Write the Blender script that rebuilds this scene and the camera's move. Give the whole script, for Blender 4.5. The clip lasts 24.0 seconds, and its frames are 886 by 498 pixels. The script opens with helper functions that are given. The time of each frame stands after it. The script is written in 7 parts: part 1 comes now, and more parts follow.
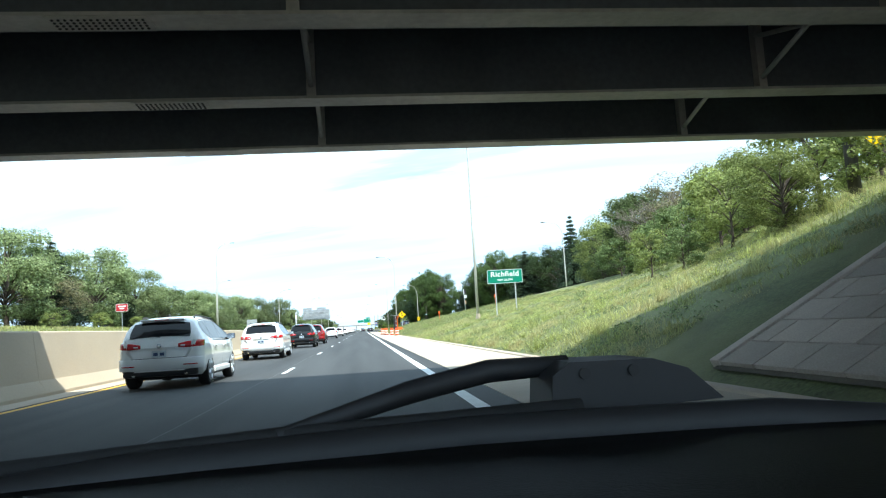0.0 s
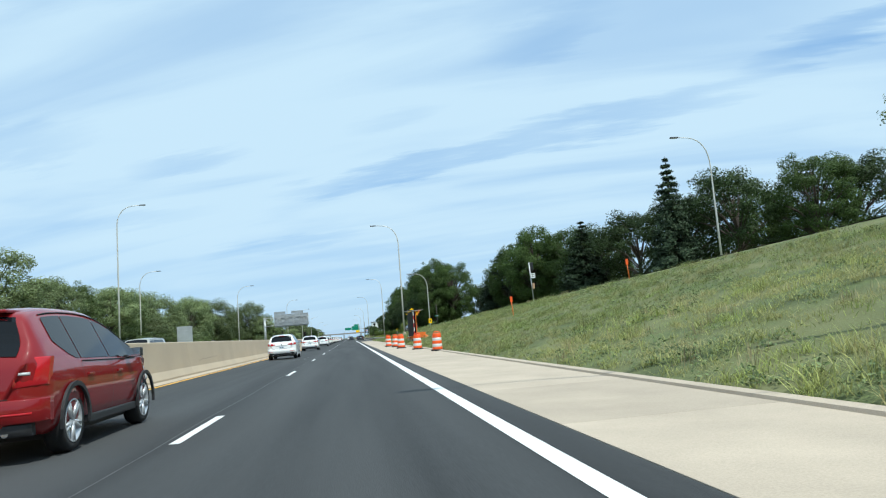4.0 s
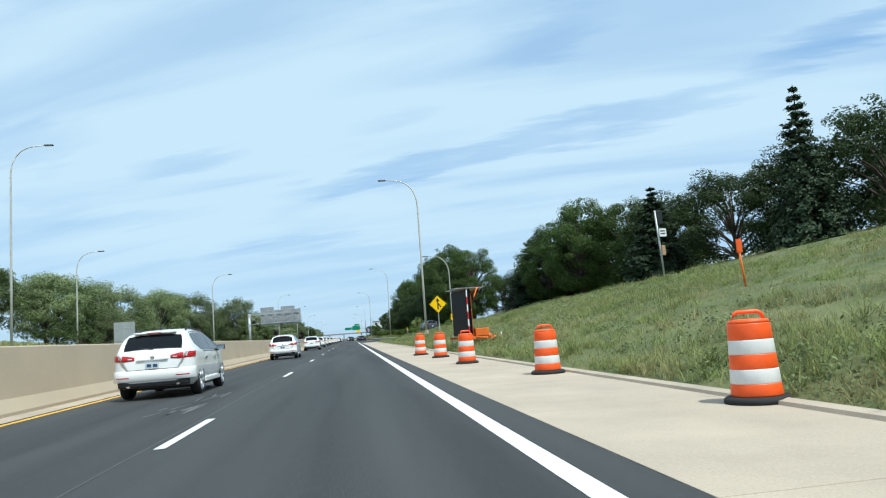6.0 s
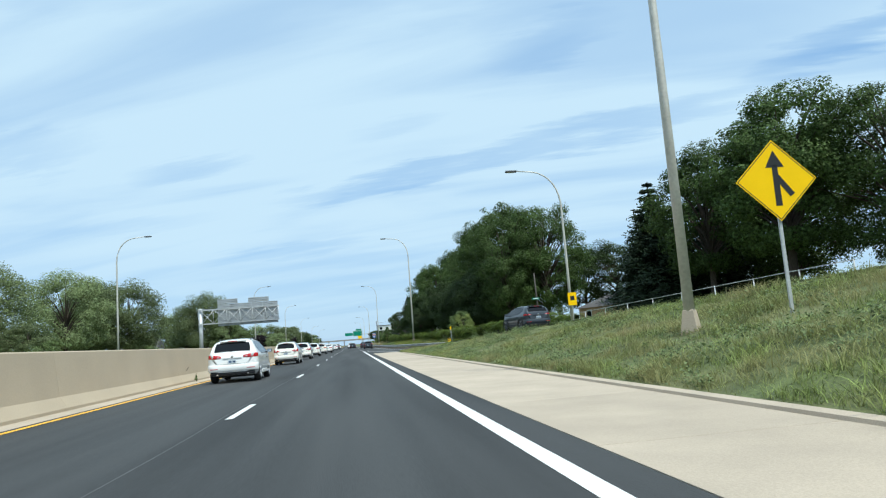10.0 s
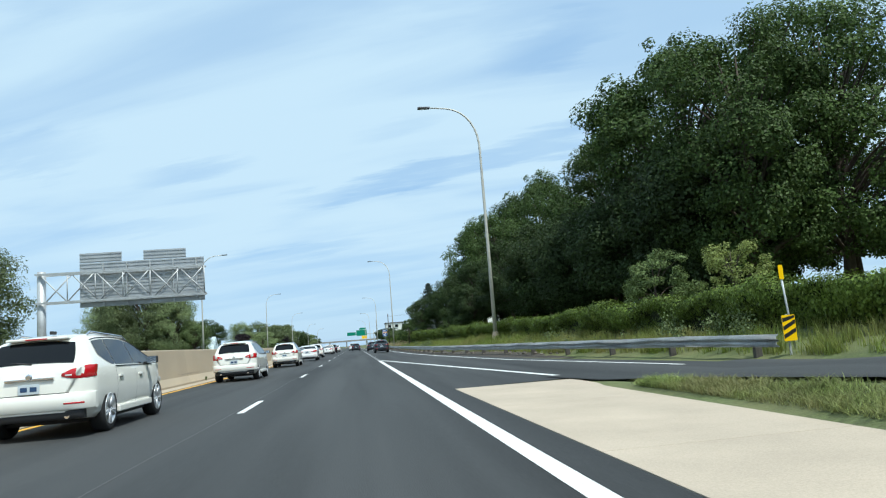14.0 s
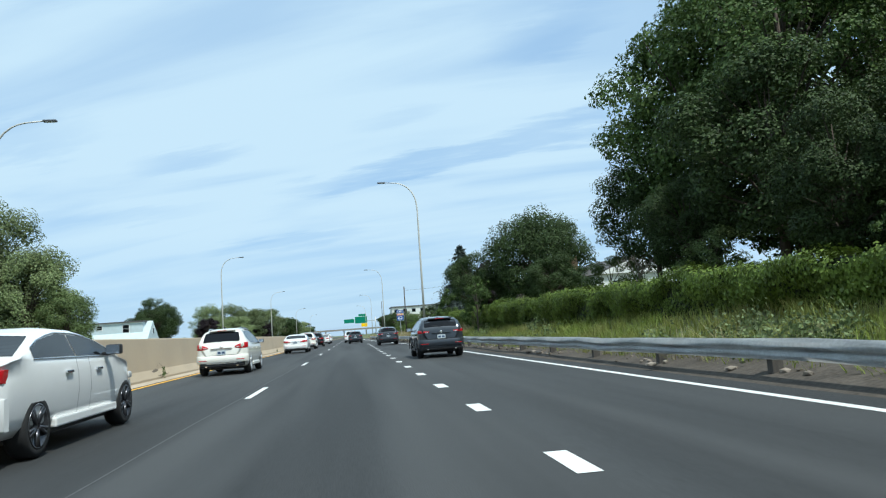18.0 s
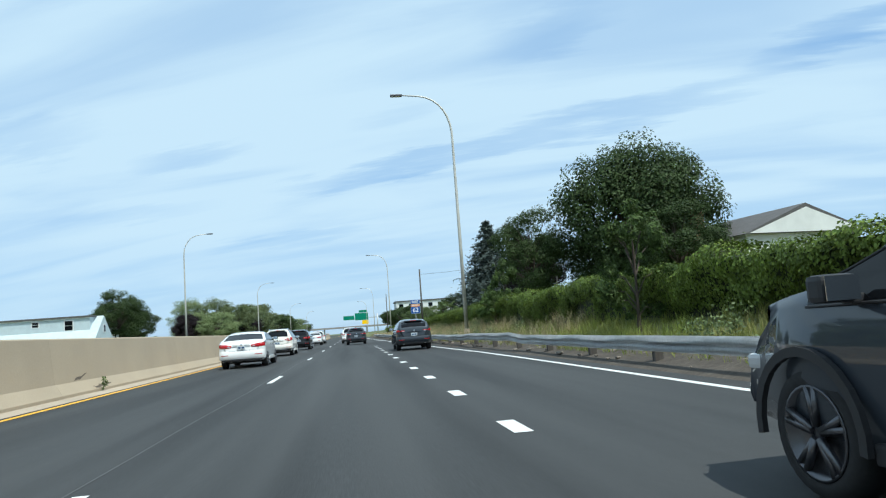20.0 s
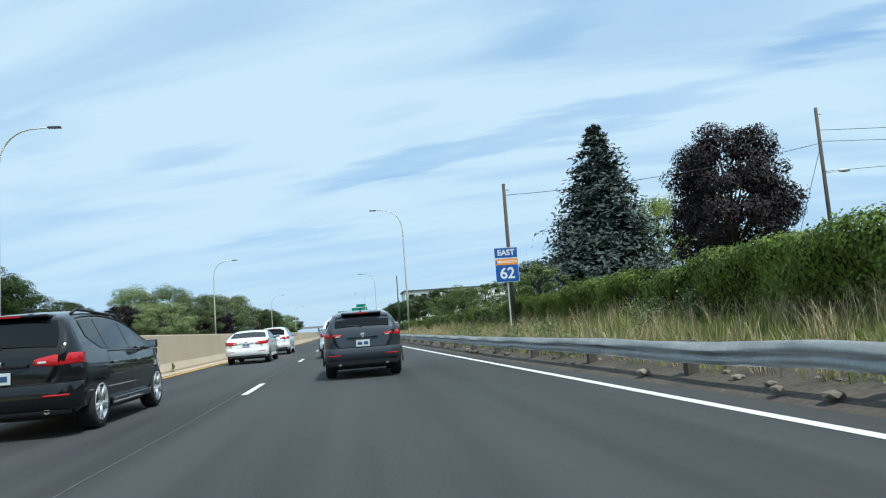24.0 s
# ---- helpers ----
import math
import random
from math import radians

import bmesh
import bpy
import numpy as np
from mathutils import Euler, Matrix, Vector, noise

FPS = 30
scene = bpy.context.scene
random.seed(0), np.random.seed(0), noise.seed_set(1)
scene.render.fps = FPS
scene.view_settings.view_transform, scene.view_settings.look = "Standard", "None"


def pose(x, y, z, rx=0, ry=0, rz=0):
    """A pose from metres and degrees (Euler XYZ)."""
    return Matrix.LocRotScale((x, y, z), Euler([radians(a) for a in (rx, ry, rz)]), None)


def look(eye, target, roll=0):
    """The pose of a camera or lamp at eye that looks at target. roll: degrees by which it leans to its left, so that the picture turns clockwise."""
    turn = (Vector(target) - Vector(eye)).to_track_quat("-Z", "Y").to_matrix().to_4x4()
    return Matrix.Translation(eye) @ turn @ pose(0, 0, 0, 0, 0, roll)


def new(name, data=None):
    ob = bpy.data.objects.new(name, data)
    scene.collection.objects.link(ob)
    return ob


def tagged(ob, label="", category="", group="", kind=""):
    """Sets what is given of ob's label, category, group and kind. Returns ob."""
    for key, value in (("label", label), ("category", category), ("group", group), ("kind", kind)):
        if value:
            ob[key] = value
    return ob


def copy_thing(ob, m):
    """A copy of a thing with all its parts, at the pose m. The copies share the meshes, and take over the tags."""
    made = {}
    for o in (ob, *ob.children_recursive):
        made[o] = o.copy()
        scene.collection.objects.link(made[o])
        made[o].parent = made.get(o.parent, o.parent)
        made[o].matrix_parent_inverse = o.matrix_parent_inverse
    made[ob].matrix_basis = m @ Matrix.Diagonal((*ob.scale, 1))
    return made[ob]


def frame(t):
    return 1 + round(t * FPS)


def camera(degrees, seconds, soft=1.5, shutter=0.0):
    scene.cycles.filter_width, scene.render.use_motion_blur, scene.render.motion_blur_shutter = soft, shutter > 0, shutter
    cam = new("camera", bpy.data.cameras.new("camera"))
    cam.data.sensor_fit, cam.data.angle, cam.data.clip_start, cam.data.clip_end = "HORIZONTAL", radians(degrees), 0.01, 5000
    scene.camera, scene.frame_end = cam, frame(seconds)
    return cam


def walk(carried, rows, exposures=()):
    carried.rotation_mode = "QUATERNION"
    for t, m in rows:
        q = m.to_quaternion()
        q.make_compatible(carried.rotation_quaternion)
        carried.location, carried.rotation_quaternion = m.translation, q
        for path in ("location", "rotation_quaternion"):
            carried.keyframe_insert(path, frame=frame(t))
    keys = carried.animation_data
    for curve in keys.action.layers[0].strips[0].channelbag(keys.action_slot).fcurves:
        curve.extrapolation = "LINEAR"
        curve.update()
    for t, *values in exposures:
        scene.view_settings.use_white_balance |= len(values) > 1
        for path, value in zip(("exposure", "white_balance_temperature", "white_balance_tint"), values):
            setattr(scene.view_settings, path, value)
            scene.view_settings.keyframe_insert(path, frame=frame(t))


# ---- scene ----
cam = camera(64.65, 24.0, soft=1.2)
EYE = 1.09


def aim(x, y, yaw, pitch, roll):
    """A pose from a place on the lane, the turn to the left, the tilt upwards and the lean to the left, in degrees."""
    a, b = radians(yaw), radians(pitch)
    eye = Vector((x, y, EYE))
    return look(eye, eye + Vector((-math.sin(a) * math.cos(b), math.cos(a) * math.cos(b), math.sin(b))), roll)


# seconds, across, along, yaw, pitch, roll
ROWS = [
    (0, 0.07, 0.87, -6.88, 6.15, -3.43),
    (0.5, 0.07, 7.48, -6.97, 6.37, -3.91),
    (1, 0.09, 14.10, -7.04, 6.69, -4.58),
    (1.5, 0.05, 20.75, -7.05, 6.65, -4.10),
    (2, 0.02, 27.33, -7.18, 6.75, -4.04),
    (2.5, 0.01, 34.30, -7.41, 6.81, -3.96),
    (4.5, -0.02, 65.73, -8.16, 6.56, -4.74),
    (5, -0.02, 73.52, -8.23, 6.62, -4.80),
    (5.5, 0.02, 81.11, -8.13, 6.65, -4.80),
    (6, 0.07, 88.54, -7.96, 6.66, -4.42),
    (6.5, 0.01, 95.96, -7.73, 6.79, -4.58),
    (7, -0.04, 103.35, -7.58, 6.92, -4.56),
    (7.5, -0.06, 110.56, -7.53, 7.08, -4.43),
    (8, -0.08, 117.71, -7.61, 7.10, -4.19),
    (8.5, 0.07, 124.96, -7.58, 7.34, -4.29),
    (9, 0.15, 132.11, -7.67, 7.41, -4.30),
    (9.5, 0.10, 138.74, -7.81, 7.37, -4.44),
    (10, -0.04, 145.58, -7.93, 7.21, -4.41),
    (10.5, -0.00, 152.70, -8.01, 7.26, -4.65),
    (12.5, 0.03, 182.04, -7.72, 7.45, -4.95),
    (13, 0.04, 189.61, -7.70, 7.41, -5.00),
    (13.5, 0.02, 197.39, -7.65, 7.28, -4.26),
    (14, 0.04, 205.23, -7.69, 7.31, -4.44),
    (14.5, 0.01, 213.20, -7.66, 7.02, -4.61),
    (15, -0.02, 221.18, -7.62, 6.82, -4.34),
    (15.5, -0.05, 229.02, -7.61, 6.72, -3.96),
    (16, -0.07, 236.68, -7.51, 6.72, -3.79),
    (16.5, -0.05, 244.30, -7.60, 6.46, -4.19),
    (17, -0.04, 251.72, -7.63, 6.36, -4.42),
    (17.5, -0.04, 258.79, -7.64, 6.33, -4.26),
    (18, -0.05, 265.64, -7.75, 6.48, -4.10),
    (18.5, -0.04, 272.38, -7.79, 6.36, -4.05),
    (20.5, -0.04, 298.99, -7.77, 6.29, -4.28),
    (21, -0.02, 305.50, -7.81, 6.31, -4.29),
    (21.5, -0.01, 311.96, -7.84, 6.37, -4.27),
    (22, -0.01, 318.27, -7.94, 6.41, -4.32),
    (22.5, -0.04, 324.37, -7.96, 6.46, -4.00),
    (23, -0.04, 330.22, -8.02, 6.36, -4.15),
    (23.5, -0.04, 335.98, -8.01, 6.23, -4.21),
    (24, -0.05, 341.76, -8.03, 6.14, -4.23),
]
walk(cam, [(t, aim(*r)) for t, *r in ROWS],
     exposures=[(t, e, 6050, 1) for t, e in ((0.0, 1.0), (0.3, 0.68), (0.6, 0.36), (1.0, 0.16), (1.5, 0.09), (2.0, 0.05), (2.5, 0.0), (24.0, 0.0))])

# ---- world and sun ----
SUN_TO = Vector((0.27, -0.42, 0.94)).normalized()
elev, turn = math.asin(SUN_TO.z), math.atan2(SUN_TO.x, SUN_TO.y)
world = bpy.data.worlds.new("sky")
scene.world = world
world.use_nodes = True
wt = world.node_tree
wt.nodes.clear()


def wnode(kind, **values):
    n = wt.nodes.new(kind)
    for k, v in values.items():
        n.inputs[k].default_value = v
    return n


wout = wt.nodes.new("ShaderNodeOutputWorld")
wbg = wt.nodes.new("ShaderNodeBackground")
sky = wt.nodes.new("ShaderNodeTexSky")
sky.sky_type, sky.sun_disc = "NISHITA", False
sky.sun_elevation, sky.sun_rotation = elev, turn
sky.air_density, sky.dust_density, sky.ozone_density = 1.0, 0.6, 1.5
wbg.inputs["Strength"].default_value = 0.13
wco = wt.nodes.new("ShaderNodeTexCoord")
# the cloud sheet: directions laid onto a flat ceiling, streaked along one heading
wsep = wt.nodes.new("ShaderNodeSeparateXYZ")
wt.links.new(wco.outputs["Generated"], wsep.inputs[0])
wz = wt.nodes.new("ShaderNodeMath")
wz.operation, wz.use_clamp = "MAXIMUM", False
wz.inputs[1].default_value = 0.0
wt.links.new(wsep.outputs["Z"], wz.inputs[0])
wz2 = wt.nodes.new("ShaderNodeMath")
wz2.operation = "ADD"
wz2.inputs[1].default_value = 0.16
wt.links.new(wz.outputs[0], wz2.inputs[0])
wdiv = wt.nodes.new("ShaderNodeVectorMath")
wdiv.operation = "DIVIDE"
wcomb = wt.nodes.new("ShaderNodeCombineXYZ")
for k in range(3):
    wt.links.new(wz2.outputs[0], wcomb.inputs[k])
wt.links.new(wco.outputs["Generated"], wdiv.inputs[0])
wt.links.new(wcomb.outputs[0], wdiv.inputs[1])
wmap = wt.nodes.new("ShaderNodeMapping")
wmap.vector_type = "TEXTURE"
wmap.inputs["Rotation"].default_value = (0, 0, radians(161))
wmap.inputs["Scale"].default_value = (2.4, 0.62, 1.0)
wt.links.new(wdiv.outputs[0], wmap.inputs["Vector"])
wn1 = wnode("ShaderNodeTexNoise", Scale=2.0, Detail=6.0, Roughness=0.48, Distortion=0.5)
wn2 = wnode("ShaderNodeTexNoise", Scale=0.9, Detail=3.0, Roughness=0.5)
wt.links.new(wmap.outputs[0], wn1.inputs["Vector"])
wt.links.new(wmap.outputs[0], wn2.inputs["Vector"])
wadd = wt.nodes.new("ShaderNodeMath")
wadd.operation = "ADD"
wt.links.new(wn1.outputs["Fac"], wadd.inputs[0])
wt.links.new(wn2.outputs["Fac"], wadd.inputs[1])
wramp = wt.nodes.new("ShaderNodeMapRange")
wramp.interpolation_type = "SMOOTHSTEP"
wramp.inputs["From Min"].default_value, wramp.inputs["From Max"].default_value = 0.80, 1.16
wramp.inputs["To Min"].default_value, wramp.inputs["To Max"].default_value = 0.50, 0.98
wt.links.new(wadd.outputs[0], wramp.inputs["Value"])


def wmath(op, a, b=None):
    n = wt.nodes.new("ShaderNodeMath")
    n.operation = op
    for k, v in enumerate((a, b)):
        if isinstance(v, (int, float)):
            n.inputs[k].default_value = v
        elif v is not None:
            wt.links.new(v, n.inputs[k])
    return n.outputs[0]


# blue rifts between the cloud streaks: heading and height of both ends in degrees, half width, depth
wdir = wt.nodes.new("ShaderNodeVectorMath")
wdir.operation = "NORMALIZE"
wt.links.new(wco.outputs["Generated"], wdir.inputs[0])
wds = wt.nodes.new("ShaderNodeSeparateXYZ")
wt.links.new(wdir.outputs[0], wds.inputs[0])
heading = wmath("MULTIPLY", wmath("ARCTAN2", wds.outputs["X"], wds.outputs["Y"]), 57.296)
rise = wmath("MULTIPLY", wmath("ARCSINE", wds.outputs["Z"]), 57.296)
wn3 = wnode("ShaderNodeTexNoise", Scale=7.0, Detail=5.0, Roughness=0.6)
wt.links.new(wmap.outputs[0], wn3.inputs["Vector"])
ruffle = wmath("SUBTRACT", wn3.outputs["Fac"], 0.5)
cloud = wramp.outputs[0]
for a0, e0, a1, e1, half, deep in ((-7.0, 11.3, 17.0, 15.0, 1.25, 0.62), (8.0, 14.3, 36.0, 16.6, 1.7, 0.55), (31.0, 16.9, 52.0, 20.6, 1.5, 0.55), (-17.0, 13.6, -6.5, 15.3, 1.0, 0.42),
                                   (-12.0, 7.0, 2.6, 8.6, 0.75, 0.40), (11.0, 21.6, 25.0, 23.6, 2.4, 0.26), (-32.0, 13.4, -17.5, 16.6, 2.0, 0.32), (0.0, 16.6, 10.0, 18.2, 0.8, 0.20), (-24.0, 9.2, -9.0, 11.0, 0.9, 0.20), (-34.0, 24.0, -10.0, 27.5, 1.6, 0.16)):
    am, em, ln = (a0 + a1) / 2, (e0 + e1) / 2, math.hypot(a1 - a0, e1 - e0)
    c, sn = (a1 - a0) / ln, (e1 - e0) / ln
    da, de = wmath("SUBTRACT", heading, am), wmath("SUBTRACT", rise, em)
    u = wmath("MULTIPLY", wmath("ADD", wmath("MULTIPLY", da, c), wmath("MULTIPLY", de, sn)), 2 / ln)
    v = wmath("MULTIPLY", wmath("ADD", wmath("SUBTRACT", wmath("MULTIPLY", de, c), wmath("MULTIPLY", da, sn)), wmath("MULTIPLY", ruffle, 3.2 * half)), 1 / half)
    inside = wmath("MAXIMUM", wmath("SUBTRACT", 1.0, wmath("ADD", wmath("MULTIPLY", u, u), wmath("MULTIPLY", v, v))), 0.0)
    cloud = wmath("SUBTRACT", cloud, wmath("MULTIPLY", wmath("POWER", inside, 1.35), deep * 0.92))
cloud = wmath("MAXIMUM", cloud, 0.05)
wmix = wt.nodes.new("ShaderNodeMix")
wmix.data_type = "RGBA"
wmix.inputs["B"].default_value = (5.05, 6.2, 7.25, 1)
# clearer pale blue low over the horizon
wlow = wt.nodes.new("ShaderNodeMapRange")
wlow.inputs["From Min"].default_value, wlow.inputs["From Max"].default_value = 0.0, 0.15
wlow.inputs["To Min"].default_value, wlow.inputs["To Max"].default_value = 0.55, 1.0
wt.links.new(wsep.outputs["Z"], wlow.inputs["Value"])
wt.links.new(wmath("MULTIPLY", cloud, wlow.outputs[0]), wmix.inputs["Factor"])
# thin high haze over the clear blue
whaze = wt.nodes.new("ShaderNodeMix")
whaze.data_type = "RGBA"
whaze.inputs["Factor"].default_value = 0.70
whaze.inputs["B"].default_value = (2.55, 4.2, 6.75, 1)
wt.links.new(sky.outputs[0], whaze.inputs["A"])
wt.links.new(whaze.outputs["Result"], wmix.inputs["A"])
wt.links.new(wmix.outputs["Result"], wbg.inputs["Color"])
wt.links.new(wbg.outputs[0], wout.inputs["Surface"])

sun_data = bpy.data.lights.new("sun", "SUN")
sun_data.energy, sun_data.angle, sun_data.color = 4.3, radians(0.53), (1.0, 0.95, 0.87)
sun = new("sun", sun_data)
sun.matrix_world = look(Vector((0, 0, 60)) + SUN_TO * 10, (0, 0, 60))


# ---- materials ----
def material(name, base, rough=0.6, metal=0.0, grain=0.0, grain_scale=30.0, stain=0.0, stain_scale=1.5, bump=0.0, bump_scale=60.0,
             emit=None, emit_strength=0.0, each=0.0, island=0.0, coat=0.0, stretch=(1, 1, 1), transmission=0.0, spec=0.5, tint=None, glow=0.0):
    m = bpy.data.materials.new(name)
    m.use_nodes = True
    nt = m.node_tree
    b = nt.nodes["Principled BSDF"]
    b.inputs["Roughness"].default_value, b.inputs["Metallic"].default_value = rough, metal
    b.inputs["Coat Weight"].default_value, b.inputs["Transmission Weight"].default_value = coat, transmission
    b.inputs["Coat Roughness"].default_value = 0.04
    b.inputs["Specular IOR Level"].default_value = spec
    b.inputs["Base Color"].default_value = (*base, 1)
    co = nt.nodes.new("ShaderNodeTexCoord")
    mp = nt.nodes.new("ShaderNodeMapping")
    mp.inputs["Scale"].default_value = stretch
    nt.links.new(co.outputs["Object"], mp.inputs[0])
    last = None

    def darken(fac_socket, low, high, last):
        r = nt.nodes.new("ShaderNodeMapRange")
        r.inputs["From Min"].default_value, r.inputs["From Max"].default_value = 0.25, 0.75
        r.inputs["To Min"].default_value, r.inputs["To Max"].default_value = low, high
        nt.links.new(fac_socket, r.inputs["Value"])
        if last is None:
            return r.outputs[0]
        k = nt.nodes.new("ShaderNodeMath")
        k.operation = "MULTIPLY"
        nt.links.new(last, k.inputs[0])
        nt.links.new(r.outputs[0], k.inputs[1])
        return k.outputs[0]

    for amount, scale, detail in ((grain, grain_scale, 3.0), (stain, stain_scale, 5.0)):
        if amount:
            n = nt.nodes.new("ShaderNodeTexNoise")
            n.inputs["Scale"].default_value, n.inputs["Detail"].default_value = scale, detail
            nt.links.new(mp.outputs[0], n.inputs["Vector"])
            last = darken(n.outputs["Fac"], 1 - amount, 1 + amount, last)
    if each:
        info = nt.nodes.new("ShaderNodeObjectInfo")
        last = darken(info.outputs["Random"], 1 - each, 1 + each, last)
    if island:
        geo = nt.nodes.new("ShaderNodeNewGeometry")
        last = darken(geo.outputs["Random Per Island"], 1 - island, 1 + island, last)
    if last is not None:
        hs = nt.nodes.new("ShaderNodeHueSaturation")
        hs.inputs["Color"].default_value = (*base, 1)
        nt.links.new(last, hs.inputs["Value"])
        src = hs.outputs[0]
        if tint:
            n = nt.nodes.new("ShaderNodeTexNoise")
            n.inputs["Scale"].default_value, n.inputs["Detail"].default_value = tint[1], 4.0
            nt.links.new(mp.outputs[0], n.inputs["Vector"])
            r = nt.nodes.new("ShaderNodeMapRange")
            r.inputs["From Min"].default_value, r.inputs["From Max"].default_value = 0.4, 0.65
            nt.links.new(n.outputs["Fac"], r.inputs["Value"])
            mx = nt.nodes.new("ShaderNodeMix")
            mx.data_type, mx.blend_type = "RGBA", "MIX"
            mx.inputs["B"].default_value = (*tint[0], 1)
            nt.links.new(r.outputs[0], mx.inputs["Factor"])
            nt.links.new(src, mx.inputs["A"])
            src = mx.outputs["Result"]
        nt.links.new(src, b.inputs["Base Color"])
    if bump:
        n = nt.nodes.new("ShaderNodeTexNoise")
        n.inputs["Scale"].default_value, n.inputs["Detail"].default_value = bump_scale, 4.0
        nt.links.new(mp.outputs[0], n.inputs["Vector"])
        k = nt.nodes.new("ShaderNodeBump")
        k.inputs["Strength"].default_value, k.inputs["Distance"].default_value = bump, 0.02
        nt.links.new(n.outputs["Fac"], k.inputs["Height"])
        nt.links.new(k.outputs[0], b.inputs["Normal"])
    if glow:
        # thin leaves let part of the light through
        thin = nt.nodes.new("ShaderNodeBsdfTranslucent")
        thin.inputs["Color"].default_value = (base[0] * 1.3, base[1] * 1.4, base[2] * 0.8, 1)
        if b.inputs["Base Color"].links:
            nt.links.new(b.inputs["Base Color"].links[0].from_socket, thin.inputs["Color"])
        both = nt.nodes.new("ShaderNodeMixShader")
        both.inputs[0].default_value = glow
        nt.links.new(b.outputs[0], both.inputs[1])
        nt.links.new(thin.outputs[0], both.inputs[2])
        nt.links.new(both.outputs[0], nt.nodes["Material Output"].inputs["Surface"])
    if emit:
        b.inputs["Emission Color"].default_value, b.inputs["Emission Strength"].default_value = (*emit, 1), emit_strength
    return m


ASPHALT = material("asphalt", (0.027, 0.028, 0.029), 0.85, grain=0.3, grain_scale=90, stain=0.5, stain_scale=1.3, bump=0.25, bump_scale=150, stretch=(1, 0.04, 1), tint=((0.050, 0.051, 0.052), 0.75))
CONCRETE_PALE = material("shoulder_concrete", (0.42, 0.348, 0.27), 0.9, grain=0.12, grain_scale=60, stain=0.14, stain_scale=0.7, bump=0.2, each=0.06)
CONCRETE_WALL = material("barrier_concrete", (0.425, 0.350, 0.255), 0.88, grain=0.06, grain_scale=30, stain=0.07, stain_scale=0.5, bump=0.15, bump_scale=30, each=0.02)
CONCRETE_GREY = material("slope_paving", (0.46, 0.39, 0.33), 0.9, grain=0.15, grain_scale=40, stain=0.2, stain_scale=1.2, bump=0.3, each=0.16)
PAINT_WHITE = material("road_paint_white", (0.72, 0.72, 0.70), 0.6, grain=0.10, grain_scale=50, stain=0.12, stain_scale=2.5)
PAINT_YELLOW = material("road_paint_yellow", (0.80, 0.42, 0.02), 0.6, grain=0.10, grain_scale=50, stain=0.15, stain_scale=2.0)
GROUND = material("verge_soil_grass", (0.090, 0.112, 0.038), 0.95, grain=0.5, grain_scale=16, stain=0.4, stain_scale=0.9, bump=1.0, bump_scale=22, tint=((0.150, 0.155, 0.062), 0.4))
GRASS = material("grass_blades", (0.215, 0.262, 0.088), 0.7, island=0.4, stain=0.5, stain_scale=1.1, tint=((0.32, 0.30, 0.145), 0.5), spec=0.15, glow=0.35)
# own yellow-green, with extra brightness put into the colour for a dim bank
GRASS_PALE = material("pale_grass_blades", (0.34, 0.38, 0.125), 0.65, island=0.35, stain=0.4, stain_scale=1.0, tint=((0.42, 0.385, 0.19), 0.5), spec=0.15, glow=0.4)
GRASS_LUSH = material("lush_grass_blades", (0.20, 0.25, 0.055), 0.65, island=0.3, stain=0.3, stain_scale=0.5, tint=((0.27, 0.26, 0.09), 0.4), spec=0.25, glow=0.4)
DRY_GRASS = material("dry_grass", (0.33, 0.28, 0.16), 0.8, island=0.4, stain=0.2, stain_scale=0.4, spec=0.2)
WEEDS = material("weed_leaves", (0.155, 0.20, 0.085), 0.6, island=0.4, spec=0.3, glow=0.25)
LEAF = material("leaves", (0.072, 0.112, 0.032), 0.55, island=0.35, each=0.15, spec=0.16, glow=0.25)
LEAF_DARK = material("leaves_dark", (0.050, 0.076, 0.027), 0.55, island=0.35, each=0.12, spec=0.16, glow=0.2)
LEAF_LIGHT = material("leaves_light", (0.23, 0.27, 0.085), 0.55, island=0.35, each=0.2, spec=0.2, glow=0.38)
LEAF_MID = material("leaves_mid", (0.120, 0.162, 0.060), 0.55, island=0.35, each=0.2, spec=0.18, glow=0.3)
# leaf colour lightened to stand for sun on the crowns beyond the barrier
LEAF_SUNLIT = material("leaves_sunlit_green", (0.200, 0.245, 0.113), 0.55, island=0.35, each=0.25, spec=0.2, glow=0.35)
LEAF_OLIVE = material("leaves_olive", (0.215, 0.20, 0.105), 0.6, island=0.4, each=0.2, spec=0.3, glow=0.3)
LEAF_PURPLE = material("leaves_purple", (0.019, 0.012, 0.015), 0.55, island=0.5, spec=0.2)
NEEDLE = material("needles", (0.036, 0.055, 0.029), 0.6, island=0.35, each=0.2, spec=0.15)
NEEDLE_BLUE = material("needles_blue", (0.070, 0.090, 0.080), 0.6, island=0.35, spec=0.15)
IVY = material("ivy_leaves", (0.125, 0.172, 0.034), 0.55, island=0.35, stain=0.25, stain_scale=0.5, spec=0.14, glow=0.04)
BARK = material("bark", (0.075, 0.058, 0.045), 0.95, grain=0.3, grain_scale=14, bump=0.7, bump_scale=18, stretch=(1, 1, 0.25))
TWIG = material("bare_twigs", (0.19, 0.16, 0.135), 0.9, grain=0.2, grain_scale=20)
GALV = material("galvanised_steel", (0.52, 0.53, 0.535), 0.5, 0.45, grain=0.12, grain_scale=18, stain=0.16, stain_scale=2.0, bump=0.05)
POLE_STEEL = material("weathered_pole_steel", (0.58, 0.555, 0.50), 0.5, 0.2, grain=0.12, grain_scale=12, stain=0.15, stain_scale=1.0)
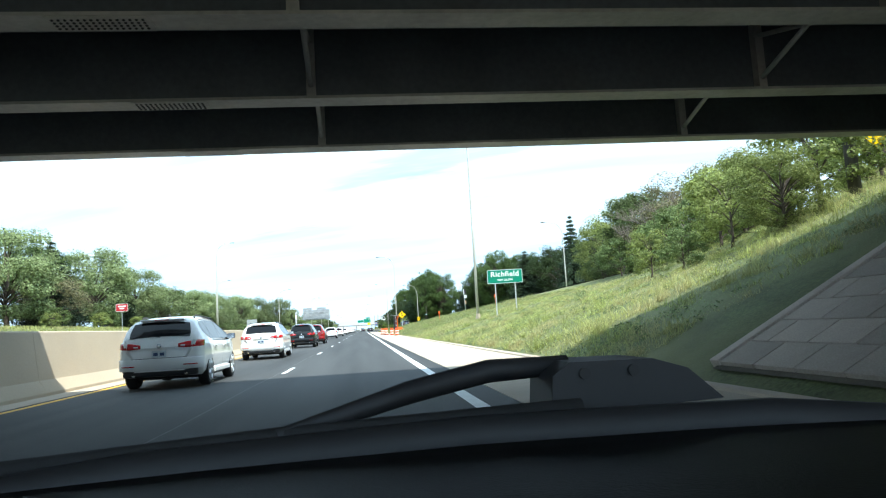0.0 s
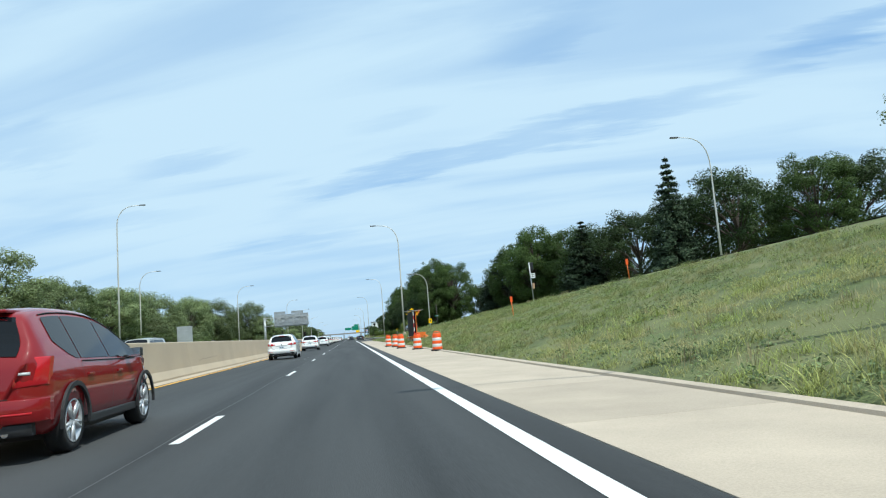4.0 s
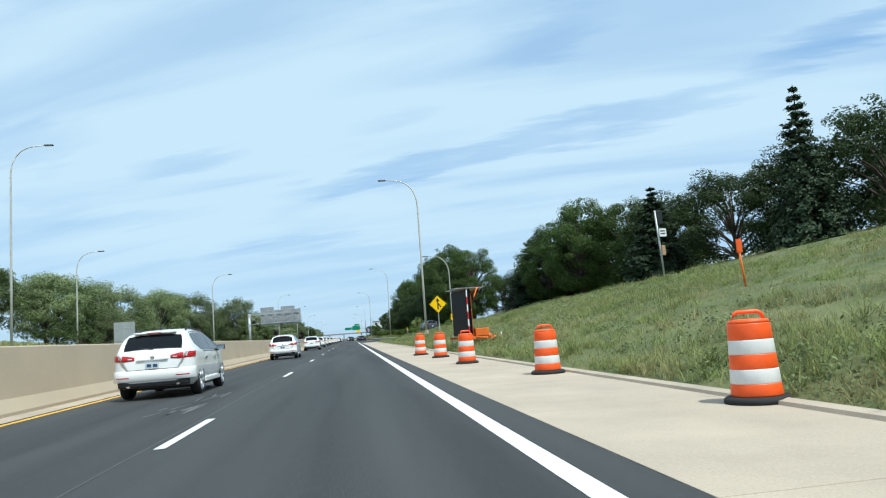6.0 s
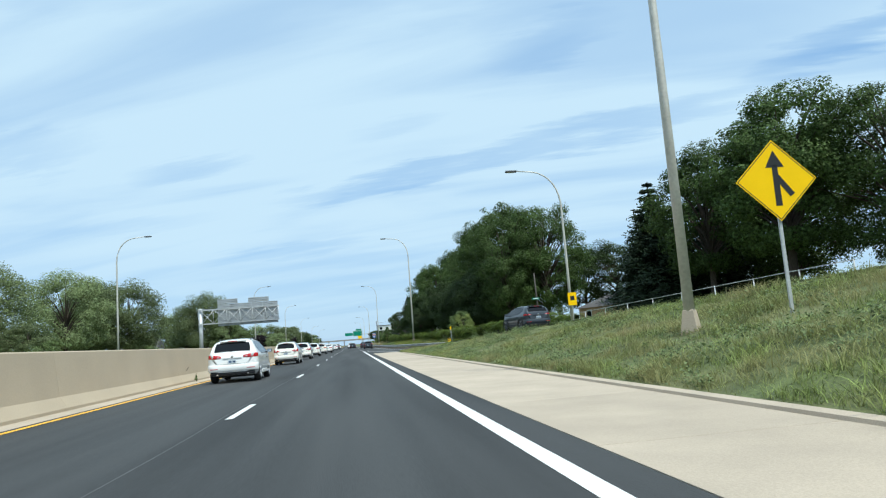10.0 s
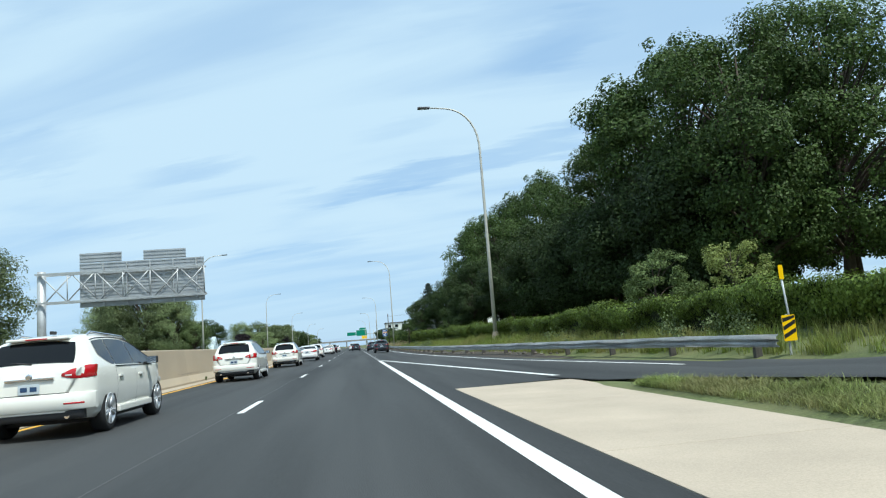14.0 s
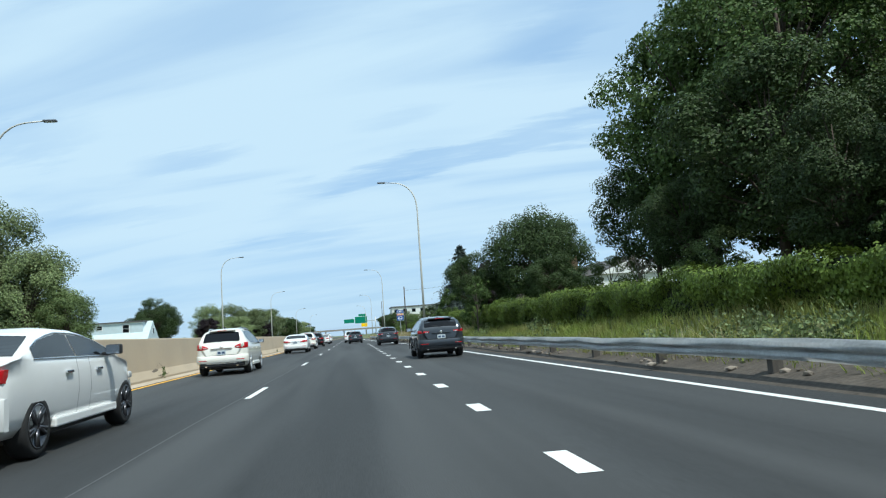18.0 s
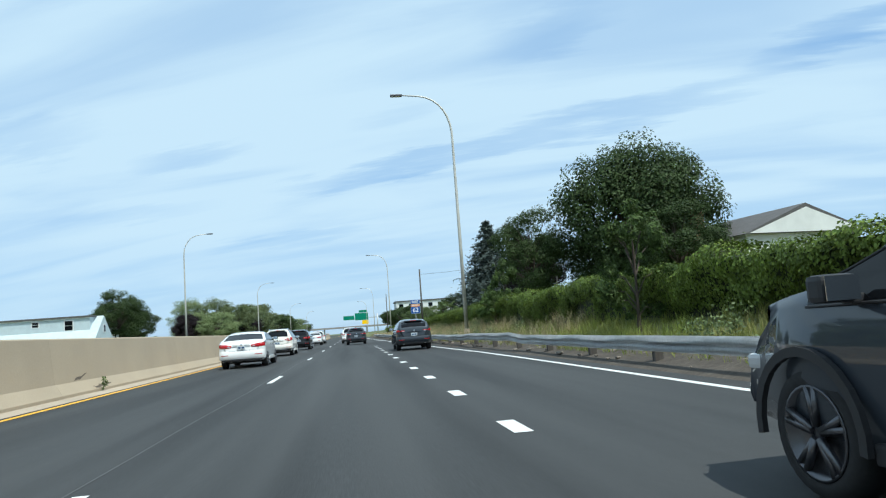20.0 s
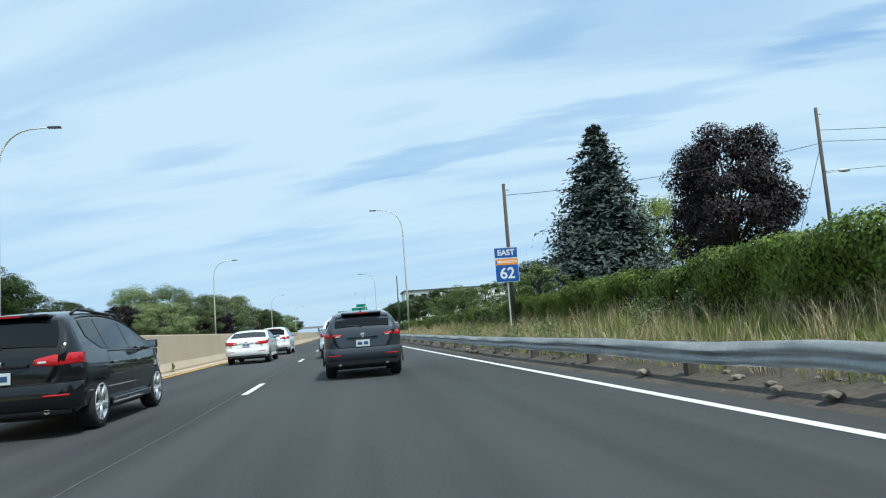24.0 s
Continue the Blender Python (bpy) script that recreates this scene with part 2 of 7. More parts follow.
LAMP_HEAD = material("lamp_head", (0.10, 0.10, 0.11), 0.5, 0.3, grain=0.1)
LENS = material("lamp_lens", (0.55, 0.55, 0.55), 0.2)
# dark webs and top flanges; pale bottom flanges, stiffeners, splices and braces
GIRDER = material("girder_dark", (0.085, 0.098, 0.112), 0.6, grain=0.15, grain_scale=10, stain=0.25, stain_scale=0.8)
FLANGE = material("girder_pale", (0.36, 0.35, 0.33), 0.6, grain=0.12, grain_scale=10, stain=0.3, stain_scale=0.7)
DECK = material("bridge_deck_concrete", (0.28, 0.26, 0.24), 0.9, grain=0.15, stain=0.2)
SIGN_GREEN = material("sign_green", (0.0, 0.20, 0.12), 0.4, stain=0.05, grain=0.02)
SIGN_WHITE = material("sign_white", (0.78, 0.79, 0.78), 0.4, grain=0.02, stain=0.05)
SIGN_YELLOW = material("sign_yellow", (0.95, 0.58, 0.0), 0.5, grain=0.02, stain=0.05, spec=0.15)
SIGN_BLUE = material("sign_blue", (0.01, 0.09, 0.36), 0.4, grain=0.02, stain=0.05)
SIGN_RED = material("sign_red", (0.45, 0.02, 0.03), 0.4, grain=0.02, stain=0.05)
SIGN_ORANGE = material("sign_orange", (0.85, 0.30, 0.03), 0.45, grain=0.02, stain=0.05)
SIGN_BLACK = material("sign_black", (0.012, 0.012, 0.013), 0.5)
SIGN_BACK = material("sign_back_aluminium", (0.46, 0.47, 0.48), 0.5, 0.5, grain=0.08, grain_scale=12, stain=0.12, stain_scale=0.9)
DRUM_ORANGE = material("drum_orange", (0.90, 0.11, 0.015), 0.45, grain=0.04, stain=0.10, stain_scale=4)
DRUM_WHITE = material("drum_white_band", (0.74, 0.73, 0.72), 0.35, grain=0.04, stain=0.08, stain_scale=4)
RUBBER = material("rubber", (0.018, 0.018, 0.019), 0.85, grain=0.2, grain_scale=40)
VMS_BLACK = material("message_board_face", (0.005, 0.006, 0.008), 0.5, grain=0.1, stain=0.15, spec=0.08)
TRAILER = material("trailer_orange", (0.75, 0.17, 0.02), 0.5, stain=0.15, stain_scale=2)
WOOD_POLE = material("utility_pole_wood", (0.085, 0.076, 0.068), 0.9, grain=0.25, grain_scale=20, bump=0.5, stretch=(1, 1, 0.1))
CABLE = material("cable", (0.02, 0.02, 0.022), 0.6)
ROOF = material("roof_shingles", (0.10, 0.095, 0.095), 0.9, grain=0.25, grain_scale=20, stain=0.15)
SIDING_BLUE = material("siding_pale_blue", (0.52, 0.60, 0.63), 0.6, stain=0.08)
SIDING_WHITE = material("siding_white", (0.72, 0.72, 0.70), 0.6, stain=0.08)
BRICK_TAN = material("brick_tan", (0.42, 0.27, 0.16), 0.85, grain=0.15, stain=0.15)
GLASS_DARK = material("dark_window_glass", (0.007, 0.008, 0.010), 0.05, spec=0.28)
TAIL_RED = material("tail_light_red", (0.48, 0.010, 0.016), 0.15, coat=0.5)
TAIL_LIT = material("brake_light_lit", (0.5, 0.02, 0.02), 0.2, emit=(1.0, 0.06, 0.03), emit_strength=2.5)
CHROME = material("chrome", (0.75, 0.76, 0.78), 0.12, 1.0)
ALLOY = material("alloy_rim", (0.66, 0.67, 0.69), 0.3, 0.55)
ALLOY_DARK = material("dark_alloy_rim", (0.12, 0.12, 0.13), 0.3, 0.8)
PLASTIC = material("black_trim_plastic", (0.022, 0.022, 0.024), 0.6, grain=0.08)
PLATE = material("number_plate", (0.60, 0.66, 0.70), 0.4)
PLATE_BAR = material("plate_bar", (0.03, 0.07, 0.16), 0.5)


def car_paint(name, base, metal=0.0):
    return material(name, base, 0.45, metal, coat=1.0, stain=0.03, stain_scale=2.0, spec=0.10)


PAINT = {"white": car_paint("white_car_paint", (0.86, 0.86, 0.85)), "pearl": car_paint("pearl_car_paint", (0.88, 0.86, 0.79)),
         "black": car_paint("black_car_paint", (0.006, 0.0065, 0.008)), "grey": car_paint("grey_car_paint", (0.040, 0.048, 0.060), 0.3),
         "red": car_paint("red_car_paint", (0.22, 0.008, 0.010)), "silver": car_paint("champagne_car_paint", (0.42, 0.40, 0.36), 0.5)}


# ---- mesh helpers ----
def put(name, bm, mat, parent=None, label=""):
    """Links a bmesh as one mesh object under a thing or a part."""
    me = bpy.data.meshes.new(name)
    bm.to_mesh(me)
    bm.free()
    for m in (mat if isinstance(mat, (list, tuple)) else (mat,)):
        me.materials.append(m)
    ob = new(name, me)
    if parent is not None:
        ob.parent = parent
    if label:
        ob["label"] = label
    return ob


part = put


def share(name, me, parent=None, loc=(0, 0, 0), rot=(0, 0, 0)):
    """One more object on a mesh that is there already."""
    ob = new(name, me)
    ob.location, ob.rotation_euler = loc, rot
    if parent is not None:
        ob.parent = parent
    return ob


def thing(name, label, category, group="", kind="", loc=(0, 0, 0), rz=0.0):
    ob = new(name)
    ob.empty_display_size = 0.2
    ob.location, ob.rotation_euler = loc, (0, 0, radians(rz))
    return tagged(ob, label, category, group, kind)


def box(bm, x0, x1, y0, y1, z0, z1, bevel=0.0):
    r = bmesh.ops.create_cube(bm, size=1.0)
    vs = r["verts"]
    for v in vs:
        v.co = Vector((x0 + (v.co.x + 0.5) * (x1 - x0), y0 + (v.co.y + 0.5) * (y1 - y0), z0 + (v.co.z + 0.5) * (z1 - z0)))
    if bevel:
        es = list({e for v in vs for e in v.link_edges})
        bmesh.ops.bevel(bm, geom=es, offset=bevel, segments=2, affect="EDGES", profile=0.6)
    return bm


def boxed(x0, x1, y0, y1, z0, z1, bevel=0.0):
    return box(bmesh.new(), x0, x1, y0, y1, z0, z1, bevel)


def tube(bm, path, radii, sides=8, caps=True):
    """A round bar through the points of a path, with a radius at each."""
    pts = [Vector(p) for p in path]
    rings = []
    for i, p in enumerate(pts):
        d = (pts[min(i + 1, len(pts) - 1)] - pts[max(i - 1, 0)]).normalized()
        a = d.cross(Vector((0, 0, 1)) if abs(d.z) < 0.95 else Vector((1, 0, 0))).normalized()
        b = d.cross(a)
        r = radii[i] if isinstance(radii, (list, tuple)) else radii
        rings.append([bm.verts.new(p + (a * math.cos(2 * math.pi * k / sides) + b * math.sin(2 * math.pi * k / sides)) * r) for k in range(sides)])
    for r0, r1 in zip(rings, rings[1:]):
        for k in range(sides):
            f = bm.faces.new((r0[k], r0[(k + 1) % sides], r1[(k + 1) % sides], r1[k]))
            f.smooth = True
    if caps:
        bm.faces.new(rings[0][::-1])
        bm.faces.new(rings[-1])
    return bm


def lathe(bm, profile, sides=24, smooth=True):
    """A round body from (radius, height) pairs."""
    rings = [[bm.verts.new((r * math.cos(2 * math.pi * k / sides), r * math.sin(2 * math.pi * k / sides), z)) for k in range(sides)] for r, z in profile]
    for r0, r1 in zip(rings, rings[1:]):
        for k in range(sides):
            f = bm.faces.new((r0[k], r0[(k + 1) % sides], r1[(k + 1) % sides], r1[k]))
            f.smooth = smooth
    bm.faces.new(rings[0][::-1])
    bm.faces.new(rings[-1])
    return bm


def prism(bm, outline, y0, y1):
    """A plate: an outline of (x, z) pairs, from y0 to y1."""
    a = [bm.verts.new((x, y0, z)) for x, z in outline]
    b = [bm.verts.new((x, y1, z)) for x, z in outline]
    n = len(a)
    bm.faces.new(a)
    bm.faces.new(b[::-1])
    for k in range(n):
        bm.faces.new((a[k], b[k], b[(k + 1) % n], a[(k + 1) % n]))
    bmesh.ops.recalc_face_normals(bm, faces=bm.faces[:])
    return bm


def rounded(w, h, r, cx=0.0, cz=0.0, n=5):
    out = []
    for sx, sz, a0 in ((1, 1, 0), (-1, 1, 90), (-1, -1, 180), (1, -1, 270)):
        for k in range(n):
            a = radians(a0 + 90 * k / (n - 1))
            out.append((cx + sx * (w / 2 - r) + r * math.cos(a), cz + sz * (h / 2 - r) + r * math.sin(a)))
    return out


def lettering(name, text, size, mat, parent, loc, rot=(90, 0, 0), spacing=1.0, bold=0.0):
    cu = bpy.data.curves.new(name, "FONT")
    cu.body, cu.size, cu.align_x, cu.align_y, cu.extrude = text, size, "CENTER", "CENTER", 0.002
    cu.space_character, cu.offset = spacing, bold
    cu.materials.append(mat)
    ob = new(name, cu)
    ob.location, ob.rotation_euler = loc, [radians(a) for a in rot]
    ob.parent = parent
    return ob


def smooth_step(a, b, v):
    v = min(max((v - a) / (b - a), 0.0), 1.0)
    return v * v * (3 - 2 * v)


def lerp_table(table, v):
    for (a, p), (b, q) in zip(table, table[1:]):
        if v <= b:
            return p + (q - p) * (min(max(v, a), b) - a) / (b - a)
    return table[-1][1]


# ---- the lie of the land ----
RAMP = [(-200, 62.0), (40, 34.0), (100, 25.5), (128, 22.0), (160, 16.0), (193, 11.2), (212, 8.4), (230, 6.0), (252, 3.6), (1200, 3.6)]
WALL_X, LEFT_LINE, DASH_X, RIGHT_LINE = -7.35, -6.26, -2.17, 1.57
KERB = [(-200, 5.05), (160, 4.75), (200, 4.6), (1200, 4.6)]
AUX_EDGE = [(-200, 5.2), (318, 5.2), (345, 4.3), (385, 3.2), (420, 2.6), (1200, 2.6)]


def ground_z(x, y):
    if x < -30:
        bank = smooth_step(30, 75, y) * (1 - smooth_step(185, 250, y))
        return (1.4 + 2.7 * bank) * smooth_step(30, 47, -x)
    k = lerp_table(KERB, y)
    c = lerp_table(RAMP, y)
    edge = c - 2.7
    slope = 0.235 + 0.22 * (1 - smooth_step(8, 52, y))
    if x <= k:
        z = 0.0
    elif x < edge:
        z = 0.05 + slope * (x - k)
    else:
        z = 0.05 + slope * max(edge - k, 0.0)
        if edge <= k + 0.5:
            z *= max(edge - k, 0.0) / 0.5
        out = max(x - max(c + 2.75, lerp_table(AUX_EDGE, y) + 1.0), 0.0)
        z += min(out * 0.30, 1.3) * smooth_step(195, 235, y) + min(out * 0.06, 1.5) * (1 - smooth_step(195, 235, y))
    if z > 6.0:
        z = 6.0 + 2.5 * (1 - math.exp(-(z - 6.0) / 2.5))
    return z


def sheet(name, xs, ys, mat, zf):
    vs = [(x, y, zf(x, y)) for y in ys for x in xs]
    n = len(xs)
    fs = [(j * n + i, j * n + i + 1, (j + 1) * n + i + 1, (j + 1) * n + i) for j in range(len(ys) - 1) for i in range(n - 1)]
    me = bpy.data.meshes.new(name)
    me.from_pydata(vs, [], fs)
    me.materials.append(mat)
    me.polygons.foreach_set("use_smooth", [True] * len(fs))
    return new(name, me)


def wobble(x, y):
    n = noise.noise(Vector((x * 0.35, y * 0.35, 0))) * 0.09 + noise.noise(Vector((x * 1.1, y * 0.9, 5))) * 0.10 + noise.noise(Vector((x * 0.07, y * 0.07, 3))) * 0.2
    lay = smooth_step(0.3, 2.5, x - lerp_table(KERB, y)) * smooth_step(0.2, 2.0, abs(x - lerp_table(RAMP, y)) - 2.9) * smooth_step(12, 20, y)
    return ground_z(x, y) + n * lay - 0.04


gx = [-2500, -900, -300, -120, -60, -48, -45, -42, -39, -36, -33, -30, -20, -8, 0, 2, 4] + [4.4 + 0.4 * k for k in range(60)] + [29 + 1.5 * k for k in range(30)] + [90, 140, 300, 900, 2500]
gy = [-400, -120, -60, -40] + [-30 + 2.0 * k for k in range(226)] + [430, 445, 460, 490, 530, 600, 800, 1500, 3000]
tagged(sheet("ground", gx, gy, GROUND, wobble), "rough green and straw verge rising from the road", "ground", kind="structure")

# carriageway of the near side, laid as one asphalt sheet
YS = [-60 + 6.0 * k for k in range(180)]
ROAD_RIGHT = [(-60, 2.12), (220.6, 2.12), (221.4, 9.2), (234, 7.5), (252, 6.3), (318, 5.75), (345, 4.9), (385, 3.8), (420, 3.2), (1200, 3.2)]
road_rows = [(y, -6.95, lerp_table(ROAD_RIGHT, y)) for y in [-60 + 2.0 * k for k in range(140)] + [220.5, 221.5] + [222 + 2.0 * k for k in range(400)]]
bm = bmesh.new()
prev = None
for y, x0, x1 in road_rows:
    cur = [bm.verts.new((x0 + (x1 - x0) * k / 6, y, 0.0)) for k in range(7)]
    if prev:
        for k in range(6):
            bm.faces.new((prev[k], prev[k + 1], cur[k + 1], cur[k]))
    prev = cur
road = tagged(put("road", bm, ASPHALT), "dark grey asphalt carriageway with a faint lane seam", "road", kind="structure")
bm = bmesh.new()
prev = None
for y in YS:
    cur = [bm.verts.new((x, y, -0.01)) for x in (-8.05, -12, -16, -20, -24.5)]
    if prev:
        for k in range(4):
            bm.faces.new((prev[k], cur[k], cur[k + 1], prev[k + 1]))
    prev = cur
tagged(put("road_opposite", bm, ASPHALT), "dark asphalt carriageway behind the concrete barrier", "road", kind="structure")

# the slip road that comes down to the carriageway
bm = bmesh.new()
prev = None
for y in [-60 + 3.0 * k for k in range(95)]:
    c = lerp_table(RAMP, y)
    cur = [bm.verts.new((c + d, y, ground_z(c + d, y) + (0.03 if y < 205 else 0.012))) for d in (-2.6, -1, 1, 2.6)]
    if prev and c > 4.0:
        for k in range(3):
            bm.faces.new((prev[k], prev[k + 1], cur[k + 1], cur[k]))
    prev = cur
tagged(put("slip_road", bm, ASPHALT), "dark asphalt slip road running down to the motorway", "road", kind="structure")

# pale concrete strips: slabs with open joints
SLAB = 4.57


def slab_row(name, label, x0, x1, y0, y1, z, mat, piece="slab"):
    own = thing(name, label, "shoulder", kind="structure")
    meshes = {}
    y = y0
    while y < y1 - 0.1:
        a, b = x0(y), x1(y)
        key = (round(a, 2), round(b, 2))
        if key not in meshes:
            meshes[key] = part(piece, boxed(a, b, 0.006, SLAB - 0.006, -0.12, z, 0.006), mat, own)
            meshes[key].location.y = y
        else:
            share(piece, meshes[key].data, own, (0, y, 0))
        y += SLAB
    return own


slab_row("shoulder_right", "pale jointed concrete shoulder beside the white edge line", lambda y: 2.13, lambda y: lerp_table(KERB, 0) - 0.15 if y < 150 else 4.75, -40, 219, 0.006, CONCRETE_PALE)
slab_row("shoulder_left", "narrow pale concrete strip at the foot of the barrier", lambda y: -7.6, lambda y: -6.5, -40, 470, 0.006, CONCRETE_PALE)

# low kerb lip along the grass
bm = bmesh.new()
prev = None
for y in [-30 + 4.0 * k for k in range(61)]:
    k0 = lerp_table(KERB, y)
    cur = [bm.verts.new((k0 + dx, y, z)) for dx, z in ((-0.15, 0.0), (-0.13, 0.05), (0.02, 0.07), (0.15, 0.03))]
    if prev:
        for k in range(3):
            bm.faces.new((prev[k], prev[k + 1], cur[k + 1], cur[k]))
    prev = cur
tagged(put("kerb", bm, CONCRETE_PALE), "low pale concrete kerb lip at the edge of the grass", "kerb", kind="structure")

# median barrier in panels
PANEL = 12.2
wall = thing("wall_median", "tall tan concrete median barrier in cast panels", "barrier", kind="structure")
outline = [(-7.12, -0.05), (-7.12, 0.08), (-7.30, 0.36), (-7.44, 1.47), (-7.47, 1.50), (-7.93, 1.50), (-7.96, 1.47), (-8.10, 0.36), (-8.28, 0.08), (-8.28, -0.05)]
first = part("barrier_panel", prism(bmesh.new(), outline, 0.003, PANEL - 0.003), CONCRETE_WALL, wall)
first.location.y = -43
for k in range(1, 46):
    share("barrier_panel", first.data, wall, (0, -43 + PANEL * k, 0))


# chips, cracks and rub marks on the barrier face
SCAR = material("barrier_scar", (0.13, 0.105, 0.08), 0.95, grain=0.3, grain_scale=40, stain=0.3, stain_scale=6)
RUB = material("barrier_rub", (0.31, 0.265, 0.205), 0.9, grain=0.25, grain_scale=25, stain=0.4, stain_scale=3)
rs = random.Random(77)


def face_x(z):
    return lerp_table([(0.08, -7.12), (0.36, -7.30), (1.47, -7.44)], z) + 0.004


def crack(y, z, length, rise, width, mat, name):
    bm = bmesh.new()
    prev = None
    n = max(5, int(length / 0.12))
    for k in range(n + 1):
        u = k / n
        yy = y + length * u
        zz = z + rise * u + rs.uniform(-0.03, 0.03)
        h = width * math.sin(math.pi * (0.08 + 0.84 * u)) * rs.uniform(0.5, 1.2)
        cur = [bm.verts.new((face_x(q), yy, q)) for q in (max(zz - h, 0.09), min(zz + h, 1.46))]
        if prev:
            bm.faces.new((prev[0], cur[0], cur[1], prev[1]))
        prev = cur
    part(name, bm, mat, wall)


for y, z, l, r, w, m in ((292.2, 0.30, 0.9, 0.06, 0.05, SCAR), (292.6, 0.14, 1.6, 0.02, 0.03, SCAR), (293.0, 0.20, 0.25, 0.5, 0.02, SCAR), (293.4, 0.55, 0.7, -0.2, 0.015, SCAR), (255.6, 0.52, 0.6, 0.10, 0.025, SCAR), (262, 0.12, 2.4, 0.0, 0.03, SCAR),
                         (27.0, 0.86, 7.7, 0.09, 0.012, SCAR), (34.55, 0.93, 0.22, -0.24, 0.012, SCAR), (32.5, 0.86, 0.1, -0.45, 0.02, RUB), (61, 0.5, 3.0, 0.05, 0.022, RUB), (93, 0.6, 5.0, 0.1, 0.022, RUB), (121, 0.42, 6.0, 0.0, 0.022, RUB), (136.1, 0.43, 0.7, 0.06, 0.035, SCAR), (150, 0.7, 3.5, 0.0, 0.022, RUB), (178, 0.5, 0.8, 0.2, 0.03, SCAR), (207, 0.55, 5.0, 0.1, 0.022, RUB), (236, 0.45, 4.0, 0.0, 0.022, RUB),
                         (276, 0.6, 5.0, 0.0, 0.022, RUB), (312, 0.40, 0.9, 0.12, 0.04, SCAR), (313, 0.15, 1.4, 0.0, 0.04, SCAR), (331, 0.5, 5.0, 0.0, 0.022, RUB), (352, 0.35, 0.8, 0.1, 0.04, SCAR), (365, 0.5, 6.0, 0.0, 0.022, RUB)):
    crack(y, z, l, r, w, m, "chipped_patch" if m is SCAR else "rub_mark")


# ---- lines on the road ----
def stripe(bm, x0, x1, y0, y1, z=0.005):
    bm.faces.new([bm.verts.new(p) for p in ((x0, y0, z), (x1, y0, z), (x1, y1, z), (x0, y1, z))])


def long_line(name, label, xf, width, y0, y1, mat, step=6.0, z=0.005):
    bm = bmesh.new()
    prev = None
    n = max(int((y1 - y0) / step), 1)
    for k in range(n + 1):
        y = y0 + (y1 - y0) * k / n
        cur = [bm.verts.new((xf(y) + d, y, z)) for d in (-width / 2, width / 2)]
        if prev:
            bm.faces.new((prev[0], prev[1], cur[1], cur[0]))
        prev = cur
    return tagged(put(name, bm, mat), label, "road marking", kind="structure")


long_line("edge_line_left", "worn yellow edge line beside the barrier", lambda y: LEFT_LINE, 0.16, -40, 900, PAINT_YELLOW)
long_line("edge_line_right", "wide white edge line beside the shoulder", lambda y: RIGHT_LINE, 0.20, -40, 252, PAINT_WHITE)
long_line("edge_line_slip", "white edge line along the joining lane", lambda y: lerp_table([(205, 9.4), (217, 8.6), (222, 8.2), (230, 7.2), (234, 6.6), (252, 5.6), (270, 5.0), (318, 4.85), (345, 3.95), (385, 2.9), (420, 2.3)], y), 0.15, 217, 900, PAINT_WHITE)
long_line("gore_line", "white line splitting from the edge line at the gore", lambda y: 1.72 + (252 - y) * 0.105, 0.20, 221, 252, PAINT_WHITE)
long_line("lane_seam", "thin dark sealed seam along the lane joint", lambda y: DASH_X - 0.16 + 0.02 * math.sin(y * 0.7), 0.02, -40, 500, material("seam", (0.085, 0.085, 0.085), 0.7, stain=0.3, stain_scale=3.0), 2.0, 0.004)
dashes = thing("lane_dashes", "broken white lane line on dark asphalt", "road marking", kind="structure")
dash_mesh = None
for k in range(-3, 60):
    y = 8.70 - 3.05 + 15.24 * k
    if dash_mesh is None:
        bm = bmesh.new()
        stripe(bm, -0.065, 0.065, 0, 3.05)
        d0 = part("dash", bm, PAINT_WHITE, dashes)
        d0.location = (DASH_X, y, 0)
        dash_mesh = d0.data
    else:
        share("dash", dash_mesh, dashes, (DASH_X, y, 0))
dots = thing("merge_dots", "short white dotted line between the lanes", "road marking", kind="structure")
dot_mesh = None
for k in range(0, 23):
    y = 254.2 + 4.1 * k
    if dot_mesh is None:
        bm = bmesh.new()
        stripe(bm, -0.10, 0.10, 0, 0.92)
        d0 = part("dot", bm, PAINT_WHITE, dots)
        d0.location = (RIGHT_LINE, y, 0)
        dot_mesh = d0.data
    else:
        share("dot", dot_mesh, dots, (RIGHT_LINE, y, 0))
bm = bmesh.new()
random.seed(5)
for _ in range(14):
    x, y, a, l = random.uniform(-3.7, -2.9), random.uniform(101.5, 105.5), random.uniform(-0.1, 0.2), random.uniform(0.5, 1.6)
    w = random.uniform(0.02, 0.05)
    bm.faces.new([bm.verts.new(p) for p in ((x, y, 0.004), (x + w, y, 0.004), (x + w + a * l, y + l, 0.004), (x + a * l, y + l, 0.004))])
tagged(put("scuff_marks", bm, material("scuff", (0.17, 0.17, 0.17), 0.9, stain=0.3)), "pale scuffed streaks on the asphalt lane", "road marking", kind="structure")

# ---- the bridge overhead ----
bridge = thing("bridge", "steel girder road bridge over the carriageways", "bridge", loc=(0, 0, 0))
SOFFIT = 4.95
BOLT = []


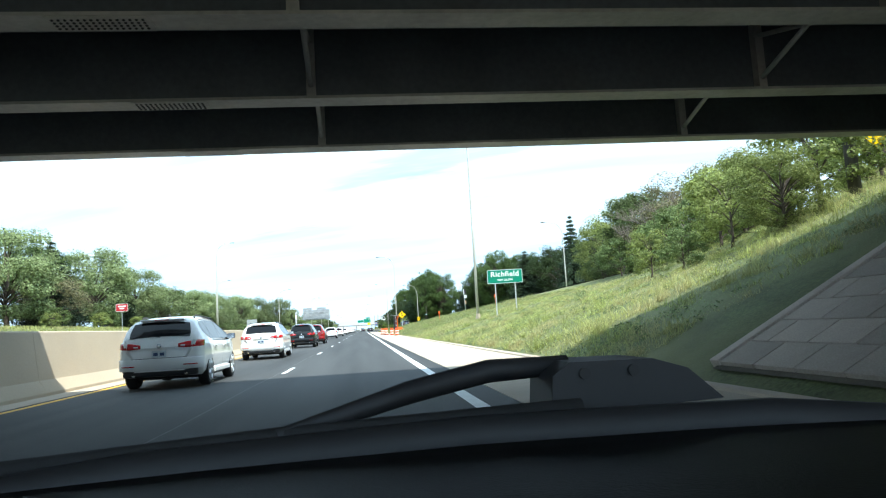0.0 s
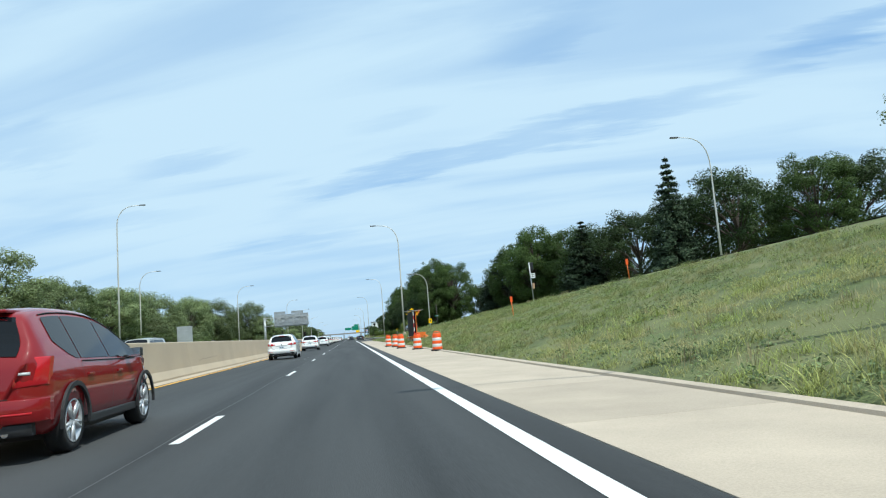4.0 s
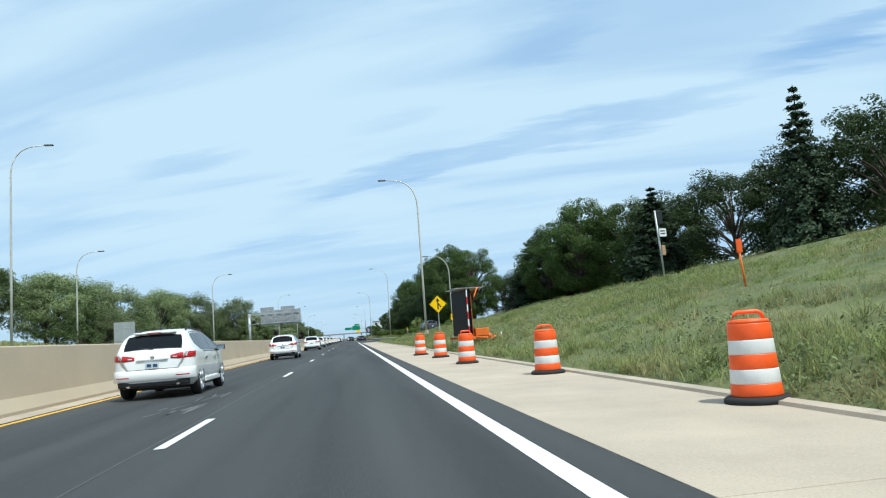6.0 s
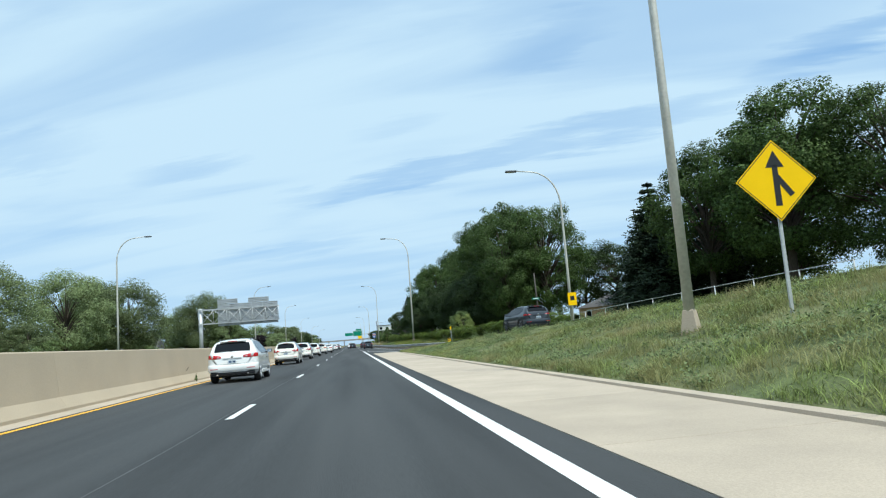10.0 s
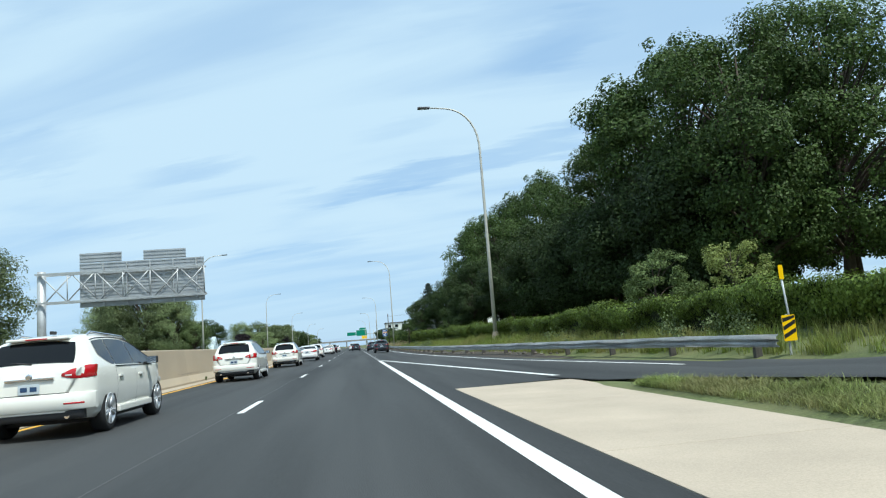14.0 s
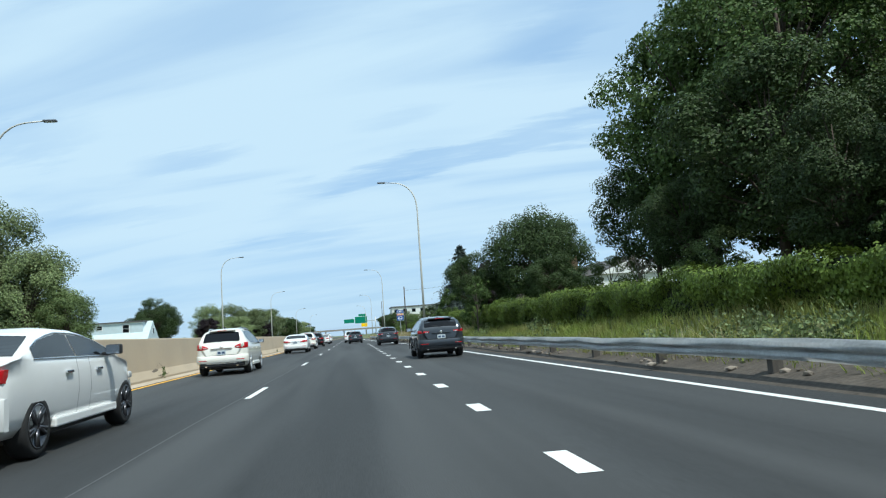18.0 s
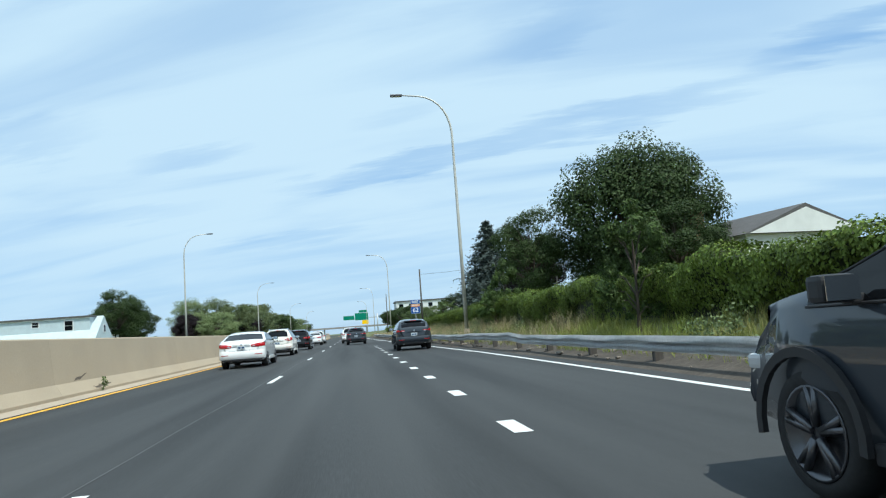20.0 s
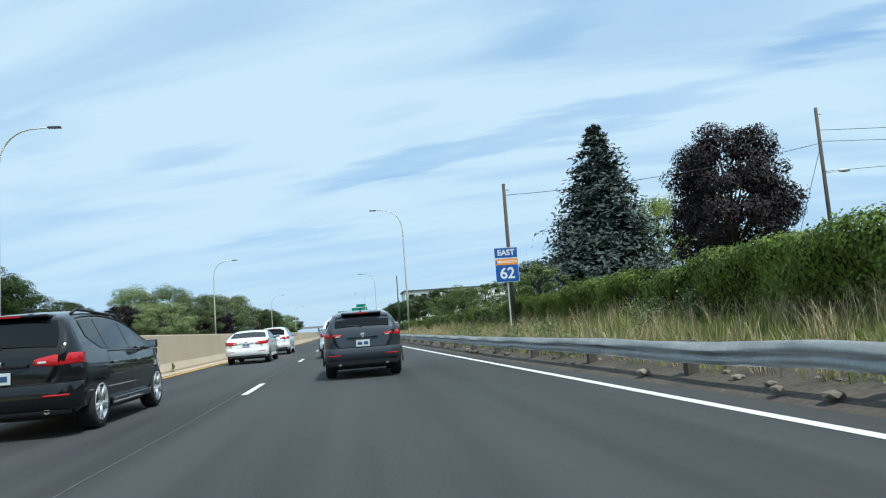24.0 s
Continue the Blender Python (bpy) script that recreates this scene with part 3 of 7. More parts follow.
def girder(y, h):
    bm = bmesh.new()
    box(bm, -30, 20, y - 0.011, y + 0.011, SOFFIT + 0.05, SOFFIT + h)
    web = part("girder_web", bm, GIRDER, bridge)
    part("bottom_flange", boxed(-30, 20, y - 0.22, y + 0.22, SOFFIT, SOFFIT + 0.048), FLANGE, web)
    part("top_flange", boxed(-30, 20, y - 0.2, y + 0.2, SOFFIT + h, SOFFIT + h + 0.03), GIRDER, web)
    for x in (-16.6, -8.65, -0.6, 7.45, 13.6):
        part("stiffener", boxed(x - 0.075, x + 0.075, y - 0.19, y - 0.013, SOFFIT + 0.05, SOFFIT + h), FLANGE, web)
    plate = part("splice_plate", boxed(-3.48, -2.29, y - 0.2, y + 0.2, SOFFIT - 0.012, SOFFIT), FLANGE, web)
    if 8 < y < 14:
        for i in range(15):
            for j in (-0.12, -0.04, 0.04, 0.12):
                if BOLT:
                    share("bolt", BOLT[0], bridge, (-3.41 + i * 0.074, y + j, SOFFIT - 0.012))
                else:
                    bm = bmesh.new()
                    bmesh.ops.create_icosphere(bm, subdivisions=1, radius=0.022)
                    first_bolt = part("bolt", bm, PLASTIC, bridge)
                    first_bolt.location = (-3.41, y + j, SOFFIT - 0.012)
                    BOLT.append(first_bolt.data)


GY = [15.68 - 3.15 * k for k in range(7)]
for y in GY:
    girder(y, 1.27)
for k in range(6):
    for x in (-8.65, -0.6, 7.45):
        bm = bmesh.new()
        tube(bm, [(x, GY[k] - 0.05, SOFFIT + 0.2), (x, GY[k + 1] + 0.05, SOFFIT + 1.05)], 0.045, 6)
        tube(bm, [(x, GY[k] - 0.05, SOFFIT + 1.05), (x, GY[k + 1] + 0.05, SOFFIT + 0.2)], 0.045, 6)
        part("cross_brace", bm, FLANGE, bridge)
part("deck", boxed(-30, 20, GY[-1] - 1.0, GY[0] + 0.3, SOFFIT + 1.302, SOFFIT + 1.54), DECK, bridge)
part("parapet", boxed(-30, 20, GY[0], GY[0] + 0.3, SOFFIT + 1.542, SOFFIT + 1.85, 0.03), DECK, bridge)
part("parapet", boxed(-30, 20, GY[-1] - 1.0, GY[-1] - 0.7, SOFFIT + 1.542, SOFFIT + 2.33, 0.03), DECK, bridge)
part("abutment", boxed(17.6, 20, GY[-1] - 1.0, GY[0] + 0.3, 1.5, SOFFIT - 0.002), DECK, bridge)
part("abutment", boxed(-30, -27.5, GY[-1] - 1.0, GY[0] + 0.3, -0.5, SOFFIT - 0.002), DECK, bridge)
# sloped paving of concrete blocks under the bridge end
slope_pave = thing("slope_paving", "weathered concrete blocks paving the bank under the bridge", "paving", kind="structure")
S0, S1, SA = (5.25, 0.30), (13.7, 4.78), math.atan2(4.48, 8.45)
blk = part("block", boxed(0.016, 0.584, 0.016, 0.884, -0.08, 0.0, 0.008), CONCRETE_GREY, slope_pave)
n_up = int(math.hypot(8.2, 4.35) / 0.6)
first_block = True
for i in range(n_up):
    off = 0.45 if i % 2 else 0.0
    for j in range(-5, 13):
        y = j * 0.9 + off
        if y > 10.0:
            continue
        loc = (S0[0] + i * 0.6 * math.cos(SA), y, S0[1] + i * 0.6 * math.sin(SA))
        if first_block:
            blk.location, blk.rotation_euler = loc, (0, -SA, 0)
            first_block = False
        elif len(slope_pave.children) < 290:
            share("block", blk.data, slope_pave, loc, (0, -SA, 0))
for i in range(1, n_up, 2):
    if i == 1:
        half_block = part("half_block", boxed(0.016, 0.584, 0.016, 0.434, -0.08, 0.0, 0.008), CONCRETE_GREY, slope_pave)
        half_block.location, half_block.rotation_euler = (S0[0] + i * 0.6 * math.cos(SA), 10.35, S0[1] + i * 0.6 * math.sin(SA)), (0, -SA, 0)
    else:
        share("half_block", half_block.data, slope_pave, (S0[0] + i * 0.6 * math.cos(SA), 10.35, S0[1] + i * 0.6 * math.sin(SA)), (0, -SA, 0))
edging = part("edging", boxed(0.0, 9.0, 10.81, 11.05, -0.12, 0.03, 0.02), CONCRETE_GREY, slope_pave)
edging.location, edging.rotation_euler = (S0[0], 0, S0[1]), (0, -SA, 0)
bm = bmesh.new()
bm.faces.new([bm.verts.new(p) for p in ((5.2, -28, 0.2), (13.8, -28, 4.75), (13.8, 11.0, 4.75), (5.2, 10.9, 0.2))])
tagged(put("slope_bed", bm, material("bed_soil", (0.10, 0.085, 0.065), 0.95, grain=0.2, stain=0.2)), "dark joint bed of the bank under the bridge", "paving", kind="structure")


# ---- street lamps ----
def lamp_post(loc, height, reach, side, group, label, thick=0.13):
    """A tapered pole that bends over into a long arm; side: -1 reaches to the left."""
    own = thing("street_lamp", label, "street lamp", group, loc=loc)
    part("base", lathe(bmesh.new(), [(thick * 2.1, -0.3), (thick * 2.1, 0.0), (thick * 1.35, 0.5), (thick * 1.2, 0.52)], 4, False), CONCRETE_PALE, own, "pale concrete footing")
    straight = height - reach * 0.95
    pts = [(0, 0, 0.3), (0, 0, straight * 0.5), (0, 0, straight)]
    rad = [thick, thick * 0.8, thick * 0.6]
    for k in range(1, 9):
        a = radians(84 * k / 8)
        pts.append((side * reach * 0.72 * (1 - math.cos(a)) ** 1.15, 0, straight + reach * 0.93 * math.sin(a)))
        rad.append(thick * (0.6 - 0.03 * k))
    pts.append((side * reach, 0, height + 0.02))
    rad.append(thick * 0.32)
    part("pole", tube(bmesh.new(), pts, rad, 10), POLE_STEEL, own)
    bm = bmesh.new()
    box(bm, min(side * (reach - 0.05), side * (reach + 0.75)), max(side * (reach - 0.05), side * (reach + 0.75)), -0.16, 0.16, height - 0.05, height + 0.07, 0.03)
    headp = part("lamp_head", bm, LAMP_HEAD, own)
    part("lens", boxed(min(side * (reach + 0.1), side * (reach + 0.65)), max(side * (reach + 0.1), side * (reach + 0.65)), -0.12, 0.12, height - 0.065, height - 0.05), LENS, headp)
    return own


RL, LL = "lamps along the verge", "lamps across the barrier"
for x, y, h in ((10.3, 62.6, 17.8), (7.85, 161.2, 16.5), (9.15, 250.4, 15.75), (7.35, 338.0, 16.4), (7.3, 428.9, 15.6), (7.0, 520.0, 15.0), (6.5, 610.0, 15.0)):
    lamp_post((x, y, ground_z(x, y)), h, 3.25, -1, RL, "tall tapered steel street lamp bending out over the road")
for x, y, h in ((15.35, 193.3, 11.4), (36.2, 121.4, 13.8)):
    lamp_post((x, y, ground_z(x, y)), h, 3.1, -1, RL, "slender steel street lamp beside the slip road", 0.11)
for x, y, h in ((-31.1, 158.7, 21.7), (-38.6, 195.4, 14.4), (-26.0, 229.0, 15.2), (-21.75, 311.5, 15.9), (-21.9, 389.5, 15.8), (-21.7, 461.0, 14.2), (-22.0, 550.0, 13.0), (-22.0, 640.0, 13.0)):
    lamp_post((x, y, ground_z(x, y)), h, 3.1, 1, LL, "tall tapered steel street lamp behind the barrier")


# ---- signs ----
def post(own, x, z0, z1, mat=GALV, w=0.06, y=0.05):
    part("post", boxed(x - w / 2, x + w / 2, y, y + w * 0.7, z0, z1, 0.008), mat, own)


def board(own, name, w, h, cx, cz, mat, y=0.0, r=0.05, rim=None, rim_w=0.03):
    p = part(name, prism(bmesh.new(), rounded(w, h, r, cx, cz), y - 0.004, y), rim or mat, own)
    if rim:
        part("face", prism(bmesh.new(), rounded(w - 2 * rim_w, h - 2 * rim_w, max(r - rim_w, 0.01), cx, cz), y - 0.007, y - 0.0045), mat, p)
    part("back_plate", prism(bmesh.new(), rounded(w - 0.01, h - 0.01, r, cx, cz), y + 0.0005, y + 0.012), SIGN_BACK, p)
    return p


city = thing("town_sign", "green town name sign with white lettering on two steel posts", "road sign", loc=(12.2, 59.0, 0), rz=-2)
post(city, -0.85, 1.1, 5.3, w=0.09)
post(city, 0.85, 1.6, 5.3, w=0.09)
b = board(city, "board", 3.0, 1.15, 0, 4.83, SIGN_GREEN, r=0.1, rim=SIGN_WHITE)
lettering("name", "Richfield", 0.62, SIGN_WHITE, b, (0, -0.012, 5.02), spacing=1.12, bold=0.012)
lettering("population", "POP 36,994", 0.24, SIGN_WHITE, b, (0, -0.012, 4.53), spacing=1.1, bold=0.005)

merge = thing("merge_sign", "yellow diamond merge warning sign on a steel post", "road sign", loc=(8.95, 158.9, 0), rz=-5)
post(merge, 0.0, 0.7, 4.6, w=0.07)
D = 0.87
dia = lambda s: [(0, 3.82 - s), (s, 3.82), (0, 3.82 + s), (-s, 3.82)]
b = part("board", prism(bmesh.new(), dia(D), -0.004, 0), SIGN_YELLOW, merge)
part("back_plate", prism(bmesh.new(), dia(D - 0.01), 0.0005, 0.01), SIGN_BACK, b)
bm = bmesh.new()
for s0, s1 in ((D - 0.03, D - 0.055),):
    a, c = dia(s0), dia(s1)
    for k in range(4):
        bm.faces.new([bm.verts.new((p[0], -0.006, p[1])) for p in (a[k], a[(k + 1) % 4], c[(k + 1) % 4], c[k])])
part("border", bm, SIGN_BLACK, b)
bm = bmesh.new()
prism(bm, [(-0.07, 3.28), (0.07, 3.28), (0.06, 4.15), (-0.06, 4.15)], -0.008, -0.005)
prism(bm, [(-0.20, 4.10), (0.20, 4.10), (0, 4.46)], -0.008, -0.005)
prism(bm, [(0.02, 3.80), (0.26, 3.46), (0.36, 3.53), (0.06, 3.95)], -0.0085, -0.0055)
part("merge_arrow", bm, SIGN_BLACK, b)

ys = thing("advisory_sign", "small yellow advisory speed plate on a lamp post", "road sign", loc=(15.4, 193.0, 0))
post(ys, 0.0, ground_z(15.4, 193), 3.5, w=0.05)
b = board(ys, "board", 0.62, 0.9, 0, 3.1, SIGN_YELLOW)
part("bar", prism(bmesh.new(), rounded(0.3, 0.3, 0.02, 0, 3.15), -0.007, -0.005), SIGN_BLACK, b)

route = thing("route_sign", "blue route marker with white figures on a steel post", "road sign", loc=(7.24, 373.0, 0), rz=-2)
post(route, 0.0, 0.0, 4.4, w=0.07)
b = board(route, "direction_plate", 1.08, 0.48, 0, 4.14, SIGN_BLUE, rim=SIGN_WHITE, rim_w=0.015, r=0.03)
lettering("direction", "EAST", 0.36, SIGN_WHITE, b, (0, -0.012, 4.14), bold=0.01)
b = board(route, "route_plate", 1.08, 1.08, 0, 3.34, SIGN_BLUE, rim=SIGN_WHITE, rim_w=0.015, r=0.05)
part("band", prism(bmesh.new(), rounded(1.03, 0.27, 0.01, 0, 3.72), -0.010, -0.0075), SIGN_ORANGE, b)
lettering("state", "MINNESOTA", 0.165, SIGN_WHITE, b, (0.03, -0.012, 3.72), bold=0.004)
part("state_mark", prism(bmesh.new(), rounded(0.1, 0.15, 0.02, -0.44, 3.72), -0.012, -0.0105), SIGN_BLUE, b)
lettering("number", "62", 0.70, SIGN_WHITE, b, (0, -0.012, 3.18), bold=0.012)

chev = thing("object_marker", "black and yellow striped marker at the rail end", "road sign", loc=(10.4, 221.0, 0))
post(chev, 0.0, 0.0, 1.05, w=0.05)
b = board(chev, "board", 0.34, 0.62, 0, 0.72, SIGN_YELLOW, r=0.02)
for k in range(3):
    z = 0.46 + 0.2 * k
    part("stripe", prism(bmesh.new(), [(-0.16, z), (0.16, z + 0.16), (0.16, z + 0.26), (-0.16, z + 0.10)] if k < 2 else [(-0.16, z), (0.16, z + 0.1), (0.16, z + 0.16), (-0.16, z + 0.1)], -0.008, -0.0055), SIGN_BLACK, b)
dl = thing("delineator", "slim leaning steel post with a yellow reflector", "marker post", loc=(10.7, 221.5, 0))
part("post", tube(bmesh.new(), [(0.12, 0, 0), (-0.02, 0, 2.2)], 0.025, 6), GALV, dl)
part("reflector", prism(bmesh.new(), rounded(0.12, 0.36, 0.03, -0.02, 2.1), -0.04, -0.03), SIGN_YELLOW, dl)

bay = thing("bay_sign", "red sign with white lettering on a post", "road sign", loc=(-40.8, 127.0, ground_z(-40.8, 127)))
post(bay, 0.0, 0.0, 5.0, w=0.08)
b = board(bay, "board", 2.0, 1.3, 0, 4.4, SIGN_RED, rim=SIGN_WHITE, rim_w=0.06)
for z, w in ((4.62, 1.3), (4.25, 0.8)):
    part("bar", prism(bmesh.new(), rounded(w, 0.22, 0.01, 0, z), -0.012, -0.008), SIGN_WHITE, b)
backb = thing("blank_sign", "blank grey back of a road sign beyond the barrier", "road sign", loc=(-26.75, 177.3, 0.0))
post(backb, -0.7, 0, 3.2, w=0.09)
post(backb, 0.7, 0, 3.2, w=0.09)
b = part("board", prism(bmesh.new(), rounded(2.4, 2.75, 0.1, 0, 3.7), 0, 0.02), SIGN_BACK, backb)
part("seam", boxed(-0.02, 0.02, -0.012, -0.002, 2.4, 5.0), GALV, b)
for z in (2.9, 4.4):
    part("rib", boxed(-1.1, 1.1, -0.035, -0.014, z - 0.04, z + 0.04), GALV, b)

# overhead sign support seen from behind
gan = thing("sign_gantry", "cantilever gantry carrying the backs of three panels", "sign gantry", loc=(0, 263.5, 0))
part("column", tube(bmesh.new(), [(-24.0, 0, -0.2), (-24.0, 0, 8.7)], 0.32, 16), GALV, gan)
for z in (6.2, 8.45):
    for y in (-0.45, 0.45):
        part("chord", boxed(-24.3, -11.6, y - 0.07, y + 0.07, z - 0.07, z + 0.07), GALV, gan)
for k in range(6):
    xa, xb = -24.0 + 2.07 * k, -21.93 + 2.07 * k
    za, zb = (6.2, 8.45) if k % 2 else (8.45, 6.2)
    part("brace", tube(bmesh.new(), [(xa, -0.45, za), (xb, -0.45, zb)], 0.05, 6), GALV, gan)
    part("brace", tube(bmesh.new(), [(xa, 0.45, zb), (xb, 0.45, za)], 0.05, 6), GALV, gan)
    part("strut", tube(bmesh.new(), [(xb, -0.45, 6.2), (xb, -0.45, 8.45)], 0.045, 6), GALV, gan)
for x0, x1, z0, z1 in ((-21.4, -11.8, 5.75, 9.3), (-21.4, -18.2, 9.33, 10.1), (-16.5, -13.2, 9.33, 10.1)):
    p = part("panel", boxed(x0, x1, 0.66, 0.70, z0, z1), SIGN_BACK, gan)
    z = z0 + 0.1
    while z < z1 - 0.05:
        part("rib", boxed(x0, x1, 0.615, 0.657, z - 0.03, z + 0.03), SIGN_BACK, p)
        z += 0.28
for x in (-19.6, -17.8, -16.0, -14.2, -12.4):
    part("bracket", boxed(x - 0.05, x + 0.05, 0.52, 0.612, 5.8, 9.25), GALV, gan)

# far guide signs over the road
guide = thing("guide_sign", "distant green guide signs on an overhead frame", "sign gantry", loc=(2.6, 610, 1.0))
part("column", tube(bmesh.new(), [(8.6, 0.3, 0), (8.6, 0.3, 8.2)], 0.25, 10), GALV, guide)
part("beam", boxed(-5.0, 8.8, 0.15, 0.45, 6.4, 6.7), GALV, guide)
board(guide, "panel", 6.0, 3.3, 1.6, 7.2, SIGN_GREEN, r=0.15, rim=SIGN_WHITE, rim_w=0.06)
board(guide, "panel", 5.0, 2.0, -4.1, 6.9, SIGN_GREEN, r=0.15, rim=SIGN_WHITE, rim_w=0.06)
board(guide, "exit_panel", 3.8, 1.2, 2.3, 9.5, SIGN_GREEN, r=0.1, rim=SIGN_WHITE, rim_w=0.05)
board(guide, "exit_only_panel", 2.9, 1.7, 3.1, 4.65, SIGN_YELLOW, r=0.05)
far_bridge = thing("far_bridge", "pale distant overpass crossing the road", "bridge", loc=(0, 900, 0))
part("beam", boxed(-40, 40, 0, 9, 5.6, 7.0), DECK, far_bridge)
for x in (-24, -7.8, 12):
    part("pier", boxed(x - 0.5, x + 0.5, 1, 8, 0, 5.6), DECK, far_bridge)

# ramp meter, stakes and small plates on the slope
meter = thing("ramp_signal", "ramp meter signal post with a white plate", "traffic signal", loc=(18.85, 128.5, ground_z(18.85, 128.5)))
part("pole", tube(bmesh.new(), [(0.12, 0, -0.1), (-0.05, 0, 4.0)], 0.055, 10), GALV, meter)
part("signal_head", boxed(0.06, 0.34, -0.13, 0.13, 3.15, 4.0, 0.03), SIGN_BLACK, meter)
part("signal_head", boxed(0.10, 0.34, -0.10, 0.10, 1.25, 1.85, 0.03), BRICK_TAN, meter)
b = part("plate", prism(bmesh.new(), rounded(0.44, 0.50, 0.03, 0.24, 2.62), -0.17, -0.16), SIGN_WHITE, meter)
for z in (2.71, 2.55):
    part("bar", prism(bmesh.new(), rounded(0.30, 0.07, 0.01, 0.24, z), -0.178, -0.171), SIGN_BLACK, b)
for x, y, h in ((11.85, 108.2, 1.45), (20.4, 106.7, 1.5)):
    st = thing("marker_stake", "leaning orange utility marker stake in the grass", "marker post", "marker stakes", loc=(x, y, ground_z(x, y)))
    part("stake", tube(bmesh.new(), [(0.05, 0, -0.1), (-0.03, 0, h * 0.8)], 0.034, 8), TRAILER, st, "faded yellow-orange stake")
    paddle = part("paddle", boxed(-0.12, 0.06, -0.05, -0.015, h * 0.72, h, 0.01), DRUM_ORANGE, st)
    for k in range(4):
        part("slot", boxed(-0.09, 0.03, -0.056, -0.051, h * 0.75 + 0.08 * k, h * 0.75 + 0.03 + 0.08 * k), TRAILER, paddle)
sm = thing("small_plate_sign", "small white plate with dark bars on a post", "road sign", loc=(30.9, 130.6, ground_z(30.9, 130.6)))
post(sm, 0, 0, 1.3)
b = board(sm, "board", 0.7, 0.6, 0, 1.0, SIGN_WHITE, r=0.03)
part("bar", prism(bmesh.new(), rounded(0.4, 0.2, 0.02, 0, 1.0), -0.01, -0.006), SIGN_BLACK, b)


# ---- work zone: drums and the message trailer ----
def drum(x, y, rz, lean=0.0):
    own = thing("traffic_drum", "orange and white striped plastic traffic drum", "traffic drum", "drums on the shoulder", loc=(x, y, 0.006), rz=rz)
    own.rotation_euler.x = radians(lean)
    own.scale = (0.92, 0.92, 1.0)
    part("rubber_base", lathe(bmesh.new(), [(0.40, 0.0), (0.40, 0.05), (0.36, 0.075), (0.30, 0.08)], 24), RUBBER, own)
    bands = [(0.305, 0.295, 0.081, 0.22, DRUM_ORANGE), (0.292, 0.285, 0.22, 0.385, DRUM_WHITE), (0.281, 0.275, 0.385, 0.55, DRUM_ORANGE), (0.271, 0.265, 0.55, 0.715, DRUM_WHITE), (0.261, 0.255, 0.715, 0.90, DRUM_ORANGE)]
    for r0, r1, z0, z1, m in bands:
        part("band", lathe(bmesh.new(), [(r0, z0), (r0 + 0.006, z0 + 0.012), (r1 + 0.004, z1 - 0.012), (r1, z1)], 28), m, own)
    part("cap", lathe(bmesh.new(), [(0.255, 0.901), (0.235, 0.945), (0.12, 0.955), (0.05, 0.955)], 24), DRUM_ORANGE, own)
    bm = bmesh.new()
    tube(bm, [(-0.19, 0, 0.94), (-0.17, 0, 1.01), (-0.12, 0, 1.035), (0.12, 0, 1.035), (0.17, 0, 1.01), (0.19, 0, 0.94)], 0.024, 8)
    part("handle", bm, DRUM_ORANGE, own)
    return own


for k, (x, y) in enumerate(((4.65, 96.2), (4.25, 103.5), (3.7, 110.9), (3.72, 117.8), (3.4, 123.0))):
    drum(x, y, 14 * (k % 3 - 1), 0.6 * (k % 3 - 1))

vms = thing("message_trailer", "black message board on an orange two-wheeled trailer", "message trailer", loc=(5.68, 124.4, 0.05), rz=-86)
# local x runs along the board, local -y is its face
part("board_body", boxed(-1.75, 1.75, 0.0, 0.22, 0.72, 3.03, 0.03), VMS_BLACK, vms)
part("face_sheet", boxed(-1.66, 1.66, -0.012, -0.002, 0.81, 2.94), material("display_face", (0.005, 0.006, 0.008), 0.5, grain=0.2, grain_scale=30, stain=0.4, stain_scale=2.5, spec=0.08), vms)
part("frame_rail", boxed(-2.1, 2.0, 0.3, 0.42, 0.55, 0.66, 0.01), TRAILER, vms)
part("frame_rail", boxed(-2.1, 2.0, 1.2, 1.32, 0.55, 0.66, 0.01), TRAILER, vms)
for x in (-1.9, 1.8):
    part("cross_rail", boxed(x, x + 0.1, -0.2, 1.7, 0.53, 0.64, 0.01), TRAILER, vms)
part("battery_box", boxed(-0.6, 1.3, 0.45, 1.15, 0.66, 1.05, 0.03), TRAILER, vms)
part("mast", boxed(-0.08, 0.08, 0.42, 0.58, 0.6, 3.0), TRAILER, vms)
part("tow_bar", tube(bmesh.new(), [(2.0, 0.36, 0.6), (2.6, 0.8, 0.55), (2.0, 1.26, 0.6)], 0.05, 8), TRAILER, vms)
part("tow_bar", boxed(2.5, 3.0, 0.74, 0.86, 0.5, 0.62, 0.01), TRAILER, vms)
pan = part("solar_panel", boxed(-1.1, 1.1, -0.35, 1.05, 3.11, 3.16, 0.01), SIGN_BLACK, vms)
part("panel_frame", boxed(-1.14, 1.14, -0.39, 1.09, 3.085, 3.108, 0.005), GALV, vms)
part("panel_arm", tube(bmesh.new(), [(0, 0.5, 2.7), (0.9, 0.7, 3.09)], 0.03, 6), TRAILER, vms)
part("brace", tube(bmesh.new(), [(1.7, 0.4, 2.6), (1.15, 0.75, 3.09)], 0.035, 6), TRAILER, vms)
part("brace", tube(bmesh.new(), [(-1.7, 0.4, 2.6), (-1.15, 0.75, 3.09)], 0.035, 6), TRAILER, vms)
for x in (-1.2, 1.2):
    part("upright", boxed(x - 0.05, x + 0.05, 0.26, 0.36, 0.66, 2.7, 0.01), TRAILER, vms)
for k in range(6):
    part("reflector_strip", boxed(1.752, 1.760, 0.0, 0.06, 0.82 + 0.36 * k, 1.17 + 0.36 * k), SIGN_RED if k % 2 == 0 else SIGN_WHITE, vms)
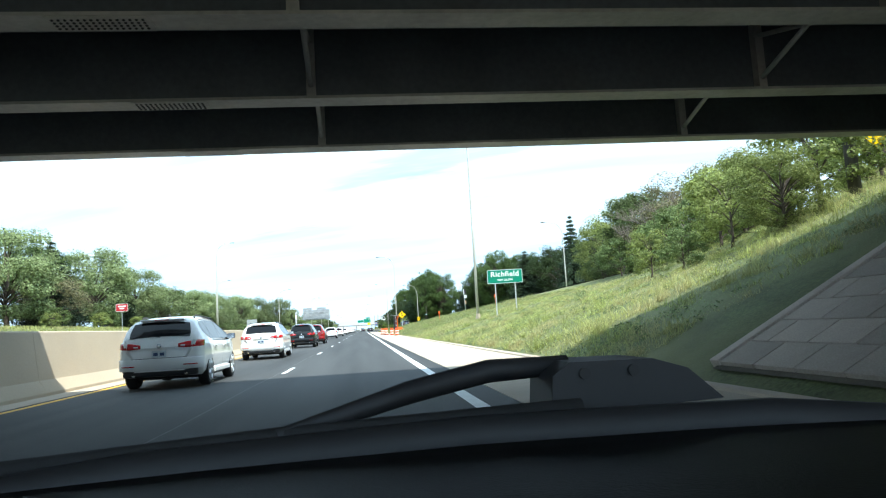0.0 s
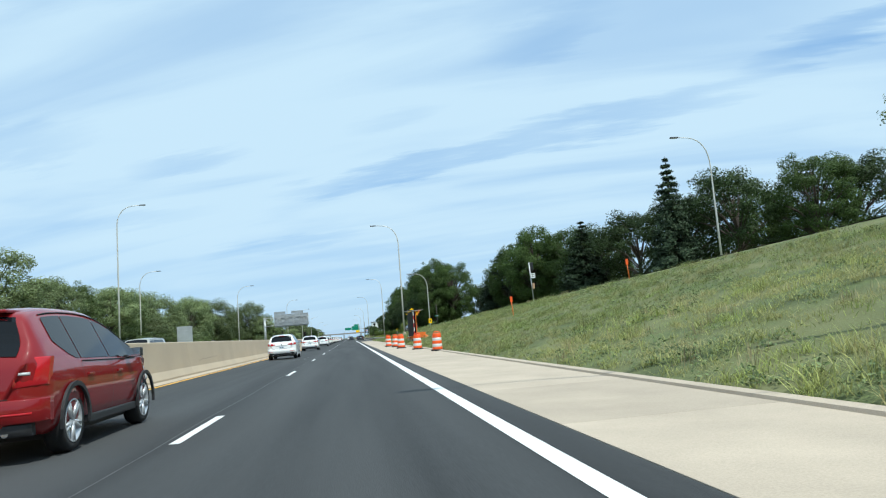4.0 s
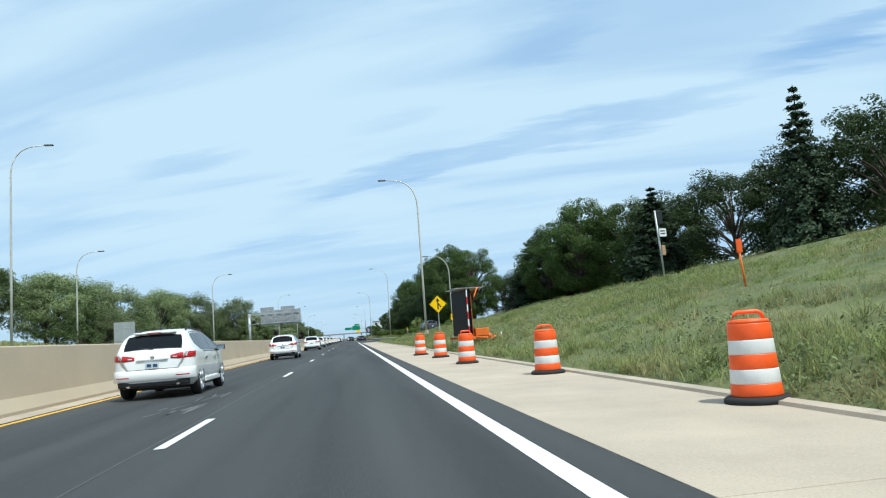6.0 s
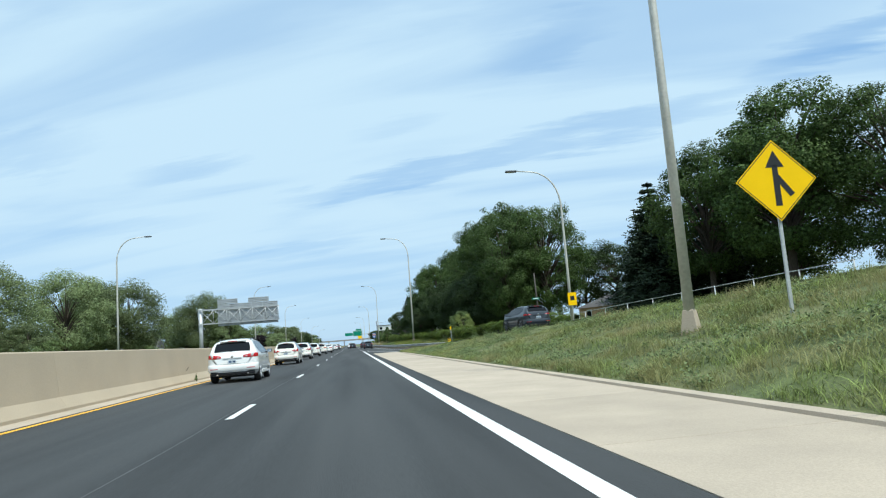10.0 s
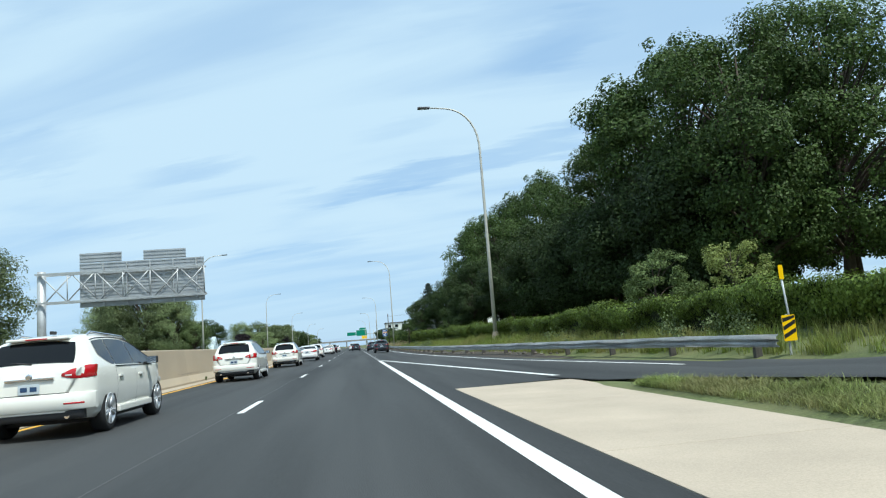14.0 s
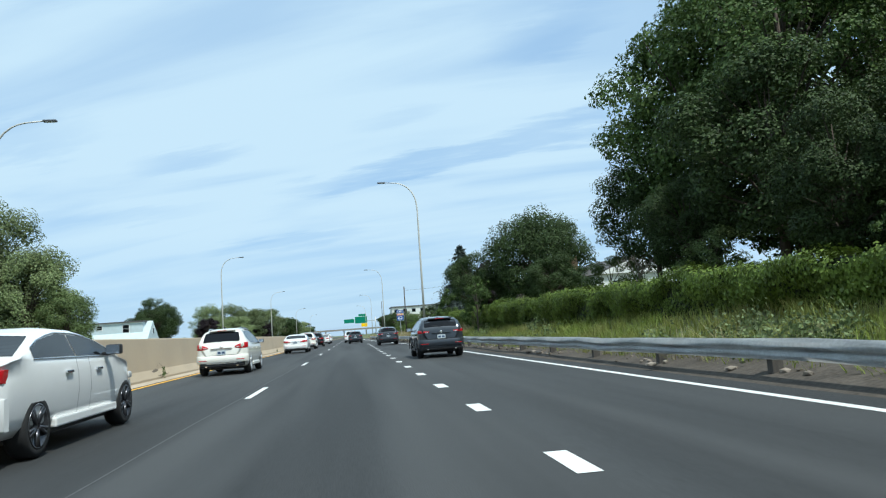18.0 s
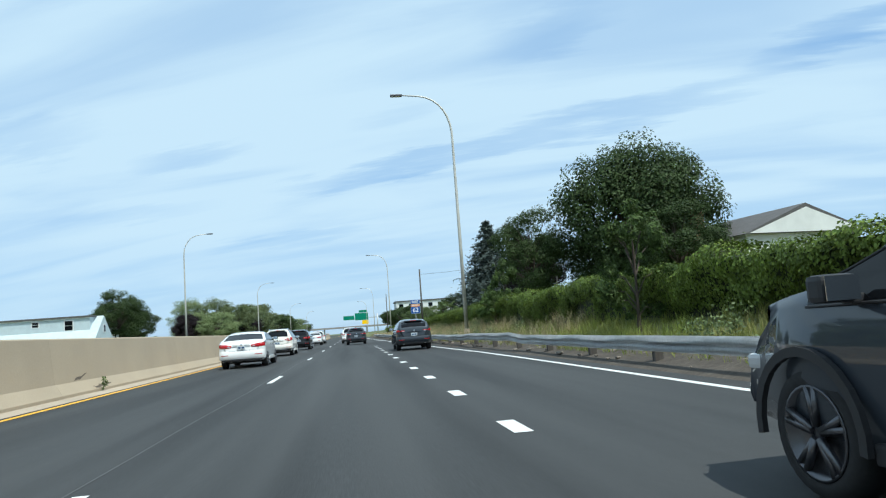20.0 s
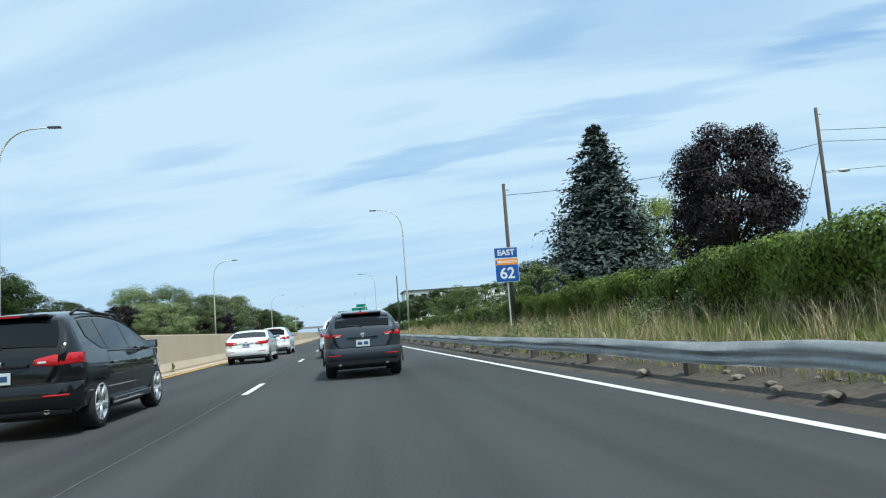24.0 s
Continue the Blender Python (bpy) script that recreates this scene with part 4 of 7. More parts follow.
for y in (0.05, 1.42):
    bm = lathe(bmesh.new(), [(0.02, -0.05), (0.20, -0.05), (0.20, -0.09), (0.31, -0.08), (0.34, -0.04), (0.34, 0.04), (0.31, 0.08), (0.20, 0.09), (0.20, 0.05), (0.02, 0.05)], 24)
    bmesh.ops.transform(bm, matrix=pose(0, y, 0.34, 90, 0, 0), verts=bm.verts[:])
    w = part("tyre", bm, RUBBER, vms)
    bm = lathe(bmesh.new(), [(0.05, -0.065), (0.195, -0.085), (0.195, 0.085), (0.05, 0.065)], 16)
    bmesh.ops.transform(bm, matrix=pose(0, y, 0.34, 90, 0, 0), verts=bm.verts[:])
    part("rim", bm, GALV, w)
    arc = [(math.cos(radians(10 + 160 * k / 10)), math.sin(radians(10 + 160 * k / 10))) for k in range(11)]
    hoop = [(0.44 * c, 0.34 + 0.42 * s) for c, s in arc] + [(0.405 * c, 0.34 + 0.385 * s) for c, s in arc[::-1]]
    part("mudguard", prism(bmesh.new(), hoop, y - 0.14, y + 0.14), TRAILER, vms)
for x, y in ((-1.9, 0.0), (-1.9, 1.6), (1.9, 0.0), (1.9, 1.6)):
    part("jack", tube(bmesh.new(), [(x, y, -0.02), (x, y, 0.8)], 0.04, 8), GALV, vms)


# ---- guard rail beyond the gore ----
RAIL = [(221, 10.1), (233, 8.6), (246, 7.0), (258, 6.0), (316, 5.75), (347, 4.9), (362, 4.3), (400, 3.6), (470, 3.4)]
rail = thing("guard_rail", "dented galvanised steel guard rail on short posts", "guard rail")
prof = [(0.0, 0.30), (-0.08, 0.36), (-0.08, 0.42), (0.0, 0.455), (-0.08, 0.49), (-0.08, 0.55), (0.0, 0.61)]
ys_r = [221 + 3.81 * k for k in range(52)]
for ya, yb in zip(ys_r, ys_r[1:]):
    bm = bmesh.new()
    rows_r = []
    for k in range(3):
        y = ya + (yb - ya) * k / 2
        x = lerp_table(RAIL, y)
        dent = 0.05 * noise.noise(Vector((y * 0.3, 0, 7))) + (0.06 if 318 < y < 326 else 0)
        rows_r.append([bm.verts.new((x + dx, y + (0.02 if k == 2 else 0), z + dent)) for dx, z in prof])
    for r0, r1 in zip(rows_r, rows_r[1:]):
        for k in range(len(prof) - 1):
            bm.faces.new((r0[k], r1[k], r1[k + 1], r0[k + 1])).smooth = True
    bmesh.ops.solidify(bm, geom=bm.faces[:], thickness=0.006)
    part("rail_beam", bm, GALV, rail)
bm = bmesh.new()
prev = None
for k in range(60):
    y = 232 + 3.6 * k
    x = lerp_table(RAIL, y)
    cur = [bm.verts.new((x + dx, y, (z + 0.05 * noise.noise(Vector((x + dx, y * 0.8, 1)))) * smooth_step(228, 244, y) - 0.012)) for dx, z in ((-0.45, -0.02), (-0.30, 0.03), (0.0, 0.10), (0.5, 0.22), (1.0, 0.26), (1.5, 0.2))]
    if prev:
        for j in range(5):
            bm.faces.new((prev[j], prev[j + 1], cur[j + 1], cur[j])).smooth = True
    prev = cur
tagged(put("soil_strip", bm, material("dark_soil", (0.075, 0.062, 0.050), 0.95, grain=0.35, grain_scale=14, stain=0.3, stain_scale=1.5, bump=0.8, bump_scale=12)), "dark bare soil and litter under the guard rail", "soil", kind="structure")
bm = bmesh.new()
rs = random.Random(12)
for _ in range(420):
    y = rs.uniform(234, 380)
    x = lerp_table(RAIL, y) + rs.uniform(-0.3, 0.9)
    r = rs.uniform(0.02, 0.09)
    bmesh.ops.create_icosphere(bm, subdivisions=1, radius=r, matrix=Matrix.Translation((x, y, 0.12 + 0.12 * min(max(x - lerp_table(RAIL, y), 0), 1))) @ Matrix.Diagonal((rs.uniform(0.8, 1.8), rs.uniform(0.8, 1.6), 0.6, 1)))
tagged(put("rubble", bm, material("rubble_stone", (0.20, 0.17, 0.14), 0.95, island=0.4, grain=0.2)), "scattered stones and clods along the rail", "stones", kind="stuff")
pm = None
for k in range(0, 50):
    y = 222 + 3.81 * k
    loc = (lerp_table(RAIL, y) + 0.13, y, 0)
    if pm is None:
        pm = part("post", boxed(-0.09, 0.09, -0.07, 0.07, -0.2, 0.60, 0.01), WOOD_POLE, rail)
        pm.location = loc
    else:
        share("post", pm.data, rail, loc)


# ---- trees ----
def leaf_mesh(name, centres, sizes, seed, mat, flat=0.0, aspect=1.6, hang=0.0, facing=None, loose=0.55):
    """Many small pointed leaves, each a bent pair of triangles; facing: the way that each one turns its face, more or less."""
    rng = np.random.default_rng(seed)
    n = len(centres)
    d = rng.normal(size=(n, 3))
    d[:, 2] *= 1 - flat
    d += np.array([-0.45, 0.0, -1.0]) * hang
    if facing is None:
        d /= np.linalg.norm(d, axis=1, keepdims=True)
        e = np.cross(d, rng.normal(size=(n, 3)))
    else:
        f = facing + rng.normal(size=(n, 3)) * loose
        f /= np.linalg.norm(f, axis=1, keepdims=True)
        d -= f * (d * f).sum(1, keepdims=True)
        d /= np.linalg.norm(d, axis=1, keepdims=True)
        e = np.cross(f, d)
    e /= np.linalg.norm(e, axis=1, keepdims=True)
    s = np.asarray(sizes).reshape(-1, 1)
    up = np.cross(d, e) * s * 0.18
    v = np.stack([centres - d * s * aspect / 2, centres + e * s / 2 + up, centres + d * s * aspect / 2, centres - e * s / 2 + up], 1).reshape(-1, 3)
    me = bpy.data.meshes.new(name)
    me.vertices.add(4 * n)
    me.vertices.foreach_set("co", v.ravel())
    i = np.arange(n)[:, None] * 4
    loops = np.concatenate([i + [0, 1, 2], i + [0, 2, 3]], 1).ravel()
    me.loops.add(6 * n)
    me.loops.foreach_set("vertex_index", loops)
    me.polygons.add(2 * n)
    me.polygons.foreach_set("loop_start", np.arange(2 * n) * 3)
    me.polygons.foreach_set("loop_total", np.full(2 * n, 3))
    me.update(calc_edges=True)
    me.materials.append(mat)
    return me


def broadleaf(seed, height, radius, mat, label, leaf=0.13, clumps=90, per=560, low=0.22, gaps=0.0, aspect=1.5, fat=1.0):
    """A trunk that forks into limbs, each tipped with leafy clumps, as one thing at the origin."""
    rng = random.Random(seed)
    nrg = np.random.default_rng(seed)
    own = thing("tree", label, "tree")
    bm = bmesh.new()
    fork = height * (low + 0.06)
    tube(bm, [(0, 0, -0.4), (0.05, 0, fork * 0.5), (0.1, 0.05, fork), (0.1, 0.1, height * 0.6), (0.15, 0.1, height * 0.85)],
         [height * 0.026, height * 0.02, height * 0.017, height * 0.009, height * 0.002], 8)
    centres, radii = [], []
    mid = height * (low + 1) / 2
    half = height * (1 - low) / 2
    k = 0
    while len(centres) < clumps:
        k += 1
        small = len(centres) % 4 == 3
        a, zz, rr = rng.uniform(0, 2 * math.pi), rng.uniform(-0.97, 1.0), rng.uniform(0.5, 0.92) ** 0.6
        rr = rr + 0.10 if small else rr
        w = math.sqrt(max(1 - zz * zz, 0)) ** 0.85 * (0.86 + 0.20 * math.sin(3 * a + seed) * math.cos(2 * zz + seed))
        p = Vector((math.cos(a) * radius * w * rr, math.sin(a) * radius * w * rr, mid + half * zz * (rr if zz > 0 else 0.95)))
        if gaps and noise.noise(p * 0.35 + Vector((seed, 0, 0))) > gaps:
            if k < 4000:
                continue
        centres.append(p)
        radii.append(fat * radius * (rng.uniform(0.07, 0.12) if small else rng.uniform(0.13, 0.235)))
    for p in centres[::3]:
        z0 = min(max(p.z * 0.55, fork * 0.9), height * 0.7)
        m = Vector((p.x * 0.4, p.y * 0.4, (z0 + p.z) / 2 + 0.2))
        tube(bm, [(0.08, 0.05, z0), m, p], [height * 0.008, height * 0.005, height * 0.0015], 5, False)
    part("trunk", bm, BARK, own)
    pts, sz, way = [], [], []
    mean = (radius * 0.24) ** 2
    for c, r in zip(centres, radii):
        count = max(int(per * r * r / mean), 40)
        q = nrg.normal(size=(count, 3))
        q /= np.linalg.norm(q, axis=1, keepdims=True)
        outer = np.array([c.x / radius, c.y / radius, (c.z - mid) / half])
        way.append(q * 0.8 + outer * 0.35 + np.array([0, 0, 0.45]))
        lumps = 1 + 0.22 * np.sin(q[:, :1] * 5 + c.x) * np.cos(q[:, 1:2] * 6 + c.z)
        pts.append(q * (nrg.random((count, 1)) ** 0.18) * np.array([r, r, r * 0.70]) * lumps + np.array(c))
        sz.append(nrg.uniform(0.6, 1.25, count) * leaf)
    crown = new("crown", leaf_mesh("crown", np.concatenate(pts), np.concatenate(sz), seed, mat, 0.3, aspect, 0.0, np.concatenate(way), 0.42))
    crown.parent = own
    return own


def conifer(seed, height, radius, mat, label, tiers=22, droop=0.25, leaf=0.13, dense=3.0):
    rng = random.Random(seed)
    nrg = np.random.default_rng(seed)
    own = thing("tree", label, "tree")
    bm = bmesh.new()
    tube(bm, [(0, 0, -0.4), (0, 0, height * 0.5), (0, 0, height)], [height * 0.018, height * 0.01, 0.02], 8)
    pts = []
    for i in range(tiers):
        f = i / (tiers - 1)
        z = height * (0.06 + 0.92 * f)
        reach = radius * (1 - f) ** 0.85 + 0.12
        arms = max(4, int(11 * (1 - f)) + 3)
        for k in range(arms):
            a = 2 * math.pi * (k + rng.random()) / arms
            l = reach * rng.uniform(0.7, 1.12)
            tip = Vector((math.cos(a) * l, math.sin(a) * l, z - l * droop))
            if i % 2 == 0 and k % 2 == 0:
                tube(bm, [(0, 0, z), tip * 0.5 + Vector((0, 0, z * 0.5)), tip], [0.035, 0.025, 0.008], 4, False)
            n = int((26 + 60 * l / radius) * dense)
            s = nrg.random(n) ** 0.7
            base = np.array([[0, 0, z]]) * (1 - s[:, None]) + np.array(tip)[None] * s[:, None]
            spread = (0.08 + 0.20 * s * l / 2.0)[:, None]
            pts.append(base + nrg.normal(size=(n, 3)) * spread * np.array([1, 1, 0.7]) - np.array([0, 0, 0.1]))
    part("trunk", bm, BARK, own)
    pts = np.concatenate(pts)
    crown = new("crown", leaf_mesh("crown", pts, nrg.uniform(0.6, 1.2, len(pts)) * leaf, seed, mat, 0.4, 2.6, 0.0, np.stack([pts[:, 0] / radius, pts[:, 1] / radius, np.full(len(pts), 0.7)], 1), 0.5))
    crown.parent = own
    return own


def bare_tree(seed, height, label):
    rng = random.Random(seed)
    own = thing("tree", label, "tree")
    bm = bmesh.new()

    def grow(p, d, l, r, depth):
        q = p + d * l
        m = p + d * l * 0.5 + Vector((rng.uniform(-1, 1), rng.uniform(-1, 1), rng.uniform(-1, 1))) * l * 0.06
        tube(bm, [p, m, q], [r, r * 0.85, r * 0.65], 5 if depth > 2 else 4, False)
        if depth:
            for _ in range(rng.choice((2, 3, 3))):
                e = (d + Vector((rng.uniform(-1, 1), rng.uniform(-1, 1), rng.uniform(-0.2, 0.8))) * 0.75).normalized()
                grow(q, e, l * rng.uniform(0.6, 0.85), r * 0.62, depth - 1)

    grow(Vector((0, 0, -0.2)), Vector((0, 0, 1)), height * 0.28, height * 0.018, 5)
    part("trunk", bm, TWIG, own)
    return own


DARK = "dense dark green broadleaf tree in full summer leaf"
KINDS = {
    "a": broadleaf(11, 14.0, 5.6, LEAF, DARK, clumps=165),
    "b": broadleaf(12, 12.0, 5.0, LEAF_DARK, DARK, clumps=120, per=460, fat=1.15),
    "c": broadleaf(13, 16.0, 6.0, LEAF, DARK, clumps=210, low=0.10, per=560),
    "d": broadleaf(14, 9.0, 4.4, LEAF_MID, "mid green broadleaf tree with a rounded crown", clumps=115, leaf=0.12, per=380, low=0.1, fat=1.15),
    "e": broadleaf(15, 12.0, 5.2, LEAF_DARK, "open dark broadleaf tree with sky showing through", clumps=95, per=420, gaps=0.12, low=0.25),
    "g": broadleaf(18, 9.0, 4.6, LEAF_LIGHT, "yellow-green broadleaf tree on the bank", clumps=115, leaf=0.12, per=380, low=0.03),
    "k": broadleaf(25, 9.0, 4.4, LEAF_SUNLIT, "green broadleaf tree with a rounded crown, leaves painted sunlit", clumps=115, leaf=0.12, per=380, low=0.1, fat=1.15),
    "h": broadleaf(19, 14.0, 6.4, LEAF_SUNLIT, "spreading grey-green broadleaf tree with a domed crown, leaves painted sunlit", clumps=160, per=420, leaf=0.15, low=0.12, gaps=0.3, fat=1.25),
    "m": broadleaf(20, 10.4, 6.2, LEAF_DARK, "broad dark maple with a wide round crown", clumps=190, per=420, leaf=0.145, low=0.12, fat=1.3),
    "p": broadleaf(16, 8.0, 3.4, LEAF_PURPLE, "dark purple leaved garden tree", clumps=150, leaf=0.10, per=460, low=0.06, fat=1.3),
    "s": conifer(21, 14.0, 3.4, NEEDLE, "tall dark conifer with a pointed crown"),
    "n": conifer(22, 9.0, 2.7, NEEDLE_BLUE, "blue-green spruce standing in a garden", leaf=0.10, tiers=34, droop=0.12, dense=1.8),
    "u": broadleaf(17, 4.2, 2.4, LEAF_MID, "bushy green shrub in summer leaf", clumps=46, leaf=0.095, per=260, low=0.02),
    "v": broadleaf(23, 4.2, 2.4, LEAF_LIGHT, "bushy yellow-green shrub on the bank", clumps=46, leaf=0.095, per=260, low=0.02),
    "y": broadleaf(24, 4.2, 1.9, LEAF, "young green tree with long feathery leaves", clumps=34, leaf=0.07, per=260, low=0.05, aspect=3.2),
    "x": broadleaf(27, 9.0, 5.0, LEAF_OLIVE, "olive-brown tree tangled with dead twigs", clumps=66, leaf=0.11, per=300, low=0.05, gaps=0.15),
    "w": bare_tree(31, 8.0, "leafless grey tree with bare twigs"),
}
TALL = {"a": 14.0, "b": 12.0, "c": 16.0, "d": 9.0, "e": 12.0, "g": 9.0, "h": 14.0, "k": 9.0, "m": 10.4, "p": 8.0, "s": 14.0, "n": 9.0, "u": 4.2, "v": 4.2, "w": 8.0, "y": 4.2, "x": 9.0}
for k, ob in KINDS.items():
    ob.location = (60 + 6 * ord(k) % 37, -150, 0)
used = set()


def plant(kind, x, y, height, wide=1.0, rz=None, sink=0.0):
    src = KINDS[kind]
    s = height / TALL[kind]
    a = (x * 12.9 + y * 7.3) % 360 if rz is None else rz
    m = pose(x, y, ground_z(x, y) - sink, 0, 0, a)
    if kind in used:
        ob = copy_thing(src, m)
    else:
        used.add(kind)
        ob = src
        ob.matrix_basis = m
    ob.scale = (s * wide, s * wide, s)
    return ob


# wooded bank beyond the bridge
for kind, x, y, h, w in (("g", 21.5, 37, 4.7, 1.25), ("v", 16.5, 30, 3.4, 1.2), ("v", 11.6, 27.6, 1.9, 1.0), ("v", 13.2, 24.2, 2.8, 1.1), ("g", 12.9, 20.6, 2.6, 1.3), ("v", 14.6, 27.5, 3.2, 1.1), ("u", 11.2, 24.0, 1.5, 1.1), ("v", 15.0, 21.8, 3.4, 1.2), ("u", 15.0, 33.5, 2.7, 1.2), ("v", 19, 33, 4.2, 1.2), ("x", 26.5, 45, 6.2, 1.2), ("x", 27, 54, 7.2, 1.3), ("v", 20.5, 42, 3.5, 1.1), ("v", 22, 27, 5.0, 1.1), ("g", 26, 33, 5.4, 1.4), ("u", 17.5, 36, 3.4, 1.3),
                         ("w", 24.5, 50, 7.2, 1.4), ("v", 23, 52, 3.0, 1.2), ("d", 28, 66, 7.8, 1.2), ("u", 25.5, 72, 3.2, 1.1), ("g", 31, 76, 9.5, 1.1), ("w", 25.5, 62, 5.5, 1.3), ("u", 24, 63, 3.6, 1.2), ("g", 31, 86, 8.5, 1.1), ("s", 33, 92, 9.0, 1.3),
                         ("v", 17.5, 22, 3.0, 1.2), ("v", 21, 20, 4.0, 1.2), ("g", 30, 38, 4.6, 1.4), ("x", 33, 60, 8.2, 1.3), ("v", 25, 57, 4.0, 1.3), ("u", 28.5, 80, 3.4, 1.3), ("u", 28.5, 50, 3.6, 1.3), ("v", 30.5, 56, 3.8, 1.3), ("u", 31, 62, 3.8, 1.3), ("d", 27.5, 48, 4.6, 1.2), ("u", 33, 69, 4.0, 1.4), ("u", 34, 78, 4.0, 1.4), ("w", 27, 40, 6.5, 1.5), ("w", 24, 42, 5.0, 1.5), ("w", 25.0, 53.5, 6.6, 1.7), ("w", 27.5, 61, 6.2, 1.6), ("w", 26.5, 69, 5.2, 1.5), ("x", 27.5, 63.5, 5.0, 1.2)):
    plant(kind, x, y, h, w)
# trees above the slip road
for kind, x, y, h, w in (("s", 48.2, 155, 20.5, 1.0), ("e", 58, 154, 18.5, 1.15), ("c", 66, 147, 18.5, 1.0), ("e", 56, 166, 17.0, 1.15), ("e", 51, 174, 16.5, 1.15), ("s", 43.6, 182, 16.5, 1.6), ("e", 48, 188, 16.5, 1.15), ("c", 46, 197, 18.6, 1.05), ("a", 40, 204, 19.4, 1.05),
                         ("a", 36.5, 212, 17.0, 1.0), ("s", 37.3, 226.5, 17.0, 1.7), ("s", 34, 219, 14.0, 1.7), ("s", 40.5, 219, 16.0, 1.6), ("c", 45, 211, 18.6, 1.0), ("e", 40, 246, 12.5, 1.2), ("e", 45, 243, 12.0, 1.1), ("e", 37, 252, 12.0, 1.1), ("e", 62, 178, 17.0, 1.2), ("c", 55, 200, 17.0, 1.1),
                         ("e", 74, 150, 18.0, 1.2), ("c", 70, 165, 18.0, 1.1), ("u", 21.5, 216, 2.2, 1.3), ("u", 19.5, 224, 2.4, 1.2), ("b", 46, 240, 10.0, 1.2), ("b", 52, 228, 11.0, 1.2)):
    plant(kind, x, y, h, w)
# the big dark row behind the ivy
for kind, x, y, h, w in (("c", 27.2, 240.5, 18.2, 0.95), ("a", 23.5, 250, 19.5, 0.95), ("c", 22.3, 260, 16.6, 0.86), ("m", 21.0, 251, 9.8, 1.0), ("m", 22.0, 244, 10.5, 1.0), ("c", 21.5, 239.5, 16.2, 0.9), ("a", 20.8, 270, 13.6, 0.9), ("c", 27.5, 282, 16.0, 0.95), ("b", 13.5, 283, 5.5, 0.9), ("u", 12.8, 289, 2.8, 1.0), ("a", 26.0, 296, 21.2, 0.8), ("b", 18.5, 276, 7.5, 1.1), ("m", 20.5, 284, 8.0, 0.9), ("m", 21.5, 291, 8.5, 0.9), ("b", 17.2, 270, 7.0, 1.1), ("m", 23.0, 275, 8.5, 0.9), ("b", 25.5, 268, 8.5, 1.2), ("m", 26.0, 287, 9.0, 0.9), ("m", 18.6, 259, 8.8, 0.9), ("m", 20.5, 265, 9.8, 1.0), ("b", 14.0, 293, 5.6, 0.9), ("u", 12.8, 299, 3.0, 1.0), ("c", 18.5, 292, 15.8, 0.95), ("a", 17.4, 297.0, 15.5, 0.9), ("b", 15.6, 299.5, 8.6, 0.85),
                         ("b", 19.3, 255, 9.2, 1.0), ("b", 17.5, 266, 9.8, 1.0), ("b", 16.6, 277, 9.8, 1.0), ("b", 15.0, 288, 9.0, 1.0), ("c", 28, 262, 14.0, 1.0), ("c", 33, 290, 14.0, 1.0), ("b", 21.0, 243, 8.0, 1.0), ("u", 14.0, 236, 3.2, 1.1), ("v", 13.2, 228, 2.6, 1.0),
                         ("m", 20.3, 339.0, 11.3, 0.86), ("b", 20.0, 333, 6.5, 1.2), ("b", 18.0, 342, 6.5, 1.0), ("b", 13.5, 343.0, 8.2, 0.88), ("w", 11.2, 292, 2.6, 1.1), ("w", 10.9, 312, 2.2, 1.1), ("y", 8.3, 312.2, 3.9, 0.8), ("y", 8.7, 335.0, 2.4, 1.0), ("y", 9.1, 337.2, 2.7, 1.0), ("y", 9.7, 336.0, 4.1, 0.7), ("y", 9.4, 276.0, 2.0, 0.8),
                         ("n", 20.9, 396, 15.4, 1.35), ("p", 23.9, 382, 10.9, 0.86), ("g", 28.4, 402, 10.4, 0.7), ("u", 12.0, 385, 3.2, 1.4), ("u", 11.0, 397, 3.0, 1.5), ("b", 16, 402, 5.0, 1.2), ("d", 11.5, 412, 3.6, 1.4), ("u", 11.5, 425, 3.2, 1.6), ("b", 13, 440, 5.0, 1.5), ("b", 12, 465, 5.5, 1.5), ("b", 12, 500, 6.0, 1.6), ("b", 14, 540, 7.0, 1.6)):
    plant(kind, x, y, h, w)
